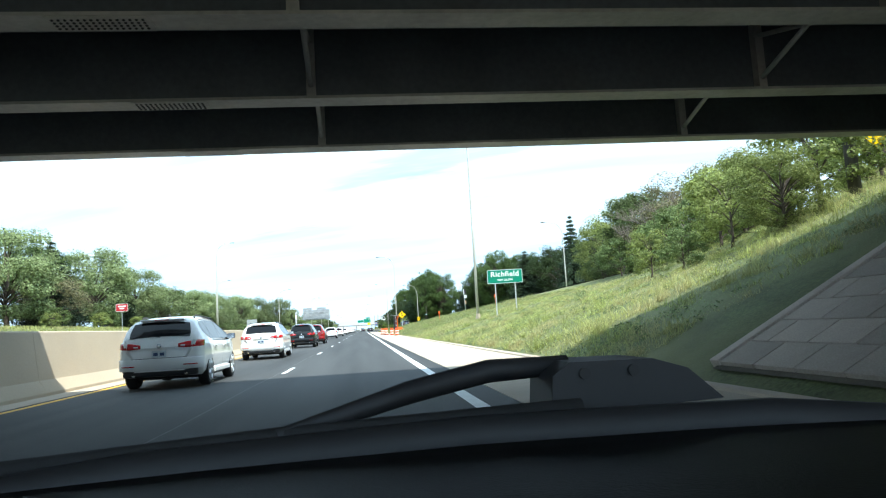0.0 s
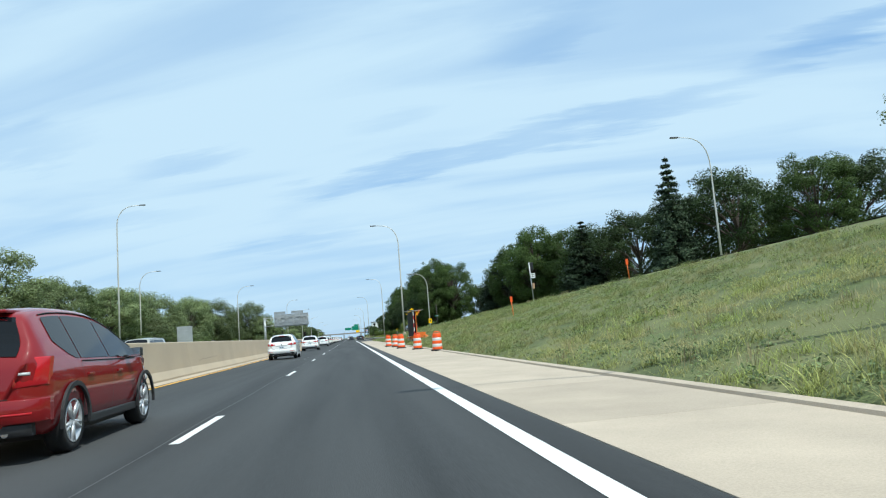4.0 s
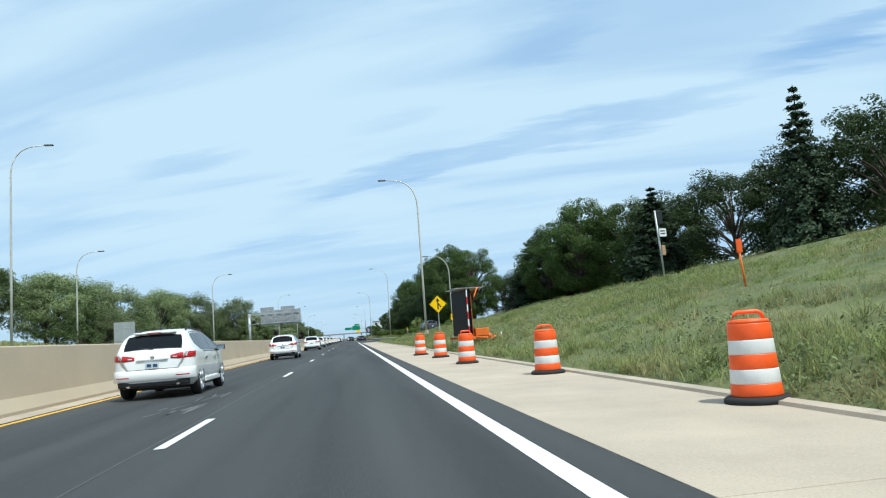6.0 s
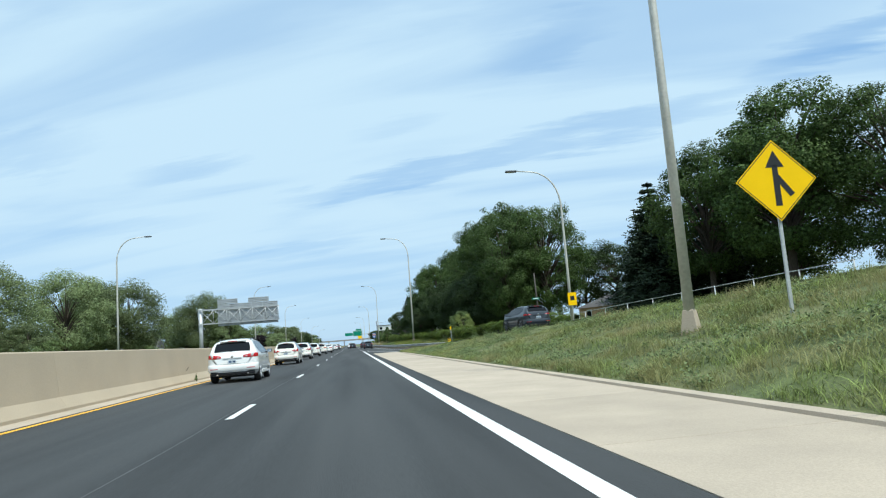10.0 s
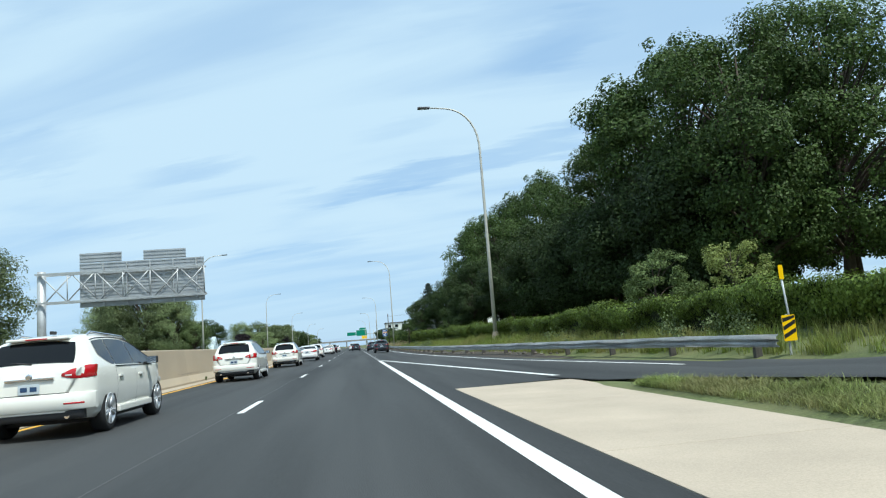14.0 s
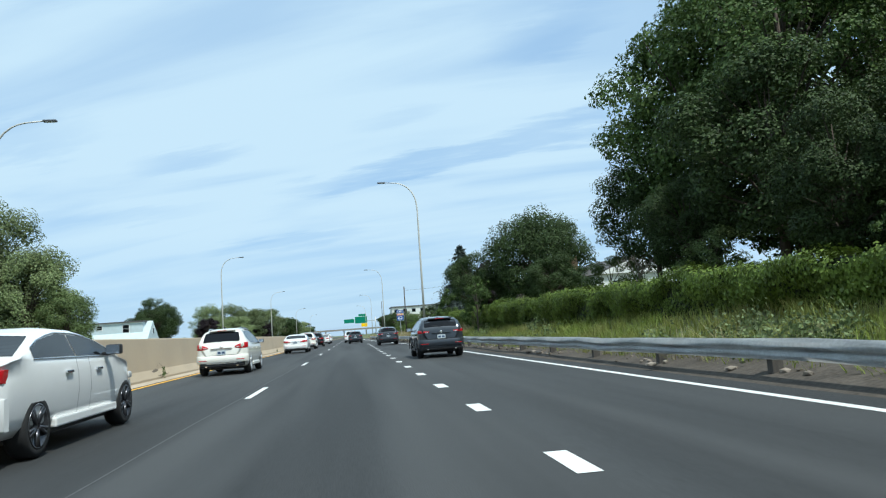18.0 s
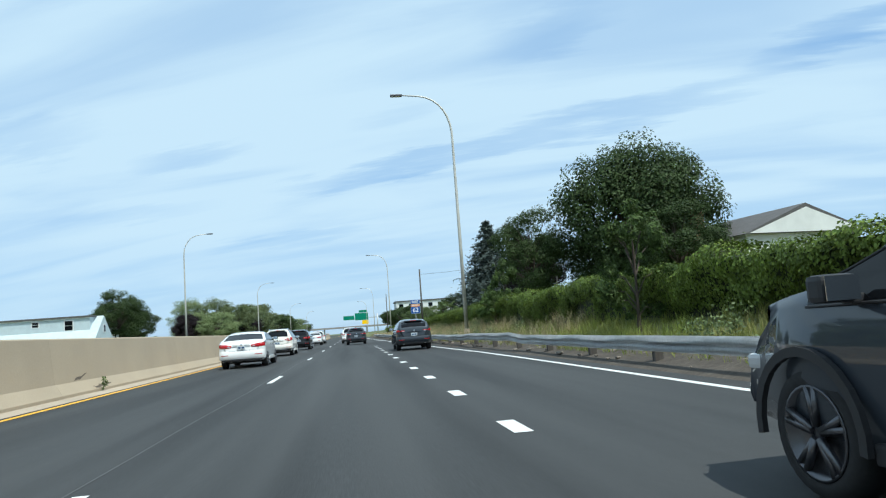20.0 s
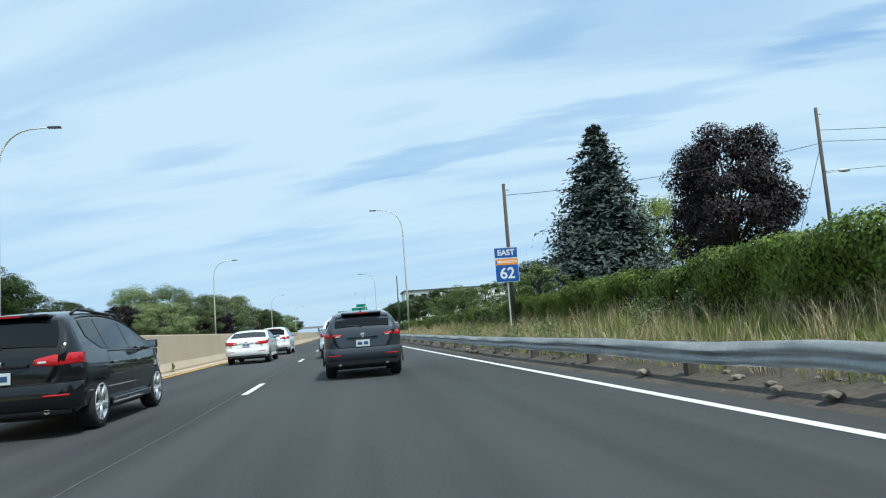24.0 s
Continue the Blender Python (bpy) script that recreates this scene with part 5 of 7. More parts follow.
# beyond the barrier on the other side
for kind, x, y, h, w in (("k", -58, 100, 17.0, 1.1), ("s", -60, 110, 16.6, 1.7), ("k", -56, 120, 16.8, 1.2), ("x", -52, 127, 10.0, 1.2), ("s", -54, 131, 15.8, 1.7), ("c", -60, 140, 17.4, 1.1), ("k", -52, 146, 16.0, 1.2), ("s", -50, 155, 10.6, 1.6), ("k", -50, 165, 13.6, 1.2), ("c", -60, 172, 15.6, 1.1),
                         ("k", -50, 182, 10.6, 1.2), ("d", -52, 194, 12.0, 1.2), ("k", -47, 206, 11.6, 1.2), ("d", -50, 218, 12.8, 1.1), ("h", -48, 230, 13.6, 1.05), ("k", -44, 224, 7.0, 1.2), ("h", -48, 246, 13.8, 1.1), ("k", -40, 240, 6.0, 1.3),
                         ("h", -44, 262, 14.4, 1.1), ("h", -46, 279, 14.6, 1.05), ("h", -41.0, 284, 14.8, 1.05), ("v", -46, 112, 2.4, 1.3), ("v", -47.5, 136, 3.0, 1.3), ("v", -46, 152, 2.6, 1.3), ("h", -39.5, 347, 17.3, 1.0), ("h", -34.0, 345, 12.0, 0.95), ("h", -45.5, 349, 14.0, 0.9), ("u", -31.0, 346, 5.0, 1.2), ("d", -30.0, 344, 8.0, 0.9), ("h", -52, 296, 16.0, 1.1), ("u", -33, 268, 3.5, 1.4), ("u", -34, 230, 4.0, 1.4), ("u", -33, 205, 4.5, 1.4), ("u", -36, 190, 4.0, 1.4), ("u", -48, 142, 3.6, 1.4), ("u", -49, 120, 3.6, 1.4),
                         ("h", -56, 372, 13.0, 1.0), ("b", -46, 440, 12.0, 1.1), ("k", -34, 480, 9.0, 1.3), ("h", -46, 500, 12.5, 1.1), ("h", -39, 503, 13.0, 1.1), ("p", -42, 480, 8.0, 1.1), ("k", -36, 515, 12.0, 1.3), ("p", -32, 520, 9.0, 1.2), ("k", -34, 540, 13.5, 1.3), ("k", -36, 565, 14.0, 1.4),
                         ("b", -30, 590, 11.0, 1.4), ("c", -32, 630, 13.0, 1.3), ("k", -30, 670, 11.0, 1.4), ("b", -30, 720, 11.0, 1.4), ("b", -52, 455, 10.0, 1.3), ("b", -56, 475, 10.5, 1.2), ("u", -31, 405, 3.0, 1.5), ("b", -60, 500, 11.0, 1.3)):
    plant(kind, x, y, h, w)

# ---- ivy over the fence ----
HEDGE = [(196, 16.6), (214, 14.0), (232, 11.4), (260, 9.9), (330, 9.6), (400, 9.4), (470, 8.6)]
HTOP = [(196, 2.1), (230, 1.85), (250, 1.75), (278, 2.0), (300, 2.2), (318, 2.4), (350, 2.3), (355, 2.34), (360, 2.2), (372, 2.1), (400, 1.9), (470, 1.8)]
nrg = np.random.default_rng(4)
N = 300000
yy = 196 + nrg.random(N) * 270
yy = np.where(nrg.random(N) < 0.75, 196 + nrg.random(N) * 185, yy)
uu = nrg.random(N)
hx = np.interp(yy, [p[0] for p in HEDGE], [p[1] for p in HEDGE])
ht = np.interp(yy, [p[0] for p in HTOP], [p[1] for p in HTOP]) + 0.20 * np.sin(yy * 0.9) * np.sin(yy * 0.37) + 0.12 * np.sin(yy * 2.3 + np.sin(yy * 0.7))
gz = np.array([ground_z(a, b) for a, b in zip(hx, yy)])
hgt = np.maximum(ht - gz, 0.7)
bulge = 0.22 * np.sin(yy * 0.55 + 2 * np.sin(yy * 0.13)) + 0.16 * np.sin(yy * 1.7 + uu * 7.0) + 0.10 * np.sin(yy * 4.1 - uu * 11.0)
front = np.clip(uu / 0.6, 0, 1)
over = np.clip((uu - 0.6) / 0.4, 0, 1) * math.pi * 0.8
swell = 0.28 + 0.42 * np.sin(front * math.pi / 2) ** 1.5 + bulge * np.sin(front * 2.6)
cx = hx - np.where(uu < 0.6, swell, swell * np.cos(over)) + nrg.normal(size=N) * 0.08
cz = gz + hgt * (0.02 + 0.80 * front) + np.where(uu < 0.6, 0.0, 0.20 * hgt * np.sin(over)) + nrg.normal(size=N) * 0.07
lean_out = np.where(uu < 0.6, 0.0, over)
face = np.stack([-np.cos(lean_out), 0.15 * np.sin(yy * 2.1), np.sin(lean_out) - 0.22 * (uu < 0.5) + 0.20 * np.sin(yy * 0.8) * np.sin(uu * 9)], 1)
ivy = new("ivy_hedge", leaf_mesh("ivy_hedge", np.stack([cx, yy, cz], 1), nrg.uniform(0.05, 0.095, N), 9, IVY, 0.2, 1.25, 1.1, face, 0.24))
tagged(ivy, "long fence smothered in dark green ivy", "hedge", kind="stuff")
# backing sheet behind the leaves, the hedge's inner shade put into its near-black
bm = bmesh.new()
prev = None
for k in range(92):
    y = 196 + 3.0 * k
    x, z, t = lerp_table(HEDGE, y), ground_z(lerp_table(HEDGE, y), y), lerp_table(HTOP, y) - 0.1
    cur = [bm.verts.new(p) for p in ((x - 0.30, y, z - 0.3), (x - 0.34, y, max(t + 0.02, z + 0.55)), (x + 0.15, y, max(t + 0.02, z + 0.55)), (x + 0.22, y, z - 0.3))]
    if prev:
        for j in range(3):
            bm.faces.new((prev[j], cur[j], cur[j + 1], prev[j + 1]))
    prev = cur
tagged(put("ivy_stems", bm, material("ivy_inner_shade", (0.018, 0.024, 0.010), 0.9, grain=0.3, grain_scale=6)), "near-black backing sheet standing for shade inside the ivy", "hedge", kind="stuff")


# ---- grass, weeds and dry stalks ----
def blades(name, xs, ys, zs, heights, seed, mat, width=0.014, bend=0.35):
    rng = np.random.default_rng(seed)
    n = len(xs)
    a = rng.random(n) * 2 * math.pi
    d = np.stack([np.cos(a), np.sin(a), np.zeros(n)], 1)
    s = np.stack([-np.sin(a), np.cos(a), np.zeros(n)], 1)
    b = np.stack([xs, ys, zs], 1)
    h = np.asarray(heights)[:, None]
    w = width * (0.6 + 0.8 * rng.random((n, 1))) * (0.6 + h * 1.2)
    lean = d * h * bend * rng.random((n, 1))
    m = b + lean * 0.4 + np.array([0, 0, 0.6]) * h
    t = b + lean * 1.2 + np.array([0, 0, 1.0]) * h
    v = np.stack([b - s * w, b + s * w, m + s * w * 0.7, m - s * w * 0.7, t], 1).reshape(-1, 3)
    i = np.arange(n)[:, None] * 5
    loops = np.concatenate([i + [0, 1, 2], i + [0, 2, 3], i + [3, 2, 4]], 1).ravel()
    me = bpy.data.meshes.new(name)
    me.vertices.add(5 * n)
    me.vertices.foreach_set("co", v.ravel())
    me.loops.add(9 * n)
    me.loops.foreach_set("vertex_index", loops)
    me.polygons.add(3 * n)
    me.polygons.foreach_set("loop_start", np.arange(3 * n) * 3)
    me.polygons.foreach_set("loop_total", np.full(3 * n, 3))
    me.update(calc_edges=True)
    me.materials.append(mat)
    return new(name, me)


def scatter(n, seed, region, y0, y1):
    """Places on the verge: region(y) gives the strip's edges."""
    rng = np.random.default_rng(seed)
    tufts = max(n // 26, 1)
    ty = y0 + rng.random(tufts) * (y1 - y0)
    edges = np.array([region(y) for y in ty])
    tx = edges[:, 0] + (edges[:, 1] - edges[:, 0]) * rng.random(tufts) ** 1.25
    pick = rng.integers(0, tufts, n)
    spread = rng.normal(size=(n, 2)) * (0.06 + 0.10 * rng.random(tufts)[pick])[:, None]
    xs, ys = tx[pick] + spread[:, 0], ty[pick] + spread[:, 1] * 1.3
    keep = (edges[pick, 1] - edges[pick, 0] > 0.15) & (xs > edges[pick, 0] - 0.03) & (xs < edges[pick, 1] + 0.1)
    xs, ys = xs[keep], ys[keep]
    return xs, ys, np.array([wobble(a, b) for a, b in zip(xs, ys)]) - 0.02, rng


bank = lambda y: (lerp_table(KERB, y) + 0.2, max(min(lerp_table(RAMP, y) - 2.8, 21.0), lerp_table(KERB, y)))
xs, ys, zs, rng = scatter(520000, 3, bank, 14, 218)
patch = np.array([noise.noise(Vector((a * 0.12, b * 0.12, 0))) for a, b in zip(xs, ys)])
lump = np.array([noise.noise(Vector((a * 0.9, b * 0.7, 6))) for a, b in zip(xs, ys)])
tall = (0.05 + 0.20 * rng.random(len(xs)) ** 1.4) * np.clip(1 + 0.9 * patch + 1.3 * lump, 0.3, 2.6) * np.where(ys > 150, np.interp(ys, [150, 195], [1.0, 0.45]), 1.0)
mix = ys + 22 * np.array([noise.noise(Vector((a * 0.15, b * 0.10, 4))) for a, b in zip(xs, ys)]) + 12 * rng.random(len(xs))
for k, m, name, label in ((mix >= 82, GRASS, "grass", "rough uncut green grass on the bank"), (mix < 82, GRASS_PALE, "pale_grass", "yellow-green grass on the bank, paled to look brighter lit")):
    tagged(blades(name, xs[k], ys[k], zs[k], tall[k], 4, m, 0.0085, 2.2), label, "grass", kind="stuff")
xs, ys, zs, rng = scatter(150000, 15, bank, 14, 200)
patch = np.array([noise.noise(Vector((a * 0.30, b * 0.22, 8))) + 0.5 * noise.noise(Vector((a * 1.1, b * 0.9, 3))) for a, b in zip(xs, ys)])
k = patch > -0.05
n = int(k.sum())
rise_w = 0.03 + (0.10 + 0.55 * np.clip(patch[k] - 0.1, 0, 0.6)) * rng.random(n)
wm = leaf_mesh("bank_weeds", np.stack([xs[k], ys[k], zs[k] + rise_w], 1), rng.uniform(0.018, 0.05, n), 15, WEEDS, 0.3, 1.8, 0.0, np.tile([-0.2, -0.2, 1.0], (n, 1)), 0.6)
tagged(new("bank_weeds", wm), "low leafy weeds in patches on the bank", "weeds", kind="stuff")
# taller leafy weeds standing in clumps on the bank
xs, ys, zs, rng = scatter(62000, 25, bank, 30, 190)
xs, ys, zs = xs[::25], ys[::25], zs[::25]
pick = np.array([noise.noise(Vector((a * 0.16, b * 0.09, 12))) for a, b in zip(xs, ys)]) > 0.10
base = np.stack([xs[pick], ys[pick], zs[pick]], 1).repeat(20, 0)
n = len(base)
up_w = rng.random((n, 1))
base += np.concatenate([rng.normal(size=(n, 2)) * 0.10 * (0.4 + up_w), 0.03 + 0.26 * up_w], 1)
out_w = np.concatenate([rng.normal(size=(n, 2)) * 0.4, np.ones((n, 1))], 1)
tagged(new("tall_weeds", leaf_mesh("tall_weeds", base, rng.uniform(0.025, 0.055, n), 27, WEEDS, 0.2, 2.0, 0.0, out_w, 0.4)), "clumps of tall leafy weeds on the grassy bank", "weeds", kind="stuff")
xs, ys, zs, rng = scatter(16000, 6, bank, 30, 218)
patch = np.array([noise.noise(Vector((a * 0.10, b * 0.06, 5))) for a, b in zip(xs, ys)])
k = patch > 0.0
tagged(blades("dry_stalks", xs[k], ys[k], zs[k], 0.12 + 0.25 * rng.random(k.sum()), 7, DRY_GRASS, 0.006), "straw-coloured seed stalks among the grass", "grass", kind="stuff")
back = lambda y: (max(lerp_table(RAIL, y) + 0.3, lerp_table(RAMP, y) + 3.2 if y < 236 else 0), lerp_table(HEDGE, y) - 0.2)
xs, ys, zs, rng = scatter(120000, 8, back, 198, 400)
tagged(blades("verge_grass", xs, ys, zs, 0.14 + 0.34 * rng.random(len(xs)), 9, GRASS_LUSH, 0.010, 0.8), "long grass between the rail and the ivy", "grass", kind="stuff")
xs, ys, zs, rng = scatter(60000, 10, back, 262, 440)
patch = np.array([noise.noise(Vector((a * 0.2, b * 0.12, 9))) for a, b in zip(xs, ys)])
k = patch > np.where(ys > 318, -0.35, 0.42)
tagged(blades("tall_dry_grass", xs[k], ys[k], zs[k], 0.35 + 0.6 * rng.random(k.sum()), 11, DRY_GRASS, 0.0034, 0.9), "tall pale dry grass in front of the ivy", "grass", kind="stuff")
xs, ys, zs, rng = scatter(5000, 12, back, 205, 380)
patch = np.array([noise.noise(Vector((a * 0.3, b * 0.2, 2))) for a, b in zip(xs, ys)])
k = patch > 0.05
n = int(k.sum())
wm = leaf_mesh("weeds", np.stack([xs[k], ys[k], zs[k] + 0.15 + 0.7 * rng.random(n) * (0.5 + patch[k])], 1).repeat(9, 0) + rng.normal(size=(9 * n, 3)) * 0.14, rng.uniform(0.03, 0.07, 9 * n), 5, WEEDS)
tagged(new("weeds", wm), "leafy green weeds behind the guard rail", "weeds", kind="stuff")

# pale meadow grass on the bank across the road
rs = np.random.default_rng(91)
xs, ys = rs.uniform(-47.5, -30.5, 30000), rs.uniform(52, 215, 30000)
zs = np.array([ground_z(a, b) - 0.05 for a, b in zip(xs, ys)])
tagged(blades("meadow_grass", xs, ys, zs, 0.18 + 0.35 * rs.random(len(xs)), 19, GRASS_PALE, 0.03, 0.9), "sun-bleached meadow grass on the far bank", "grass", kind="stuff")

# small weeds rooted at the foot of the barrier
rs = np.random.default_rng(41)
spots = [(292.9, 0.5), (313.4, 0.45), (352.5, 0.4), (262.8, 0.25), (178.6, 0.3), (61.5, 0.2), (121.0, 0.22), (206.0, 0.25), (240.0, 0.2), (332.0, 0.3), (371.0, 0.4)]
pts = np.concatenate([np.array([-7.02, y, 0.02 + h * 0.5]) + rs.normal(size=(60, 3)) * np.array([0.06, 0.16, 0.2]) * h for y, h in spots])
pts[:, 2] = np.maximum(pts[:, 2], 0.02)
tagged(new("barrier_weeds", leaf_mesh("barrier_weeds", pts, rs.uniform(0.03, 0.07, len(pts)), 42, WEEDS)), "small green weeds at the foot of the barrier", "weeds", kind="stuff")


# ---- vehicles ----
def loft(bm, rows, close=False):
    vs = [[bm.verts.new(p) for p in r] for r in rows]
    for a, b in zip(vs, vs[1:]):
        n = len(a)
        for k in range(n if close else n - 1):
            bm.faces.new((a[k], a[(k + 1) % n], b[(k + 1) % n], b[k])).smooth = True
    return vs


def wheel_parts(own, x, y, r, w, rim_mat, side):
    bm = lathe(bmesh.new(), [(0.02, -w * 0.2), (r * 0.69, -w * 0.2), (r * 0.69, -w * 0.46), (r * 0.74, -w / 2), (r * 0.92, -w / 2), (r, -w * 0.32), (r, w * 0.32), (r * 0.92, w / 2), (r * 0.74, w / 2), (r * 0.69, w * 0.46), (r * 0.69, w * 0.2), (0.02, w * 0.2)], 28)
    bmesh.ops.transform(bm, matrix=pose(x, y, r, 0, 90, 0), verts=bm.verts[:])
    wh = part("wheel", bm, RUBBER, own)
    bm = bmesh.new()
    lathe(bm, [(r * 0.62, w * 0.21), (r * 0.68, w * 0.24), (r * 0.70, w * 0.47), (r * 0.72, w * 0.515), (r * 0.67, w * 0.52), (r * 0.63, w * 0.26), (r * 0.3, w * 0.22)], 28)
    lathe(bm, [(0.03, w * 0.28), (r * 0.14, w * 0.34), (r * 0.14, w * 0.40), (0.02, w * 0.43)], 12)
    for k in range(5):
        a = 2 * math.pi * k / 5
        for da in (-0.13, 0.13):
            p = [(r * 0.1 * math.cos(a), r * 0.1 * math.sin(a), w * 0.42), (r * 0.69 * math.cos(a + da), r * 0.69 * math.sin(a + da), w * 0.46)]
            tube(bm, p, [r * 0.075, r * 0.06], 5)
    bmesh.ops.transform(bm, matrix=pose(x, y, r, 0, 90 * side, 0), verts=bm.verts[:])
    part("rim", bm, rim_mat, wh)
    bm = lathe(bmesh.new(), [(0.02, w * 0.05), (r * 0.60, w * 0.05), (r * 0.60, w * 0.12), (0.02, w * 0.12)], 20)
    bmesh.ops.transform(bm, matrix=pose(x, y, r, 0, 90 * side, 0), verts=bm.verts[:])
    part("brake_disc", bm, PLASTIC, wh)


def carve(body, centres, radius, depth):
    """Cuts round wheel openings out of a closed body; the cut faces take the dark trim."""
    bm = bmesh.new()
    for c in centres:
        bmesh.ops.create_cone(bm, segments=28, cap_ends=True, radius1=radius, radius2=radius, depth=depth, matrix=pose(*c, 0, 90, 0))
    tool = put("tool", bm, PLASTIC)
    cut = body.modifiers.new("cut", "BOOLEAN")
    cut.operation, cut.object, cut.solver, cut.material_mode = "DIFFERENCE", tool, "EXACT", "TRANSFER"
    bpy.context.view_layer.update()
    me = bpy.data.meshes.new_from_object(body.evaluated_get(bpy.context.evaluated_depsgraph_get()))
    body.modifiers.remove(cut)
    body.data = me
    bpy.data.objects.remove(tool)


def car(loc, paint, label, length=4.65, width=1.87, height=1.68, sedan=False, lit=False, rails=False, lamp="wide", rim=ALLOY, trim_low=True, rz=0.0, low_bumper=True, plate_mat=PLATE, belt=1.03, name="car", van=False):
    """A car with its tail at local y = 0 and its nose along +y."""
    own = thing(name, label, "car", "cars on the road", loc=loc, rz=rz)
    w = width / 2
    hd = 0.98 if not sedan else 0.90
    L, H = length, height
    if sedan:
        tops = [(0.0, 0.62), (0.03, 0.88), (0.10, 1.00), (0.45, 1.07), (0.62, 1.09), (1.35, H - 0.08), (1.9, H), (2.5, H - 0.02), (2.9, H - 0.08), (3.75, 1.02), (4.3, 0.93), (L - 0.25, 0.80), (L - 0.04, 0.62), (L, 0.45)]
    elif van:
        tops = [(0.0, 0.8), (0.02, 1.1), (0.10, H - 0.15), (0.25, H - 0.03), (1.2, H), (2.6, H), (L - 1.7, H - 0.06), (L - 0.95, 1.25), (L - 0.3, 1.0), (L - 0.04, 0.8), (L, 0.5)]
    else:
        tops = [(0.0, 0.72), (0.010, 0.86), (0.03, 1.00), (0.055, 1.10), (0.085, 1.165), (0.15, 1.26), (0.22, 1.36), (0.30, H - 0.19), (0.37, H - 0.125), (0.46, H - 0.09), (0.62, H - 0.065), (0.85, H - 0.035), (1.15, H - 0.012), (1.6, H), (2.1, H - 0.006), (2.45, H - 0.035), (2.75, H - 0.10), (3.05, H - 0.22), (3.35, H - 0.40), (3.66, 1.13), (3.95, 1.07), (L - 0.45, 0.97), (L - 0.2, 0.86), (L - 0.05, 0.72), (L, 0.55)]
    fine = []
    for (a, za), (b, zb) in zip(tops, tops[1:]):
        n = max(1, round((b - a) / 0.12)) if b < 0.8 or b - a > 0.4 else 2
        fine += [(a + (b - a) * k / n, za + (zb - za) * k / n) for k in range(n)]
    tops = fine + tops[-1:]

    def tail_y(x, z):
        u = min(abs(x) / w, 0.999)
        y = 0.0 if u <= 0.66 else 0.36 * (1 - math.sqrt(1 - ((u - 0.66) / 0.34) ** 2))
        return y + lerp_table([(0.0, 0.0), (0.66, 0.0), (0.90, 0.02), (1.06, 0.07), (1.2, 0.16)] if sedan else [(0.0, 0.05), (0.42, 0.0), (0.72, 0.0), (0.86, 0.010), (1.0, 0.03), (1.10, 0.055), (1.2, 0.12)], z)

    def tail_band(name, x0, x1, z0, z1, out, mat, owner=None, shape=None):
        """A strip that follows the rounded tail from x0 to x1."""
        bm = bmesh.new()
        n = max(4, int(abs(x1 - x0) / 0.06))
        rings = []
        for k in range(n + 1):
            x = x0 + (x1 - x0) * k / n
            lo, hi = shape(k / n) if shape else (z0, z1)
            ya, yb = tail_y(x, lo) - out, tail_y(x, hi) - out
            r = min(0.012, (hi - lo) * 0.2)
            grow = 1 + out * 0.6 / w
            rings.append([bm.verts.new(p) for p in ((x * grow, ya + 0.10, lo), (x * grow, ya + r, lo), (x * grow, ya, lo + r), (x * grow, yb, hi - r), (x * grow, yb + r, hi), (x * grow, yb + 0.10, hi))])
        for p, q in zip(rings, rings[1:]):
            for k in range(5):
                bm.faces.new((p[k], q[k], q[k + 1], p[k + 1])).smooth = True
        bm.faces.new(rings[0])
        bm.faces.new(rings[-1][::-1])
        bmesh.ops.recalc_face_normals(bm, faces=bm.faces[:])
        return part(name, bm, mat, owner or own)

    cab0, cab1 = (0.62, 3.75) if sedan else ((0.10, L - 0.95) if van else (0.10, 3.62))

    def section(y, zt):
        f = y / L
        nose = smooth_step(0.72, 1.0, f)
        tail = 0.34 * (1 - math.sqrt(1 - max(1 - y / 0.36, 0.0) ** 2))
        ww = w * (1 - 0.20 * nose ** 2.5 - tail)
        zb = 0.27 + 0.14 * (1 - smooth_step(0, 0.10, f)) + 0.06 * smooth_step(0.9, 1.0, f)
        bl = min(belt + 0.05 * (1 - f), zt - 0.015)
        up = max(zt - bl, 0.0)
        rw = ww - 0.03 - up * (0.36 if van else 0.48)
        sh = min(0.66, zt - 0.05)
        half = [(0.0, zb), (ww * 0.86, zb), (ww * 0.955, zb + 0.10), (ww * 0.975, (zb + sh) / 2 + 0.02), (ww, sh), (ww * 0.992, (sh + bl) / 2 + 0.03), (ww * 0.955, bl), (rw + 0.02, zt - 0.07 * min(up / 0.4, 1)), (rw - 0.05, zt - 0.018 * min(up / 0.2, 1)), (rw * 0.6, zt + 0.012), (0.0, zt + 0.02)]
        return half

    rows = []
    for y, zt in tops:
        hs = section(y, zt)
        rows.append([(x, y, z) for x, z in hs] + [(-x, y, z) for x, z in hs[-2:0:-1]])
    bm = bmesh.new()
    vs = loft(bm, rows, close=True)
    bm.faces.new(vs[0])
    bm.faces.new(vs[-1][::-1])
    # wheel arches: cut round openings
    bmesh.ops.recalc_face_normals(bm, faces=bm.faces[:])
    body = part("body", bm, paint, own)
    r = 0.362 if not sedan else 0.34
    ya, yb = 0.92 if not sedan else 1.02, L - 0.88
    carve(body, [(side * (w + 0.05), y, r + 0.015) for side in (-1, 1) for y in (ya, yb)], r + 0.045, 0.66)

    def point(y, k):
        """The k-th point of the section at y, between the given stations."""
        for (a, za), (b, zb) in zip(tops, tops[1:]):
            if a <= y <= b:
                u = (y - a) / (b - a) if b > a else 0
                p, q = section(a, za)[k], section(b, zb)[k]
                return Vector((p[0] + (q[0] - p[0]) * u, y, p[1] + (q[1] - p[1]) * u))
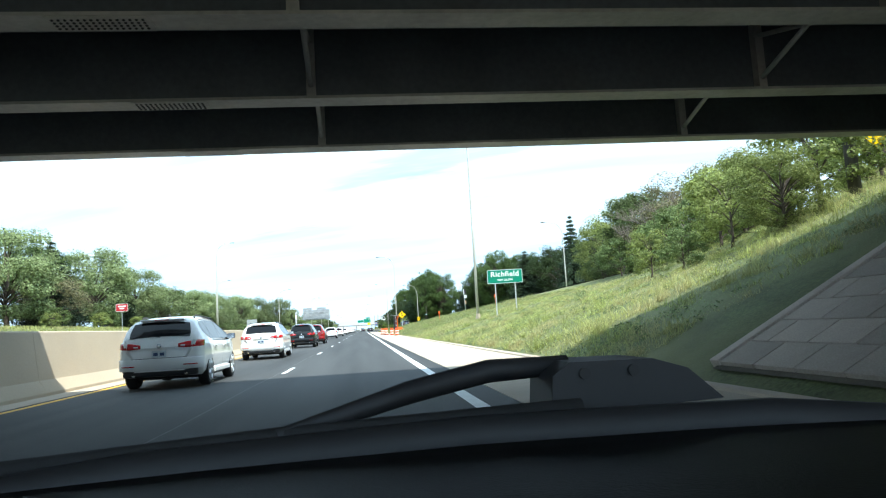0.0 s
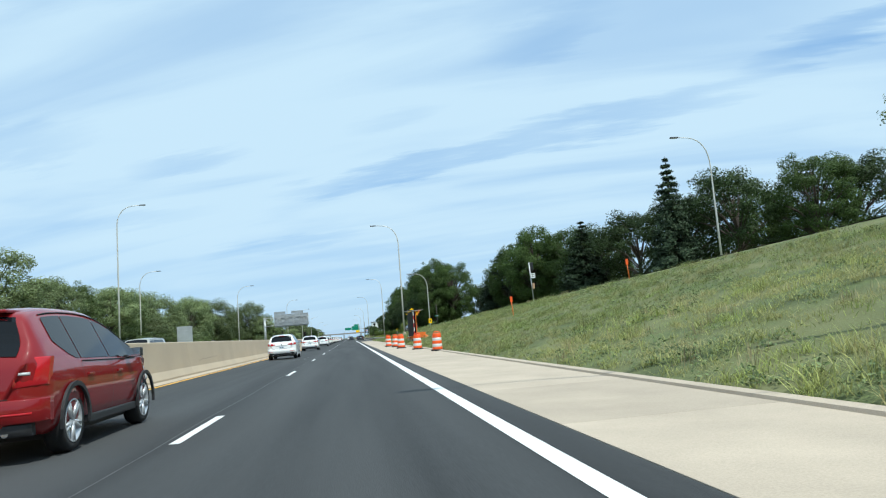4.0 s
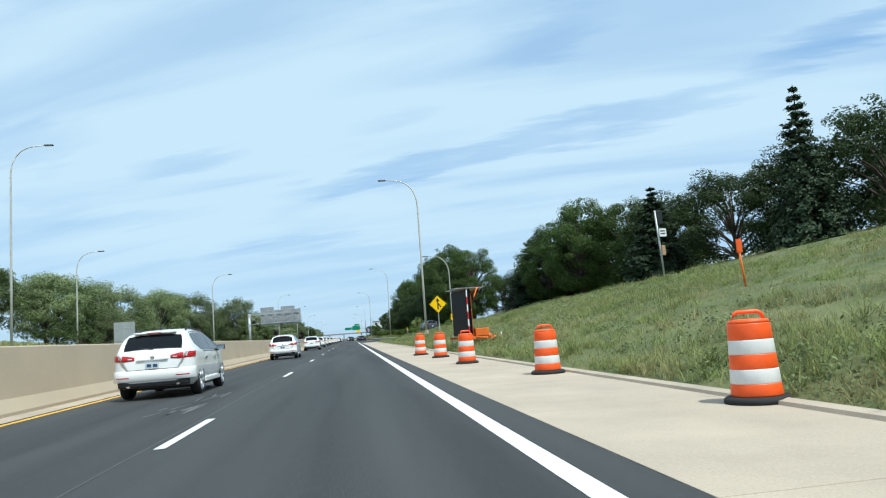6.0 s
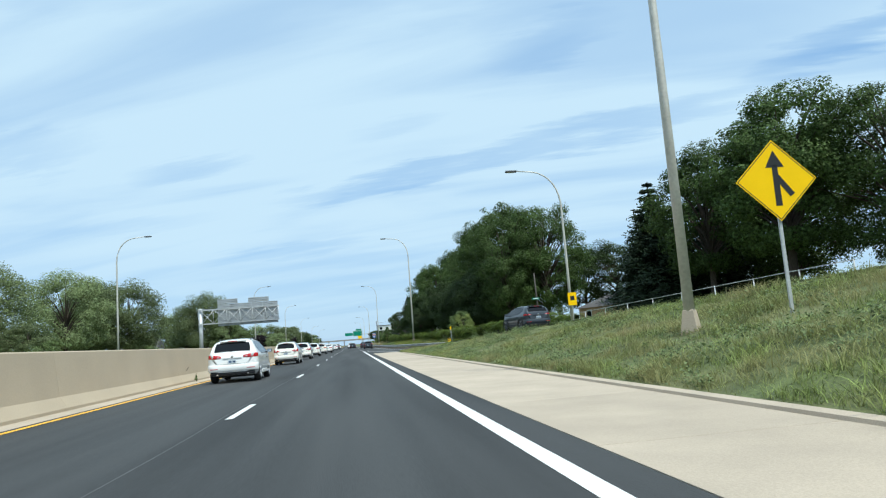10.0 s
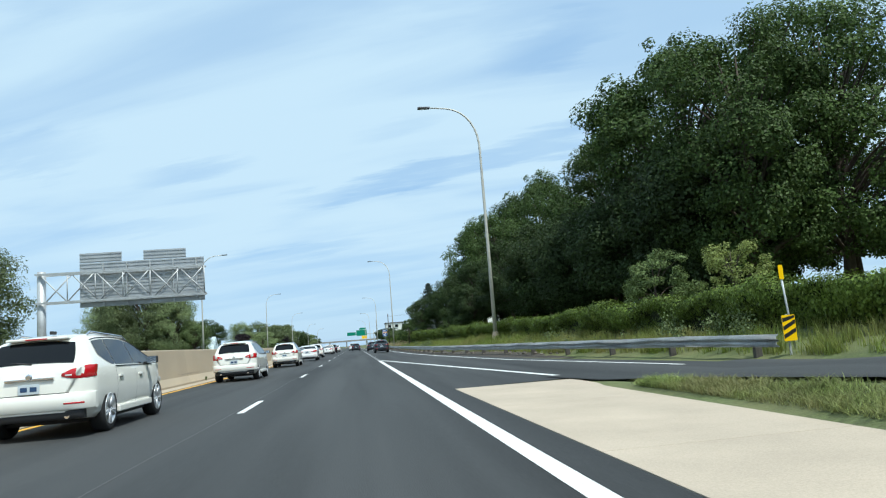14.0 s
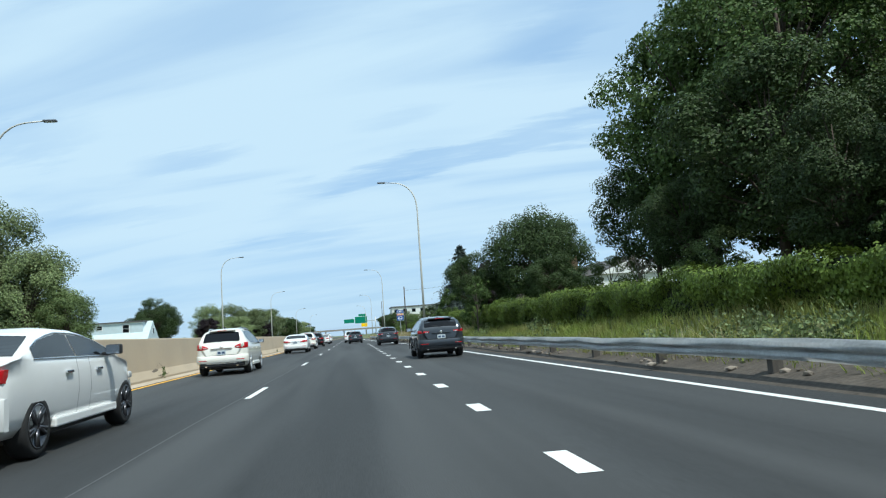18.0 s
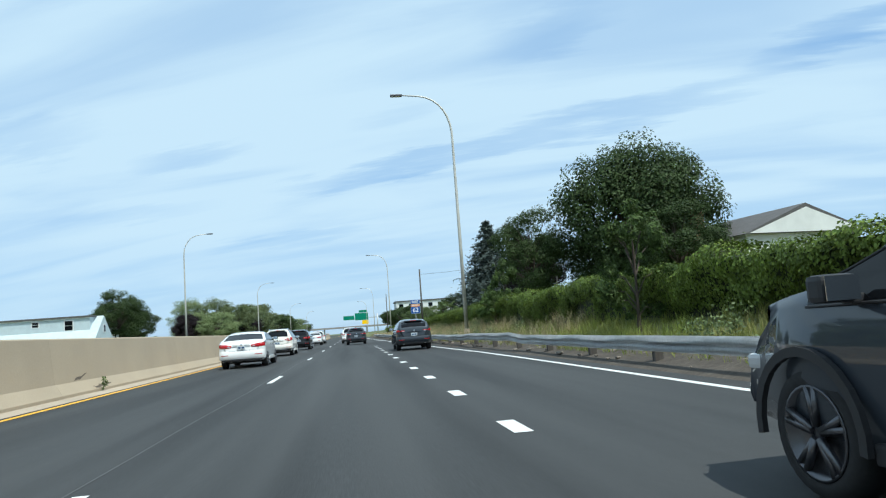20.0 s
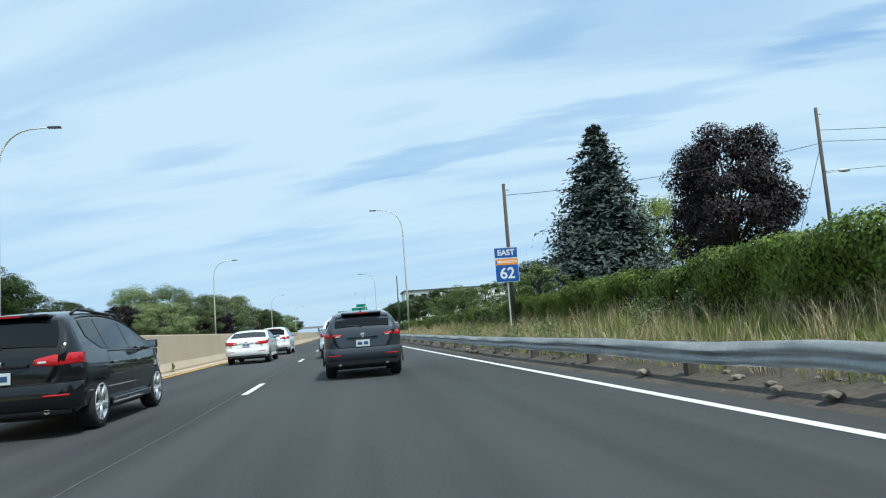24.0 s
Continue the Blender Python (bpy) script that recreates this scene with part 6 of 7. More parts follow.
        return Vector((*section(*tops[-1])[k][:1], y, section(*tops[-1])[k][1]))

    for side in (-1, 1):
        for y in (ya, yb):
            wheel_parts(own, side * (w - 0.125), y, r, 0.235, rim, side)
            if not trim_low:
                continue
            bm = bmesh.new()
            ring = []
            for k in range(15):
                a = radians(-8 + 196 * k / 14)
                ring.append([(side * (w + 0.010), y + math.cos(a) * (r + d), r + 0.01 + math.sin(a) * (r + d)) for d in (0.045, 0.10)])
            for p, q in zip(ring, ring[1:]):
                f = bm.faces.new([bm.verts.new(c) for c in (p[0], q[0], q[1], p[1])])
            bmesh.ops.remove_doubles(bm, verts=bm.verts[:], dist=0.001)
            bmesh.ops.solidify(bm, geom=bm.faces[:], thickness=0.035 * side)
            part("wheel_arch", bm, PLASTIC, own)
        # side glass in three panes between pillars
        n0, n1 = cab0 + (0.60 if not sedan else 0.10), cab1 - 0.12
        cuts = [n0, n0 + (n1 - n0) * 0.22, n0 + (n1 - n0) * 0.60, n1] if not sedan else [n0 + 0.25, n0 + 0.25 + (n1 - n0 - 0.25) * 0.46, n1]
        for c0, c1 in zip(cuts, cuts[1:]):
            bm = bmesh.new()
            grid = []
            for i in range(5):
                y = c0 + 0.014 + (c1 - c0 - 0.028) * i / 4
                lo, hi = point(y, 6), point(y, 7)
                if hi.z - lo.z < 0.05:
                    hi = lo + Vector((-0.01, 0, 0.05))
                o = Vector((0.007, 0, 0.003))
                rear = max(1 - (y - n0) / 0.5, 0.0) ** 1.5 if not sedan else 0.0
                grid.append([lo + (hi - lo) * u + o for u in (0.06 + 0.40 * rear, 0.5 + 0.2 * rear, 0.93)])
            for g0, g1 in zip(grid, grid[1:]):
                for k in range(2):
                    bm.faces.new([bm.verts.new((side * p.x, p.y, p.z)) for p in (g0[k], g1[k], g1[k + 1], g0[k + 1])])
            bmesh.ops.remove_doubles(bm, verts=bm.verts[:], dist=0.0005)
            part("side_window", bm, GLASS_DARK, own)
        for k, lift in ((6, 0.004), (7, 0.0)):
            line = [point(cuts[0] + (cuts[-1] - cuts[0]) * i / 9, k) for i in range(10)]
            if k == 6 and not sedan:
                line = line[2:]
            part("window_trim", tube(bmesh.new(), [(side * (c.x + 0.004), c.y, c.z + lift) for c in line], 0.009, 5), PLASTIC if not sedan else CHROME, own)
        part("sill_trim", boxed(min(side * (w - 0.09), side * (w + 0.006)), max(side * (w - 0.09), side * (w + 0.006)), ya + 0.45, yb - 0.45, 0.27, 0.38, 0.02), PLASTIC if trim_low else paint, own)
        for y in (cab0 + (n1 - cab0) * 0.38, cab0 + (n1 - cab0) * 0.72):
            p = point(y, 5)
            part("door_handle", boxed(min(side * p.x, side * (p.x + 0.03)), max(side * p.x, side * (p.x + 0.03)), y, y + 0.2, p.z - 0.015, p.z + 0.02, 0.006), CHROME if lamp == "wide" else paint, own)
        for y in (cuts[1] - 0.02, cuts[-2] if len(cuts) > 3 else cuts[1] + 0.4):
            bm = bmesh.new()
            line = [point(y, k) for k in (2, 3, 4, 5, 6)]
            for p, q in zip(line, line[1:]):
                bm.faces.new([bm.verts.new((side * (c.x + 0.002), c.y + d, c.z)) for c, d in ((p, -0.004), (p, 0.004), (q, 0.004), (q, -0.004))])
            part("door_gap", bm, PLASTIC, own)
        mir = boxed(-0.10, 0.10, -0.05, 0.08, -0.07, 0.07, 0.03)
        bmesh.ops.transform(mir, matrix=Matrix.Translation((side * (w + 0.10), cab1 - 0.55, belt + 0.10)), verts=mir.verts[:])
        mo = part("door_mirror", mir, PLASTIC, own)
        part("mirror_glass", boxed(side * (w + 0.10) - 0.09, side * (w + 0.10) + 0.09, cab1 - 0.616, cab1 - 0.612, belt + 0.04, belt + 0.16), CHROME, mo)
        part("mirror_arm", boxed(min(side * (w - 0.12), side * (w + 0.02)), max(side * (w - 0.12), side * (w + 0.02)), cab1 - 0.56, cab1 - 0.48, belt + 0.02, belt + 0.07, 0.01), PLASTIC, mo)
        if rails:
            p0, p1 = point(0.95, 8), point(2.7, 8)
            part("roof_rail", tube(bmesh.new(), [(side * p0.x, 0.8, p0.z - 0.01), (side * p0.x, 0.98, p0.z + 0.06), (side * p1.x, 2.55, p1.z + 0.06), (side * p1.x, 2.75, p1.z - 0.01)], 0.02, 8), CHROME if rails == "chrome" else PLASTIC, own)
        # tail lamps
        zl = 0.95 if not sedan else 0.86
        tm = TAIL_LIT if lit else TAIL_RED
        if lamp == "wide":
            xi, shape = w - 0.54, lambda u: (zl - 0.02 * math.sin(math.pi * u) - 0.01, zl + 0.07 + 0.06 * math.sin(1.9 * u))
        elif lamp == "tall":
            xi, shape = w - 0.30, lambda u: (zl - 0.13 + 0.02 * u, zl + 0.20)
        elif lamp == "slim":
            xi, shape = w - 0.44, lambda u: (zl + 0.03 - 0.04 * u, zl + 0.06 + 0.05 * u)
        else:
            xi, shape = w - 0.44, lambda u: (zl + 0.01 - 0.05 * math.sin(math.pi * u * 0.8), zl + 0.06 + 0.11 * math.sin(1.7 * u))
        xo = w * 0.975
        tl = tail_band("tail_light", side * xi, side * xo, 0, 0, 0.014, TAIL_RED, None, shape)
        tail_band("lamp_core", side * (xi + 0.05), side * (xi + 0.15), zl + 0.008, zl + 0.04, 0.017, tm if lit else LENS, tl)
        tail_band("bumper_reflector", side * (w * 0.55), side * (w * 0.86), 0.53, 0.555, 0.020 if sedan else 0.036, TAIL_RED)
        part("exhaust", tube(bmesh.new(), [(side * w * 0.6, 0.01, 0.345), (side * w * 0.6, 0.14, 0.345)], 0.04, 10), CHROME, own)

    def across(name, y0, y1, inset, lift, mat):
        bm = bmesh.new()
        grid = []
        for i in range(6):
            y = y0 + (y1 - y0) * i / 5
            p7, p10 = point(y, 8), point(y, 10)
            hw = p7.x - inset
            z7 = p7.z
            grid.append([Vector((hw * u, y, z7 + (p10.z - z7) * (1 - abs(u) ** 2))) for u in (-1, -0.6, -0.2, 0.2, 0.6, 1)])
        for g0, g1 in zip(grid, grid[1:]):
            for k in range(5):
                bm.faces.new([bm.verts.new(p + lift) for p in (g0[k], g0[k + 1], g1[k + 1], g1[k])])
        bmesh.ops.remove_doubles(bm, verts=bm.verts[:], dist=0.0005)
        return part(name, bm, mat, own)

    if sedan:
        across("rear_window", 0.70, 1.30, 0.03, Vector((0, -0.006, 0.010)), GLASS_DARK)
        across("windscreen", 2.95, 3.70, 0.03, Vector((0, 0.006, 0.010)), GLASS_DARK)
        part("boot_gap", boxed(-w * 0.55, w * 0.55, -0.004, 0.02, 0.70, 0.706), PLASTIC, own)
        part("boot_spoiler", boxed(-w * 0.7, w * 0.7, 0.12, 0.22, 1.015, 1.045, 0.01), paint, own)
    elif van:
        across("windscreen", L - 1.65, L - 1.0, 0.05, Vector((0, 0.01, 0.01)), GLASS_DARK)
        part("rear_window", boxed(-w * 0.7, w * 0.7, -0.02, 0.1, 1.2, H - 0.25, 0.02), GLASS_DARK, own)
    else:
        across("rear_window", 0.090, 0.345, 0.05, Vector((0, -0.012, 0.006)), GLASS_DARK)
        across("windscreen", 3.02, 3.60, 0.04, Vector((0, 0.008, 0.010)), GLASS_DARK)
        part("spoiler", boxed(-w * 0.52, w * 0.52, 0.25, 0.66, H - 0.105, H - 0.062, 0.02), paint, own)
        part("high_brake_light", boxed(-0.16, 0.16, 0.242, 0.25, H - 0.094, H - 0.074), TAIL_LIT if lit else TAIL_RED, own)
        part("rear_wiper", tube(bmesh.new(), [(0, 0.075, 1.185), (-0.22, 0.095, 1.215), (-0.42, 0.12, 1.215)], 0.012, 6), PLASTIC, own)
        part("tailgate_gap", boxed(-w * 0.64, w * 0.64, -0.006, 0.02, 0.705, 0.714), PLASTIC, own)
    tail_band("rear_valance", -w * 0.86, w * 0.86, 0.30, 0.44 if low_bumper else 0.37, 0.0, PLASTIC)
    tail_band("rear_bumper", -w * 0.985, w * 0.985, 0.442 if low_bumper else 0.372, 0.70, 0.014 if sedan else 0.030, paint)
    part("trim_strip", boxed(-0.36, 0.36, -0.022, 0.02, 0.925, 0.965, 0.008), CHROME if lamp == "mid" else paint, own)
    zp = 0.80 if not sedan else 0.83
    pl = part("number_plate", boxed(-0.155, 0.155, -0.034, -0.012, zp - 0.075, zp + 0.075, 0.004), plate_mat, own)
    part("plate_bar", boxed(-0.12, -0.02, -0.038, -0.0345, zp - 0.035, zp + 0.035), PLATE_BAR, pl)
    part("plate_bar", boxed(0.02, 0.12, -0.038, -0.0345, zp - 0.035, zp + 0.035), PLATE_BAR, pl)
    bm = bmesh.new()
    lathe(bm, [(0.03, 0), (0.05, 0.002), (0.05, 0.01), (0.03, 0.012)], 20)
    bmesh.ops.transform(bm, matrix=pose(0, -0.012, 0.985 if not sedan else 0.93, 90, 0, 0), verts=bm.verts[:])
    part("badge", bm, CHROME, own)
    part("underbody", boxed(-w * 0.8, w * 0.8, 0.75, L - 0.6, 0.19, 0.28), PLASTIC, own)
    part("headlight", boxed(-w * 0.84, -w * 0.5, L - 0.22, L - 0.06, 0.66, 0.76, 0.03), LENS, own)
    part("headlight", boxed(w * 0.5, w * 0.84, L - 0.22, L - 0.06, 0.66, 0.76, 0.03), LENS, own)
    part("grille", boxed(-w * 0.45, w * 0.45, L - 0.06, L - 0.005, 0.45, 0.68, 0.02), PLASTIC, own)
    if not sedan and not van:
        part("antenna_fin", boxed(-0.025, 0.025, 0.8, 0.98, H + 0.005, H + 0.06, 0.012), PLASTIC, own)
    return own


SUV_W = dict(length=4.63, width=1.90, height=1.66, lamp="wide", rails="black", trim_low=False, low_bumper=True)
PEARL = dict(length=4.65, width=1.80, height=1.66, lamp="mid", rails="chrome", trim_low=False, low_bumper=True)
SALOON = dict(length=4.9, width=1.86, height=1.45, sedan=True, lamp="wide", rim=ALLOY_DARK, trim_low=False, low_bumper=False)
DARK_X = dict(length=4.4, width=1.80, height=1.58, lamp="slim", rim=ALLOY_DARK)
for x, y, paint, kw, label in (
        (-4.55, 17.6, "white", SUV_W, "white sport utility car with roof rails beside the barrier"),
        (-4.5, 33.4, "white", SUV_W, "white sport utility car ahead of a black one"),
        (-4.4, 53.5, "black", dict(length=4.7, width=1.92, height=1.75, lamp="wide"), "black sport utility car in the lane beside the barrier"),
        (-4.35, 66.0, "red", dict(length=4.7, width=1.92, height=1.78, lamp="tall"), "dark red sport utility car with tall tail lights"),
        (-4.65, 106.2, "white", SUV_W, "white sport utility car with slim red tail lights"),
        (-4.6, 138.0, "white", SUV_W, "white sport utility car with black roof rails"),
        (-4.6, 173.5, "white", SUV_W, "white sport utility car with red tail lights"),
        (-4.9, 199.0, "pearl", PEARL, "pearl white sport utility car with bright alloy wheels"),
        (-5.0, 217.0, "pearl", PEARL, "pearl white sport utility car with a dark rear window"),
        (-4.95, 235.4, "pearl", PEARL, "pearl white rounded sport utility car with roof rails"),
        (-4.8, 255.0, "pearl", PEARL, "pearl white sport utility car beside the tan barrier"),
        (-4.45, 273.0, "white", SALOON, "white saloon car with dark alloy wheels beside the barrier"),
        (-4.7, 291.5, "pearl", PEARL, "pearl white sport utility car beside the concrete barrier"),
        (-4.55, 321.8, "white", SALOON, "white saloon car with slim red tail lights"),
        (-4.65, 336.5, "pearl", PEARL, "pearl white sport utility car behind a black one"),
        (-4.52, 351.5, "black", dict(length=4.72, width=1.90, height=1.68, lamp="wide", rails="black", trim_low=False, low_bumper=False), "glossy black sport utility car with alloy wheels"),
        (-4.55, 373.5, "white", SALOON, "white saloon car ahead of a black one"),
        (-4.6, 385.0, "white", SUV_W, "white sport utility car ahead of a saloon"),
        (0.24, 358.1, "grey", DARK_X, "dark grey crossover car with red tail lights"),
        (-0.38, 372.5, "white", dict(length=4.78, width=1.93, height=1.74, lamp="mid"), "white sport utility car with a black lower bumper"),
        (0.0, 396.0, "silver", dict(length=4.6, width=1.80, height=1.70, lamp="tall", rails="black"), "champagne sport utility car with black roof rails"),
        (3.3, 292.5, "grey", DARK_X, "dark grey crossover car in the joining lane"),
        (3.05, 328.4, "grey", DARK_X, "dark grey crossover car moving over from the joining lane")):
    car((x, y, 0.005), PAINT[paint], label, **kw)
car((11.77, 189.0, ground_z(11.77, 189.0) + 0.035), PAINT["grey"], "dark grey crossover car on the slip road", 4.4, 1.80, 1.60, lamp="slim", rim=ALLOY_DARK, rz=8.3)
car((-11.6, 26.0, 0.0), PAINT["white"], "white van on the far carriageway", 5.2, 1.98, 1.62, van=True, rz=0)
car((-12.2, 104.0, 0.0), PAINT["silver"], "pale van beyond the barrier", 5.3, 2.0, 2.02, van=True, rz=180)


# ---- houses, poles and fences beyond the road ----
def house(loc, w, d, h, roof_h, wall_mat, label, rz=0.0, chimney=False, roof_mat=ROOF, dormers=()):
    own = thing("house", label, "house", loc=loc, rz=rz)
    part("wall", boxed(-w / 2, w / 2, -d / 2, d / 2, -1, h), wall_mat, own)
    o = 0.35
    bm = bmesh.new()
    prism(bm, [(-w / 2 - o, h - 0.12), (w / 2 + o, h - 0.12), (0, h + roof_h)], -d / 2 - o, d / 2 + o)
    part("roof", bm, roof_mat, own)
    for y in dormers:
        dm = part("dormer", boxed(w * 0.20, w * 0.40, y - 0.75, y + 0.75, h + roof_h * 0.1, h + roof_h * 0.56), wall_mat, own)
        part("pane", boxed(w * 0.40 + 0.002, w * 0.40 + 0.03, y - 0.5, y + 0.5, h + roof_h * 0.16, h + roof_h * 0.5), GLASS_DARK, dm)
    part("gable", prism(bmesh.new(), [(-w / 2, h - 0.1), (w / 2, h - 0.1), (0, h + roof_h - 0.25)], -d / 2 - o - 0.01, -d / 2 - o + 0.1), wall_mat, own)
    for x in (-w * 0.25, w * 0.25):
        win = part("window", boxed(x - 0.5, x + 0.5, -d / 2 - 0.03, -d / 2 + 0.02, h * 0.45, h * 0.85), SIGN_WHITE, own)
        part("pane", boxed(x - 0.43, x + 0.43, -d / 2 - 0.036, -d / 2 - 0.031, h * 0.48, h * 0.82), GLASS_DARK, win)
    for y in (-d * 0.25, d * 0.25):
        for s in (-1, 1):
            xx = s * w / 2
            win = part("window", boxed(min(xx, xx + s * 0.03), max(xx, xx + s * 0.03), y - 0.5, y + 0.5, h * 0.45, h * 0.85), SIGN_WHITE, own)
            part("pane", boxed(min(xx + s * 0.031, xx + s * 0.036), max(xx + s * 0.031, xx + s * 0.036), y - 0.43, y + 0.43, h * 0.48, h * 0.82), GLASS_DARK, win)
    if chimney:
        part("chimney", boxed(-w * 0.5 - 0.3, -w * 0.5 + 0.4, -0.4, 0.4, h - 1.0, h + roof_h + 0.5), BRICK_TAN, own)
    return own


def apartment_block(loc, w, d, floors, label):
    own = thing("apartment_building", label, "building", loc=loc)
    h = 2.9 * floors
    part("wall", boxed(-w / 2, w / 2, -d / 2, d / 2, -1.5, h), SIDING_WHITE, own)
    part("roof", boxed(-w / 2 - 0.3, w / 2 + 0.3, -d / 2 - 0.3, d / 2 + 0.3, h + 0.002, h + 0.35), ROOF, own)
    n = int(w / 3.0)
    for f in range(floors):
        for k in range(n):
            x = -w / 2 + (k + 0.5) * w / n
            win = part("window", boxed(x - 0.75, x + 0.75, -d / 2 - 0.04, -d / 2 + 0.02, 2.9 * f + 0.9, 2.9 * f + 2.3), SIDING_BLUE, own)
            part("pane", boxed(x - 0.66, x + 0.66, -d / 2 - 0.05, -d / 2 - 0.041, 2.9 * f + 1.0, 2.9 * f + 2.2), GLASS_DARK, win)
    return own


apartment_block((31.0, 520.0, 1.0), 34, 12, 3, "pale three-storey apartment building far behind the trees")
blue = house((-47.7, 406.5, 1.4), 7.6, 19, 1.6, 3.6, SIDING_BLUE, "pale blue house with a wide dormer under a shallow roof", rz=-90, roof_mat=SIDING_BLUE)
part("dormer", boxed(-0.2, 2.35, -9.0, 8.6, 1.4, 5.02), SIDING_BLUE, blue)
part("dormer_roof", boxed(-0.3, 2.62, -9.2, 8.85, 5.024, 5.26, 0.02), ROOF, blue)
part("eave_trim", boxed(2.36, 2.40, -9.0, 8.6, 4.86, 5.018), SIGN_WHITE, blue)
for y, w, z0, z1 in ((-5.4, 0.55, 3.1, 4.5), (0.9, 0.45, 3.95, 4.65), (5.6, 0.55, 3.2, 4.6)):
    win = part("window", boxed(2.356, 2.40, y - w - 0.12, y + w + 0.12, z0 - 0.12, z1 + 0.12), SIGN_WHITE, blue)
    part("pane", boxed(2.402, 2.42, y - w, y + w, z0, (z0 + z1) / 2 - 0.03), GLASS_DARK, win)
    part("pane", boxed(2.402, 2.42, y - w, y + w, (z0 + z1) / 2 + 0.03, z1), GLASS_DARK, win)
win = part("window", boxed(-0.5, 0.5, 9.856, 9.90, 2.6, 3.9), SIGN_WHITE, blue)
part("pane", boxed(-0.38, 0.38, 9.902, 9.92, 2.72, 3.78), GLASS_DARK, win)
house((-62.0, 363.0, 1.4), 8, 12, 3.2, 2.6, SIDING_WHITE, "white house with a grey gable roof beyond the barrier", rz=-90)
house((-52.0, 440.0, 1.4), 9, 8, 4.6, 2.0, SIDING_WHITE, "white house beyond the barrier")
house((36.0, 232.0, 1.0), 11, 8, 2.6, 1.6, BRICK_TAN, "tan brick house with a grey roof behind the ivy", rz=20)
house((27.5, 337.0, 1.0), 9, 9, 4.4, 1.7, SIDING_WHITE, "white house with a dark roof among the trees", rz=10, chimney=True)
house((38.0, 372.0, 1.0), 9, 8, 4.4, 1.8, SIDING_WHITE, "white house with a grey roof behind the ivy", rz=0)

for x, y, h in ((8.4, 377.3, 7.6), (24.7, 374.4, 10.9 - ground_z(24.7, 374.4)), (8.0, 455.0, 9.0)):
    up = thing("utility_pole", "weathered wooden utility pole with wires", "utility pole", "wooden poles", loc=(x, y, ground_z(x, y)))
    part("pole", tube(bmesh.new(), [(0, 0, -0.3), (0.02, 0, h)], [0.12, 0.085], 10), WOOD_POLE, up)
    part("insulator", tube(bmesh.new(), [(0.0, 0, h - 0.3), (0.28, 0, h - 0.35)], 0.03, 6), GALV, up)
    if x > 20:
        part("lamp_arm", tube(bmesh.new(), [(0.05, -0.08, h - 3.5), (0.75, -0.2, h - 3.4)], 0.03, 6), GALV, up)
        bm = bmesh.new()
        bmesh.ops.create_uvsphere(bm, u_segments=12, v_segments=8, radius=1.0)
        bmesh.ops.scale(bm, vec=(0.36, 0.14, 0.1), verts=bm.verts)
        bmesh.ops.translate(bm, vec=(1.0, -0.22, h - 3.42), verts=bm.verts)
        part("lamp_head", bm, GALV, up, "small grey lamp head")
up = thing("utility_pole", "thick dark wooden pole with a yellow plate", "utility pole", "wooden poles", loc=(15.7, 21.0, ground_z(15.7, 21.0)))
part("pole", tube(bmesh.new(), [(0, 0, -0.4), (-0.05, 0, 6.0)], [0.2, 0.17], 12), WOOD_POLE, up)
part("plate_arm", boxed(0.0, 0.9, -0.03, 0.03, 1.9, 1.96), GALV, up)
yp = part("plate", prism(bmesh.new(), [(0.9, 1.35), (1.5, 1.95), (0.9, 2.55), (0.3, 1.95)], -0.05, -0.035), SIGN_YELLOW, up)
part("plate_mark", prism(bmesh.new(), rounded(0.22, 0.3, 0.03, 0.9, 2.0), -0.056, -0.0505), SIGN_RED, yp)
wires = thing("overhead_wires", "thin sagging overhead wires between poles", "wires")


def wire(a, b, sag, name="wire"):
    a, b = Vector(a), Vector(b)
    pts = []
    for k in range(11):
        u = k / 10
        p = a.lerp(b, u)
        p.z -= sag * 4 * u * (1 - u)
        pts.append(p)
    part(name, tube(bmesh.new(), pts, 0.014, 4), CABLE, wires)


wire((8.5, 377.3, 7.6), (24.7, 374.4, 9.0), 0.35)
wire((24.75, 374.4, 9.7), (52, 366, 9.0), 0.4)
wire((24.75, 374.4, 9.1), (52, 366, 8.2), 0.4)
wire((24.75, 374.4, 7.5), (52, 366, 7.6), 0.1)
wire((24.7, 374.4, 8.8), (23.2, 376.5, 1.5), 0.0, "guy_wire")
ss = thing("street_sign", "green street name plate on a wooden post behind the ivy", "road sign", loc=(20.15, 219.6, ground_z(20.15, 219.6)))
part("post", tube(bmesh.new(), [(0, 0, -0.2), (-0.12, 0, 6.2)], [0.09, 0.07], 8), WOOD_POLE, ss)
sp = part("plate", prism(bmesh.new(), rounded(0.8, 0.2, 0.02, -0.2, 3.45), -0.13, -0.12), SIGN_GREEN, ss)
part("bar", prism(bmesh.new(), rounded(0.55, 0.07, 0.01, -0.2, 3.45), -0.135, -0.131), SIGN_WHITE, sp)
fence = thing("chain_fence", "low chain-link fence along the slip road", "fence")
for k in range(16):
    y = 172 + 3.0 * k
    x = lerp_table(RAMP, y) + 6.5
    part("post", tube(bmesh.new(), [(x, y, ground_z(x, y) - 0.2), (x, y, ground_z(x, y) + 1.15)], 0.03, 6), GALV, fence)
    if k < 15:
        y2 = y + 3.0
        x2 = lerp_table(RAMP, y2) + 6.5
        for h in (1.12, 0.6, 0.1):
            part("rail", tube(bmesh.new(), [(x, y, ground_z(x, y) + h), (x2, y2, ground_z(x2, y2) + h)], 0.018 if h > 1 else 0.008, 5), GALV, fence)


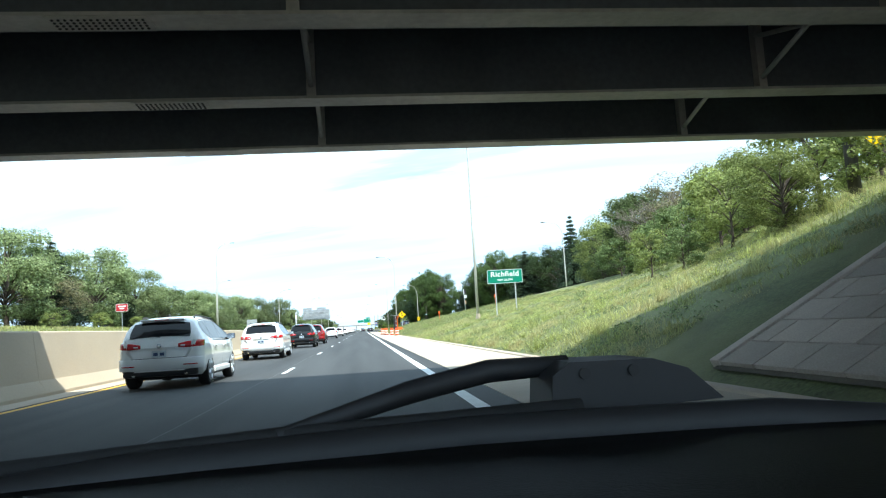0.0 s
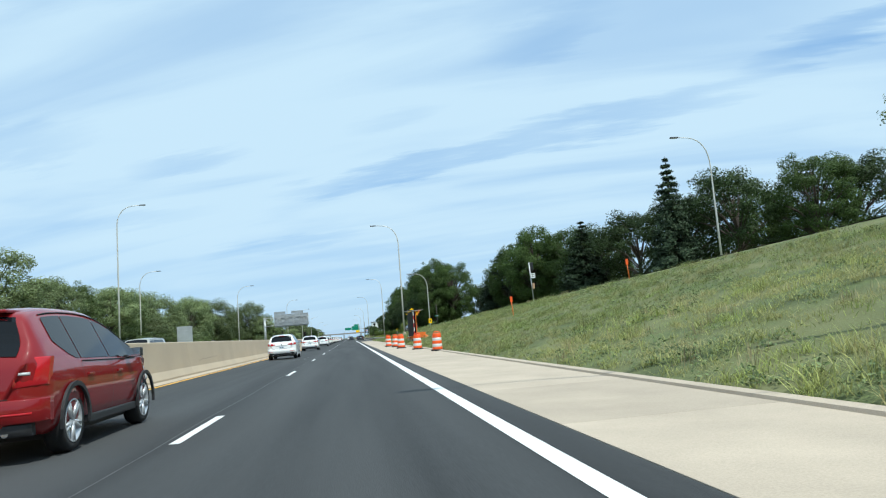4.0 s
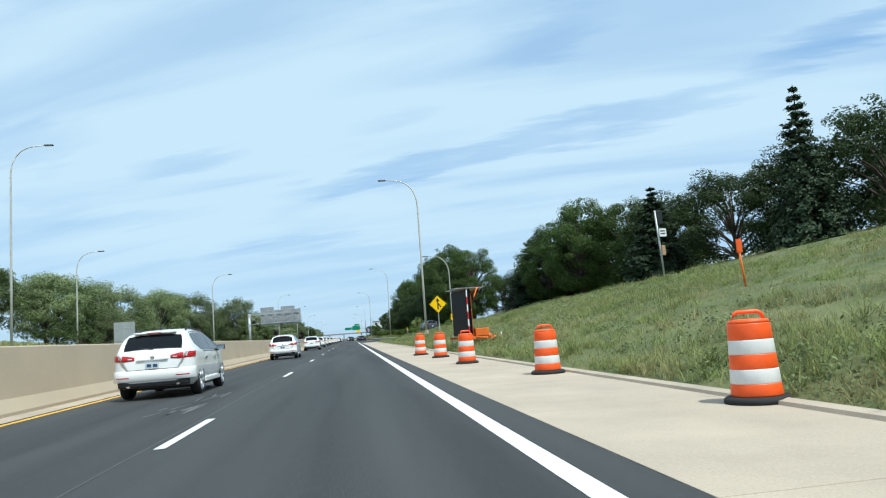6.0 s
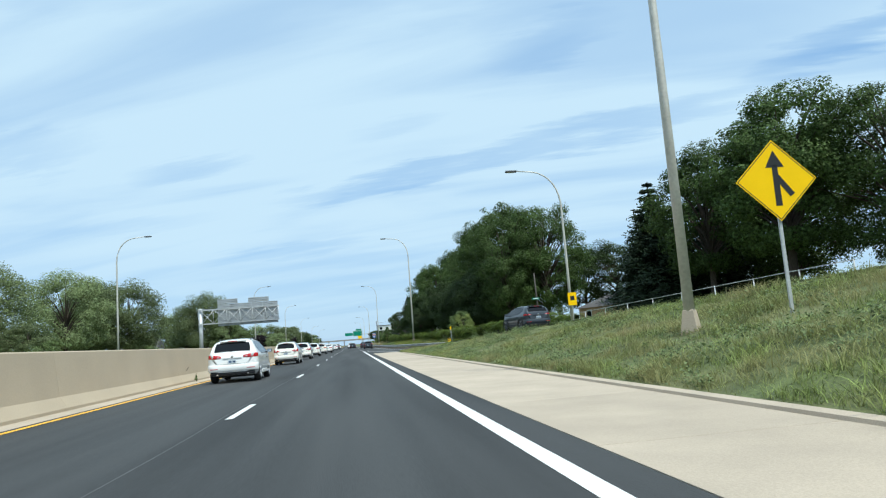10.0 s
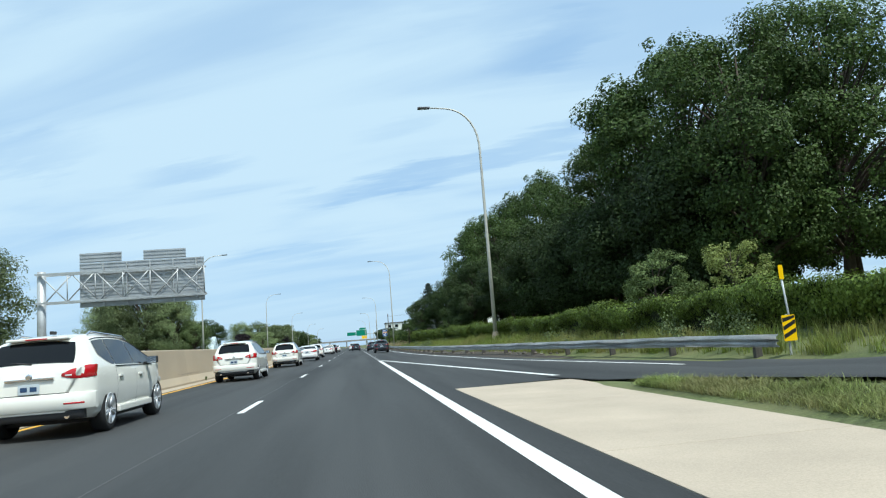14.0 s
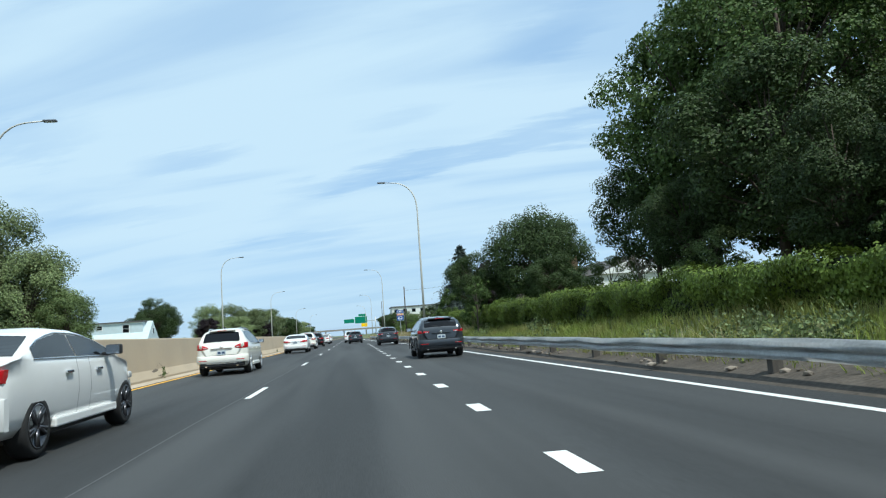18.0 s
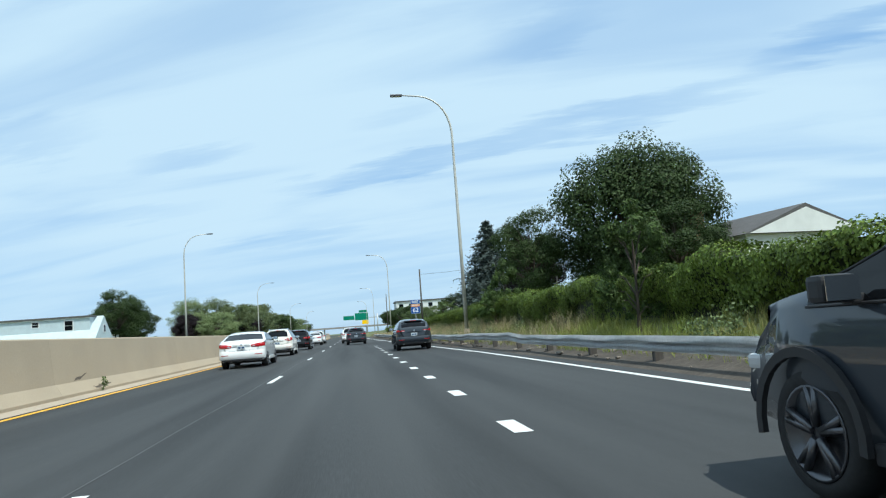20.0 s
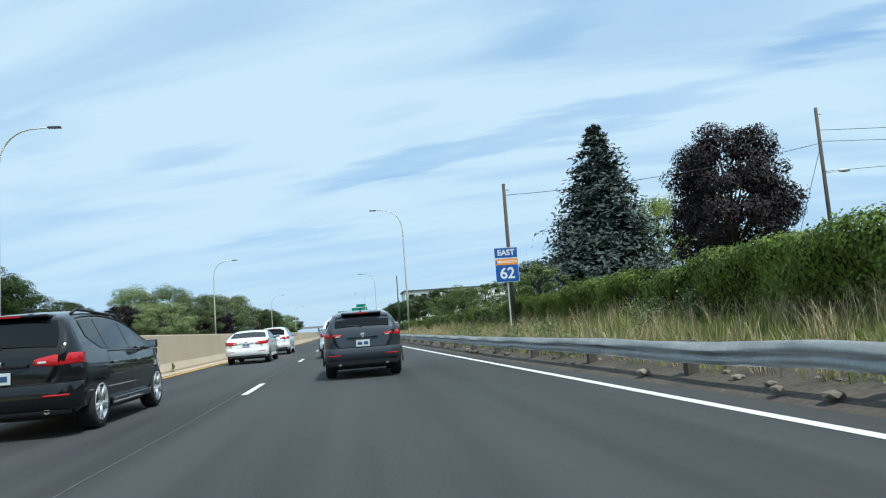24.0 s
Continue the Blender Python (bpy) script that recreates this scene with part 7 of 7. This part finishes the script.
# ---- the car in which the ride begins, standing under the bridge ----
DASH = material("dashboard_plastic", (0.008, 0.0085, 0.0095), 0.55, grain=0.15, grain_scale=120, stain=0.08, stain_scale=4, bump=0.15, bump_scale=250)
own_car = thing("car", "dark grey car with a black dashboard and wiper", "car", loc=(0.2, 0.0, 0.0))
bm = bmesh.new()
loft(bm, [[(x, y, z + 0.012 * math.cos(x * 2.2)) for x in (-0.75, -0.55, -0.3, 0.0, 0.3, 0.55, 0.75)] for y, z in ((0.98, 0.62), (1.00, 0.86), (1.06, 0.935), (1.20, 0.955), (1.38, 0.955), (1.50, 0.945), (1.58, 0.94), (1.66, 0.935), (1.75, 0.93))])
bmesh.ops.solidify(bm, geom=bm.faces[:], thickness=0.02)
part("dashboard", bm, DASH, own_car)
bm = bmesh.new()
for k in range(16):
    box(bm, 0.22 + 0.022 * k, 0.232 + 0.022 * k, 1.12, 1.30, 0.966, 0.972)
part("speaker_grille", bm, PLASTIC, own_car)
part("cowl", tube(bmesh.new(), [(-0.78, 1.70, 0.90), (-0.4, 1.74, 0.935), (0.0, 1.76, 0.945), (0.4, 1.75, 0.94), (0.78, 1.70, 0.90)], 0.03, 10), PLASTIC, own_car)
part("wiper_arm", tube(bmesh.new(), [(-0.24, 1.76, 0.965), (-0.07, 1.85, 1.0), (0.05, 1.90, 1.018), (0.17, 1.90, 1.02)], [0.010, 0.016, 0.017, 0.014], 8), PLASTIC, own_car)
part("wiper_blade", tube(bmesh.new(), [(-0.72, 1.74, 0.945), (-0.24, 1.765, 0.965), (0.15, 1.78, 0.972)], 0.012, 8), RUBBER, own_car)
cov = part("wiper_cover", prism(bmesh.new(), [(0.12, 0.955), (0.37, 0.965), (0.32, 1.01), (0.27, 1.026), (0.15, 1.028), (0.125, 1.01)], 1.82, 1.95), PLASTIC, own_car)
for x in (0.17, 0.24):
    part("bolt_hole", tube(bmesh.new(), [(x, 1.815, 1.012), (x, 1.83, 1.012)], 0.008, 10), SIGN_BLACK, cov)
bm = bmesh.new()
loft(bm, [[(x, y, z - 0.05 * (abs(x) / 0.8) ** 3) for x in (-0.82, -0.6, -0.3, 0.0, 0.3, 0.6, 0.82)] for y, z in ((1.72, 0.90), (2.1, 0.90), (2.6, 0.86), (2.95, 0.78), (3.02, 0.62), (3.03, 0.35))])
bmesh.ops.solidify(bm, geom=bm.faces[:], thickness=0.02)
part("bonnet", bm, PAINT["grey"], own_car)
part("floor_pan", boxed(-0.8, 0.8, 0.3, 2.95, 0.22, 0.32, 0.03), PLASTIC, own_car)
for sx in (-1, 1):
    part("wing", boxed(min(sx * 0.80, sx * 0.86), max(sx * 0.80, sx * 0.86), 0.9, 2.95, 0.3, 0.80, 0.02), PAINT["grey"], own_car)
    wheel_parts(own_car, sx * 0.80, 2.25, 0.33, 0.22, ALLOY, sx)
    wheel_parts(own_car, sx * 0.80, -0.3, 0.33, 0.22, ALLOY, sx)
part("frame_rail", boxed(-0.6, 0.6, -0.4, 0.4, 0.28, 0.36), PLASTIC, own_car)
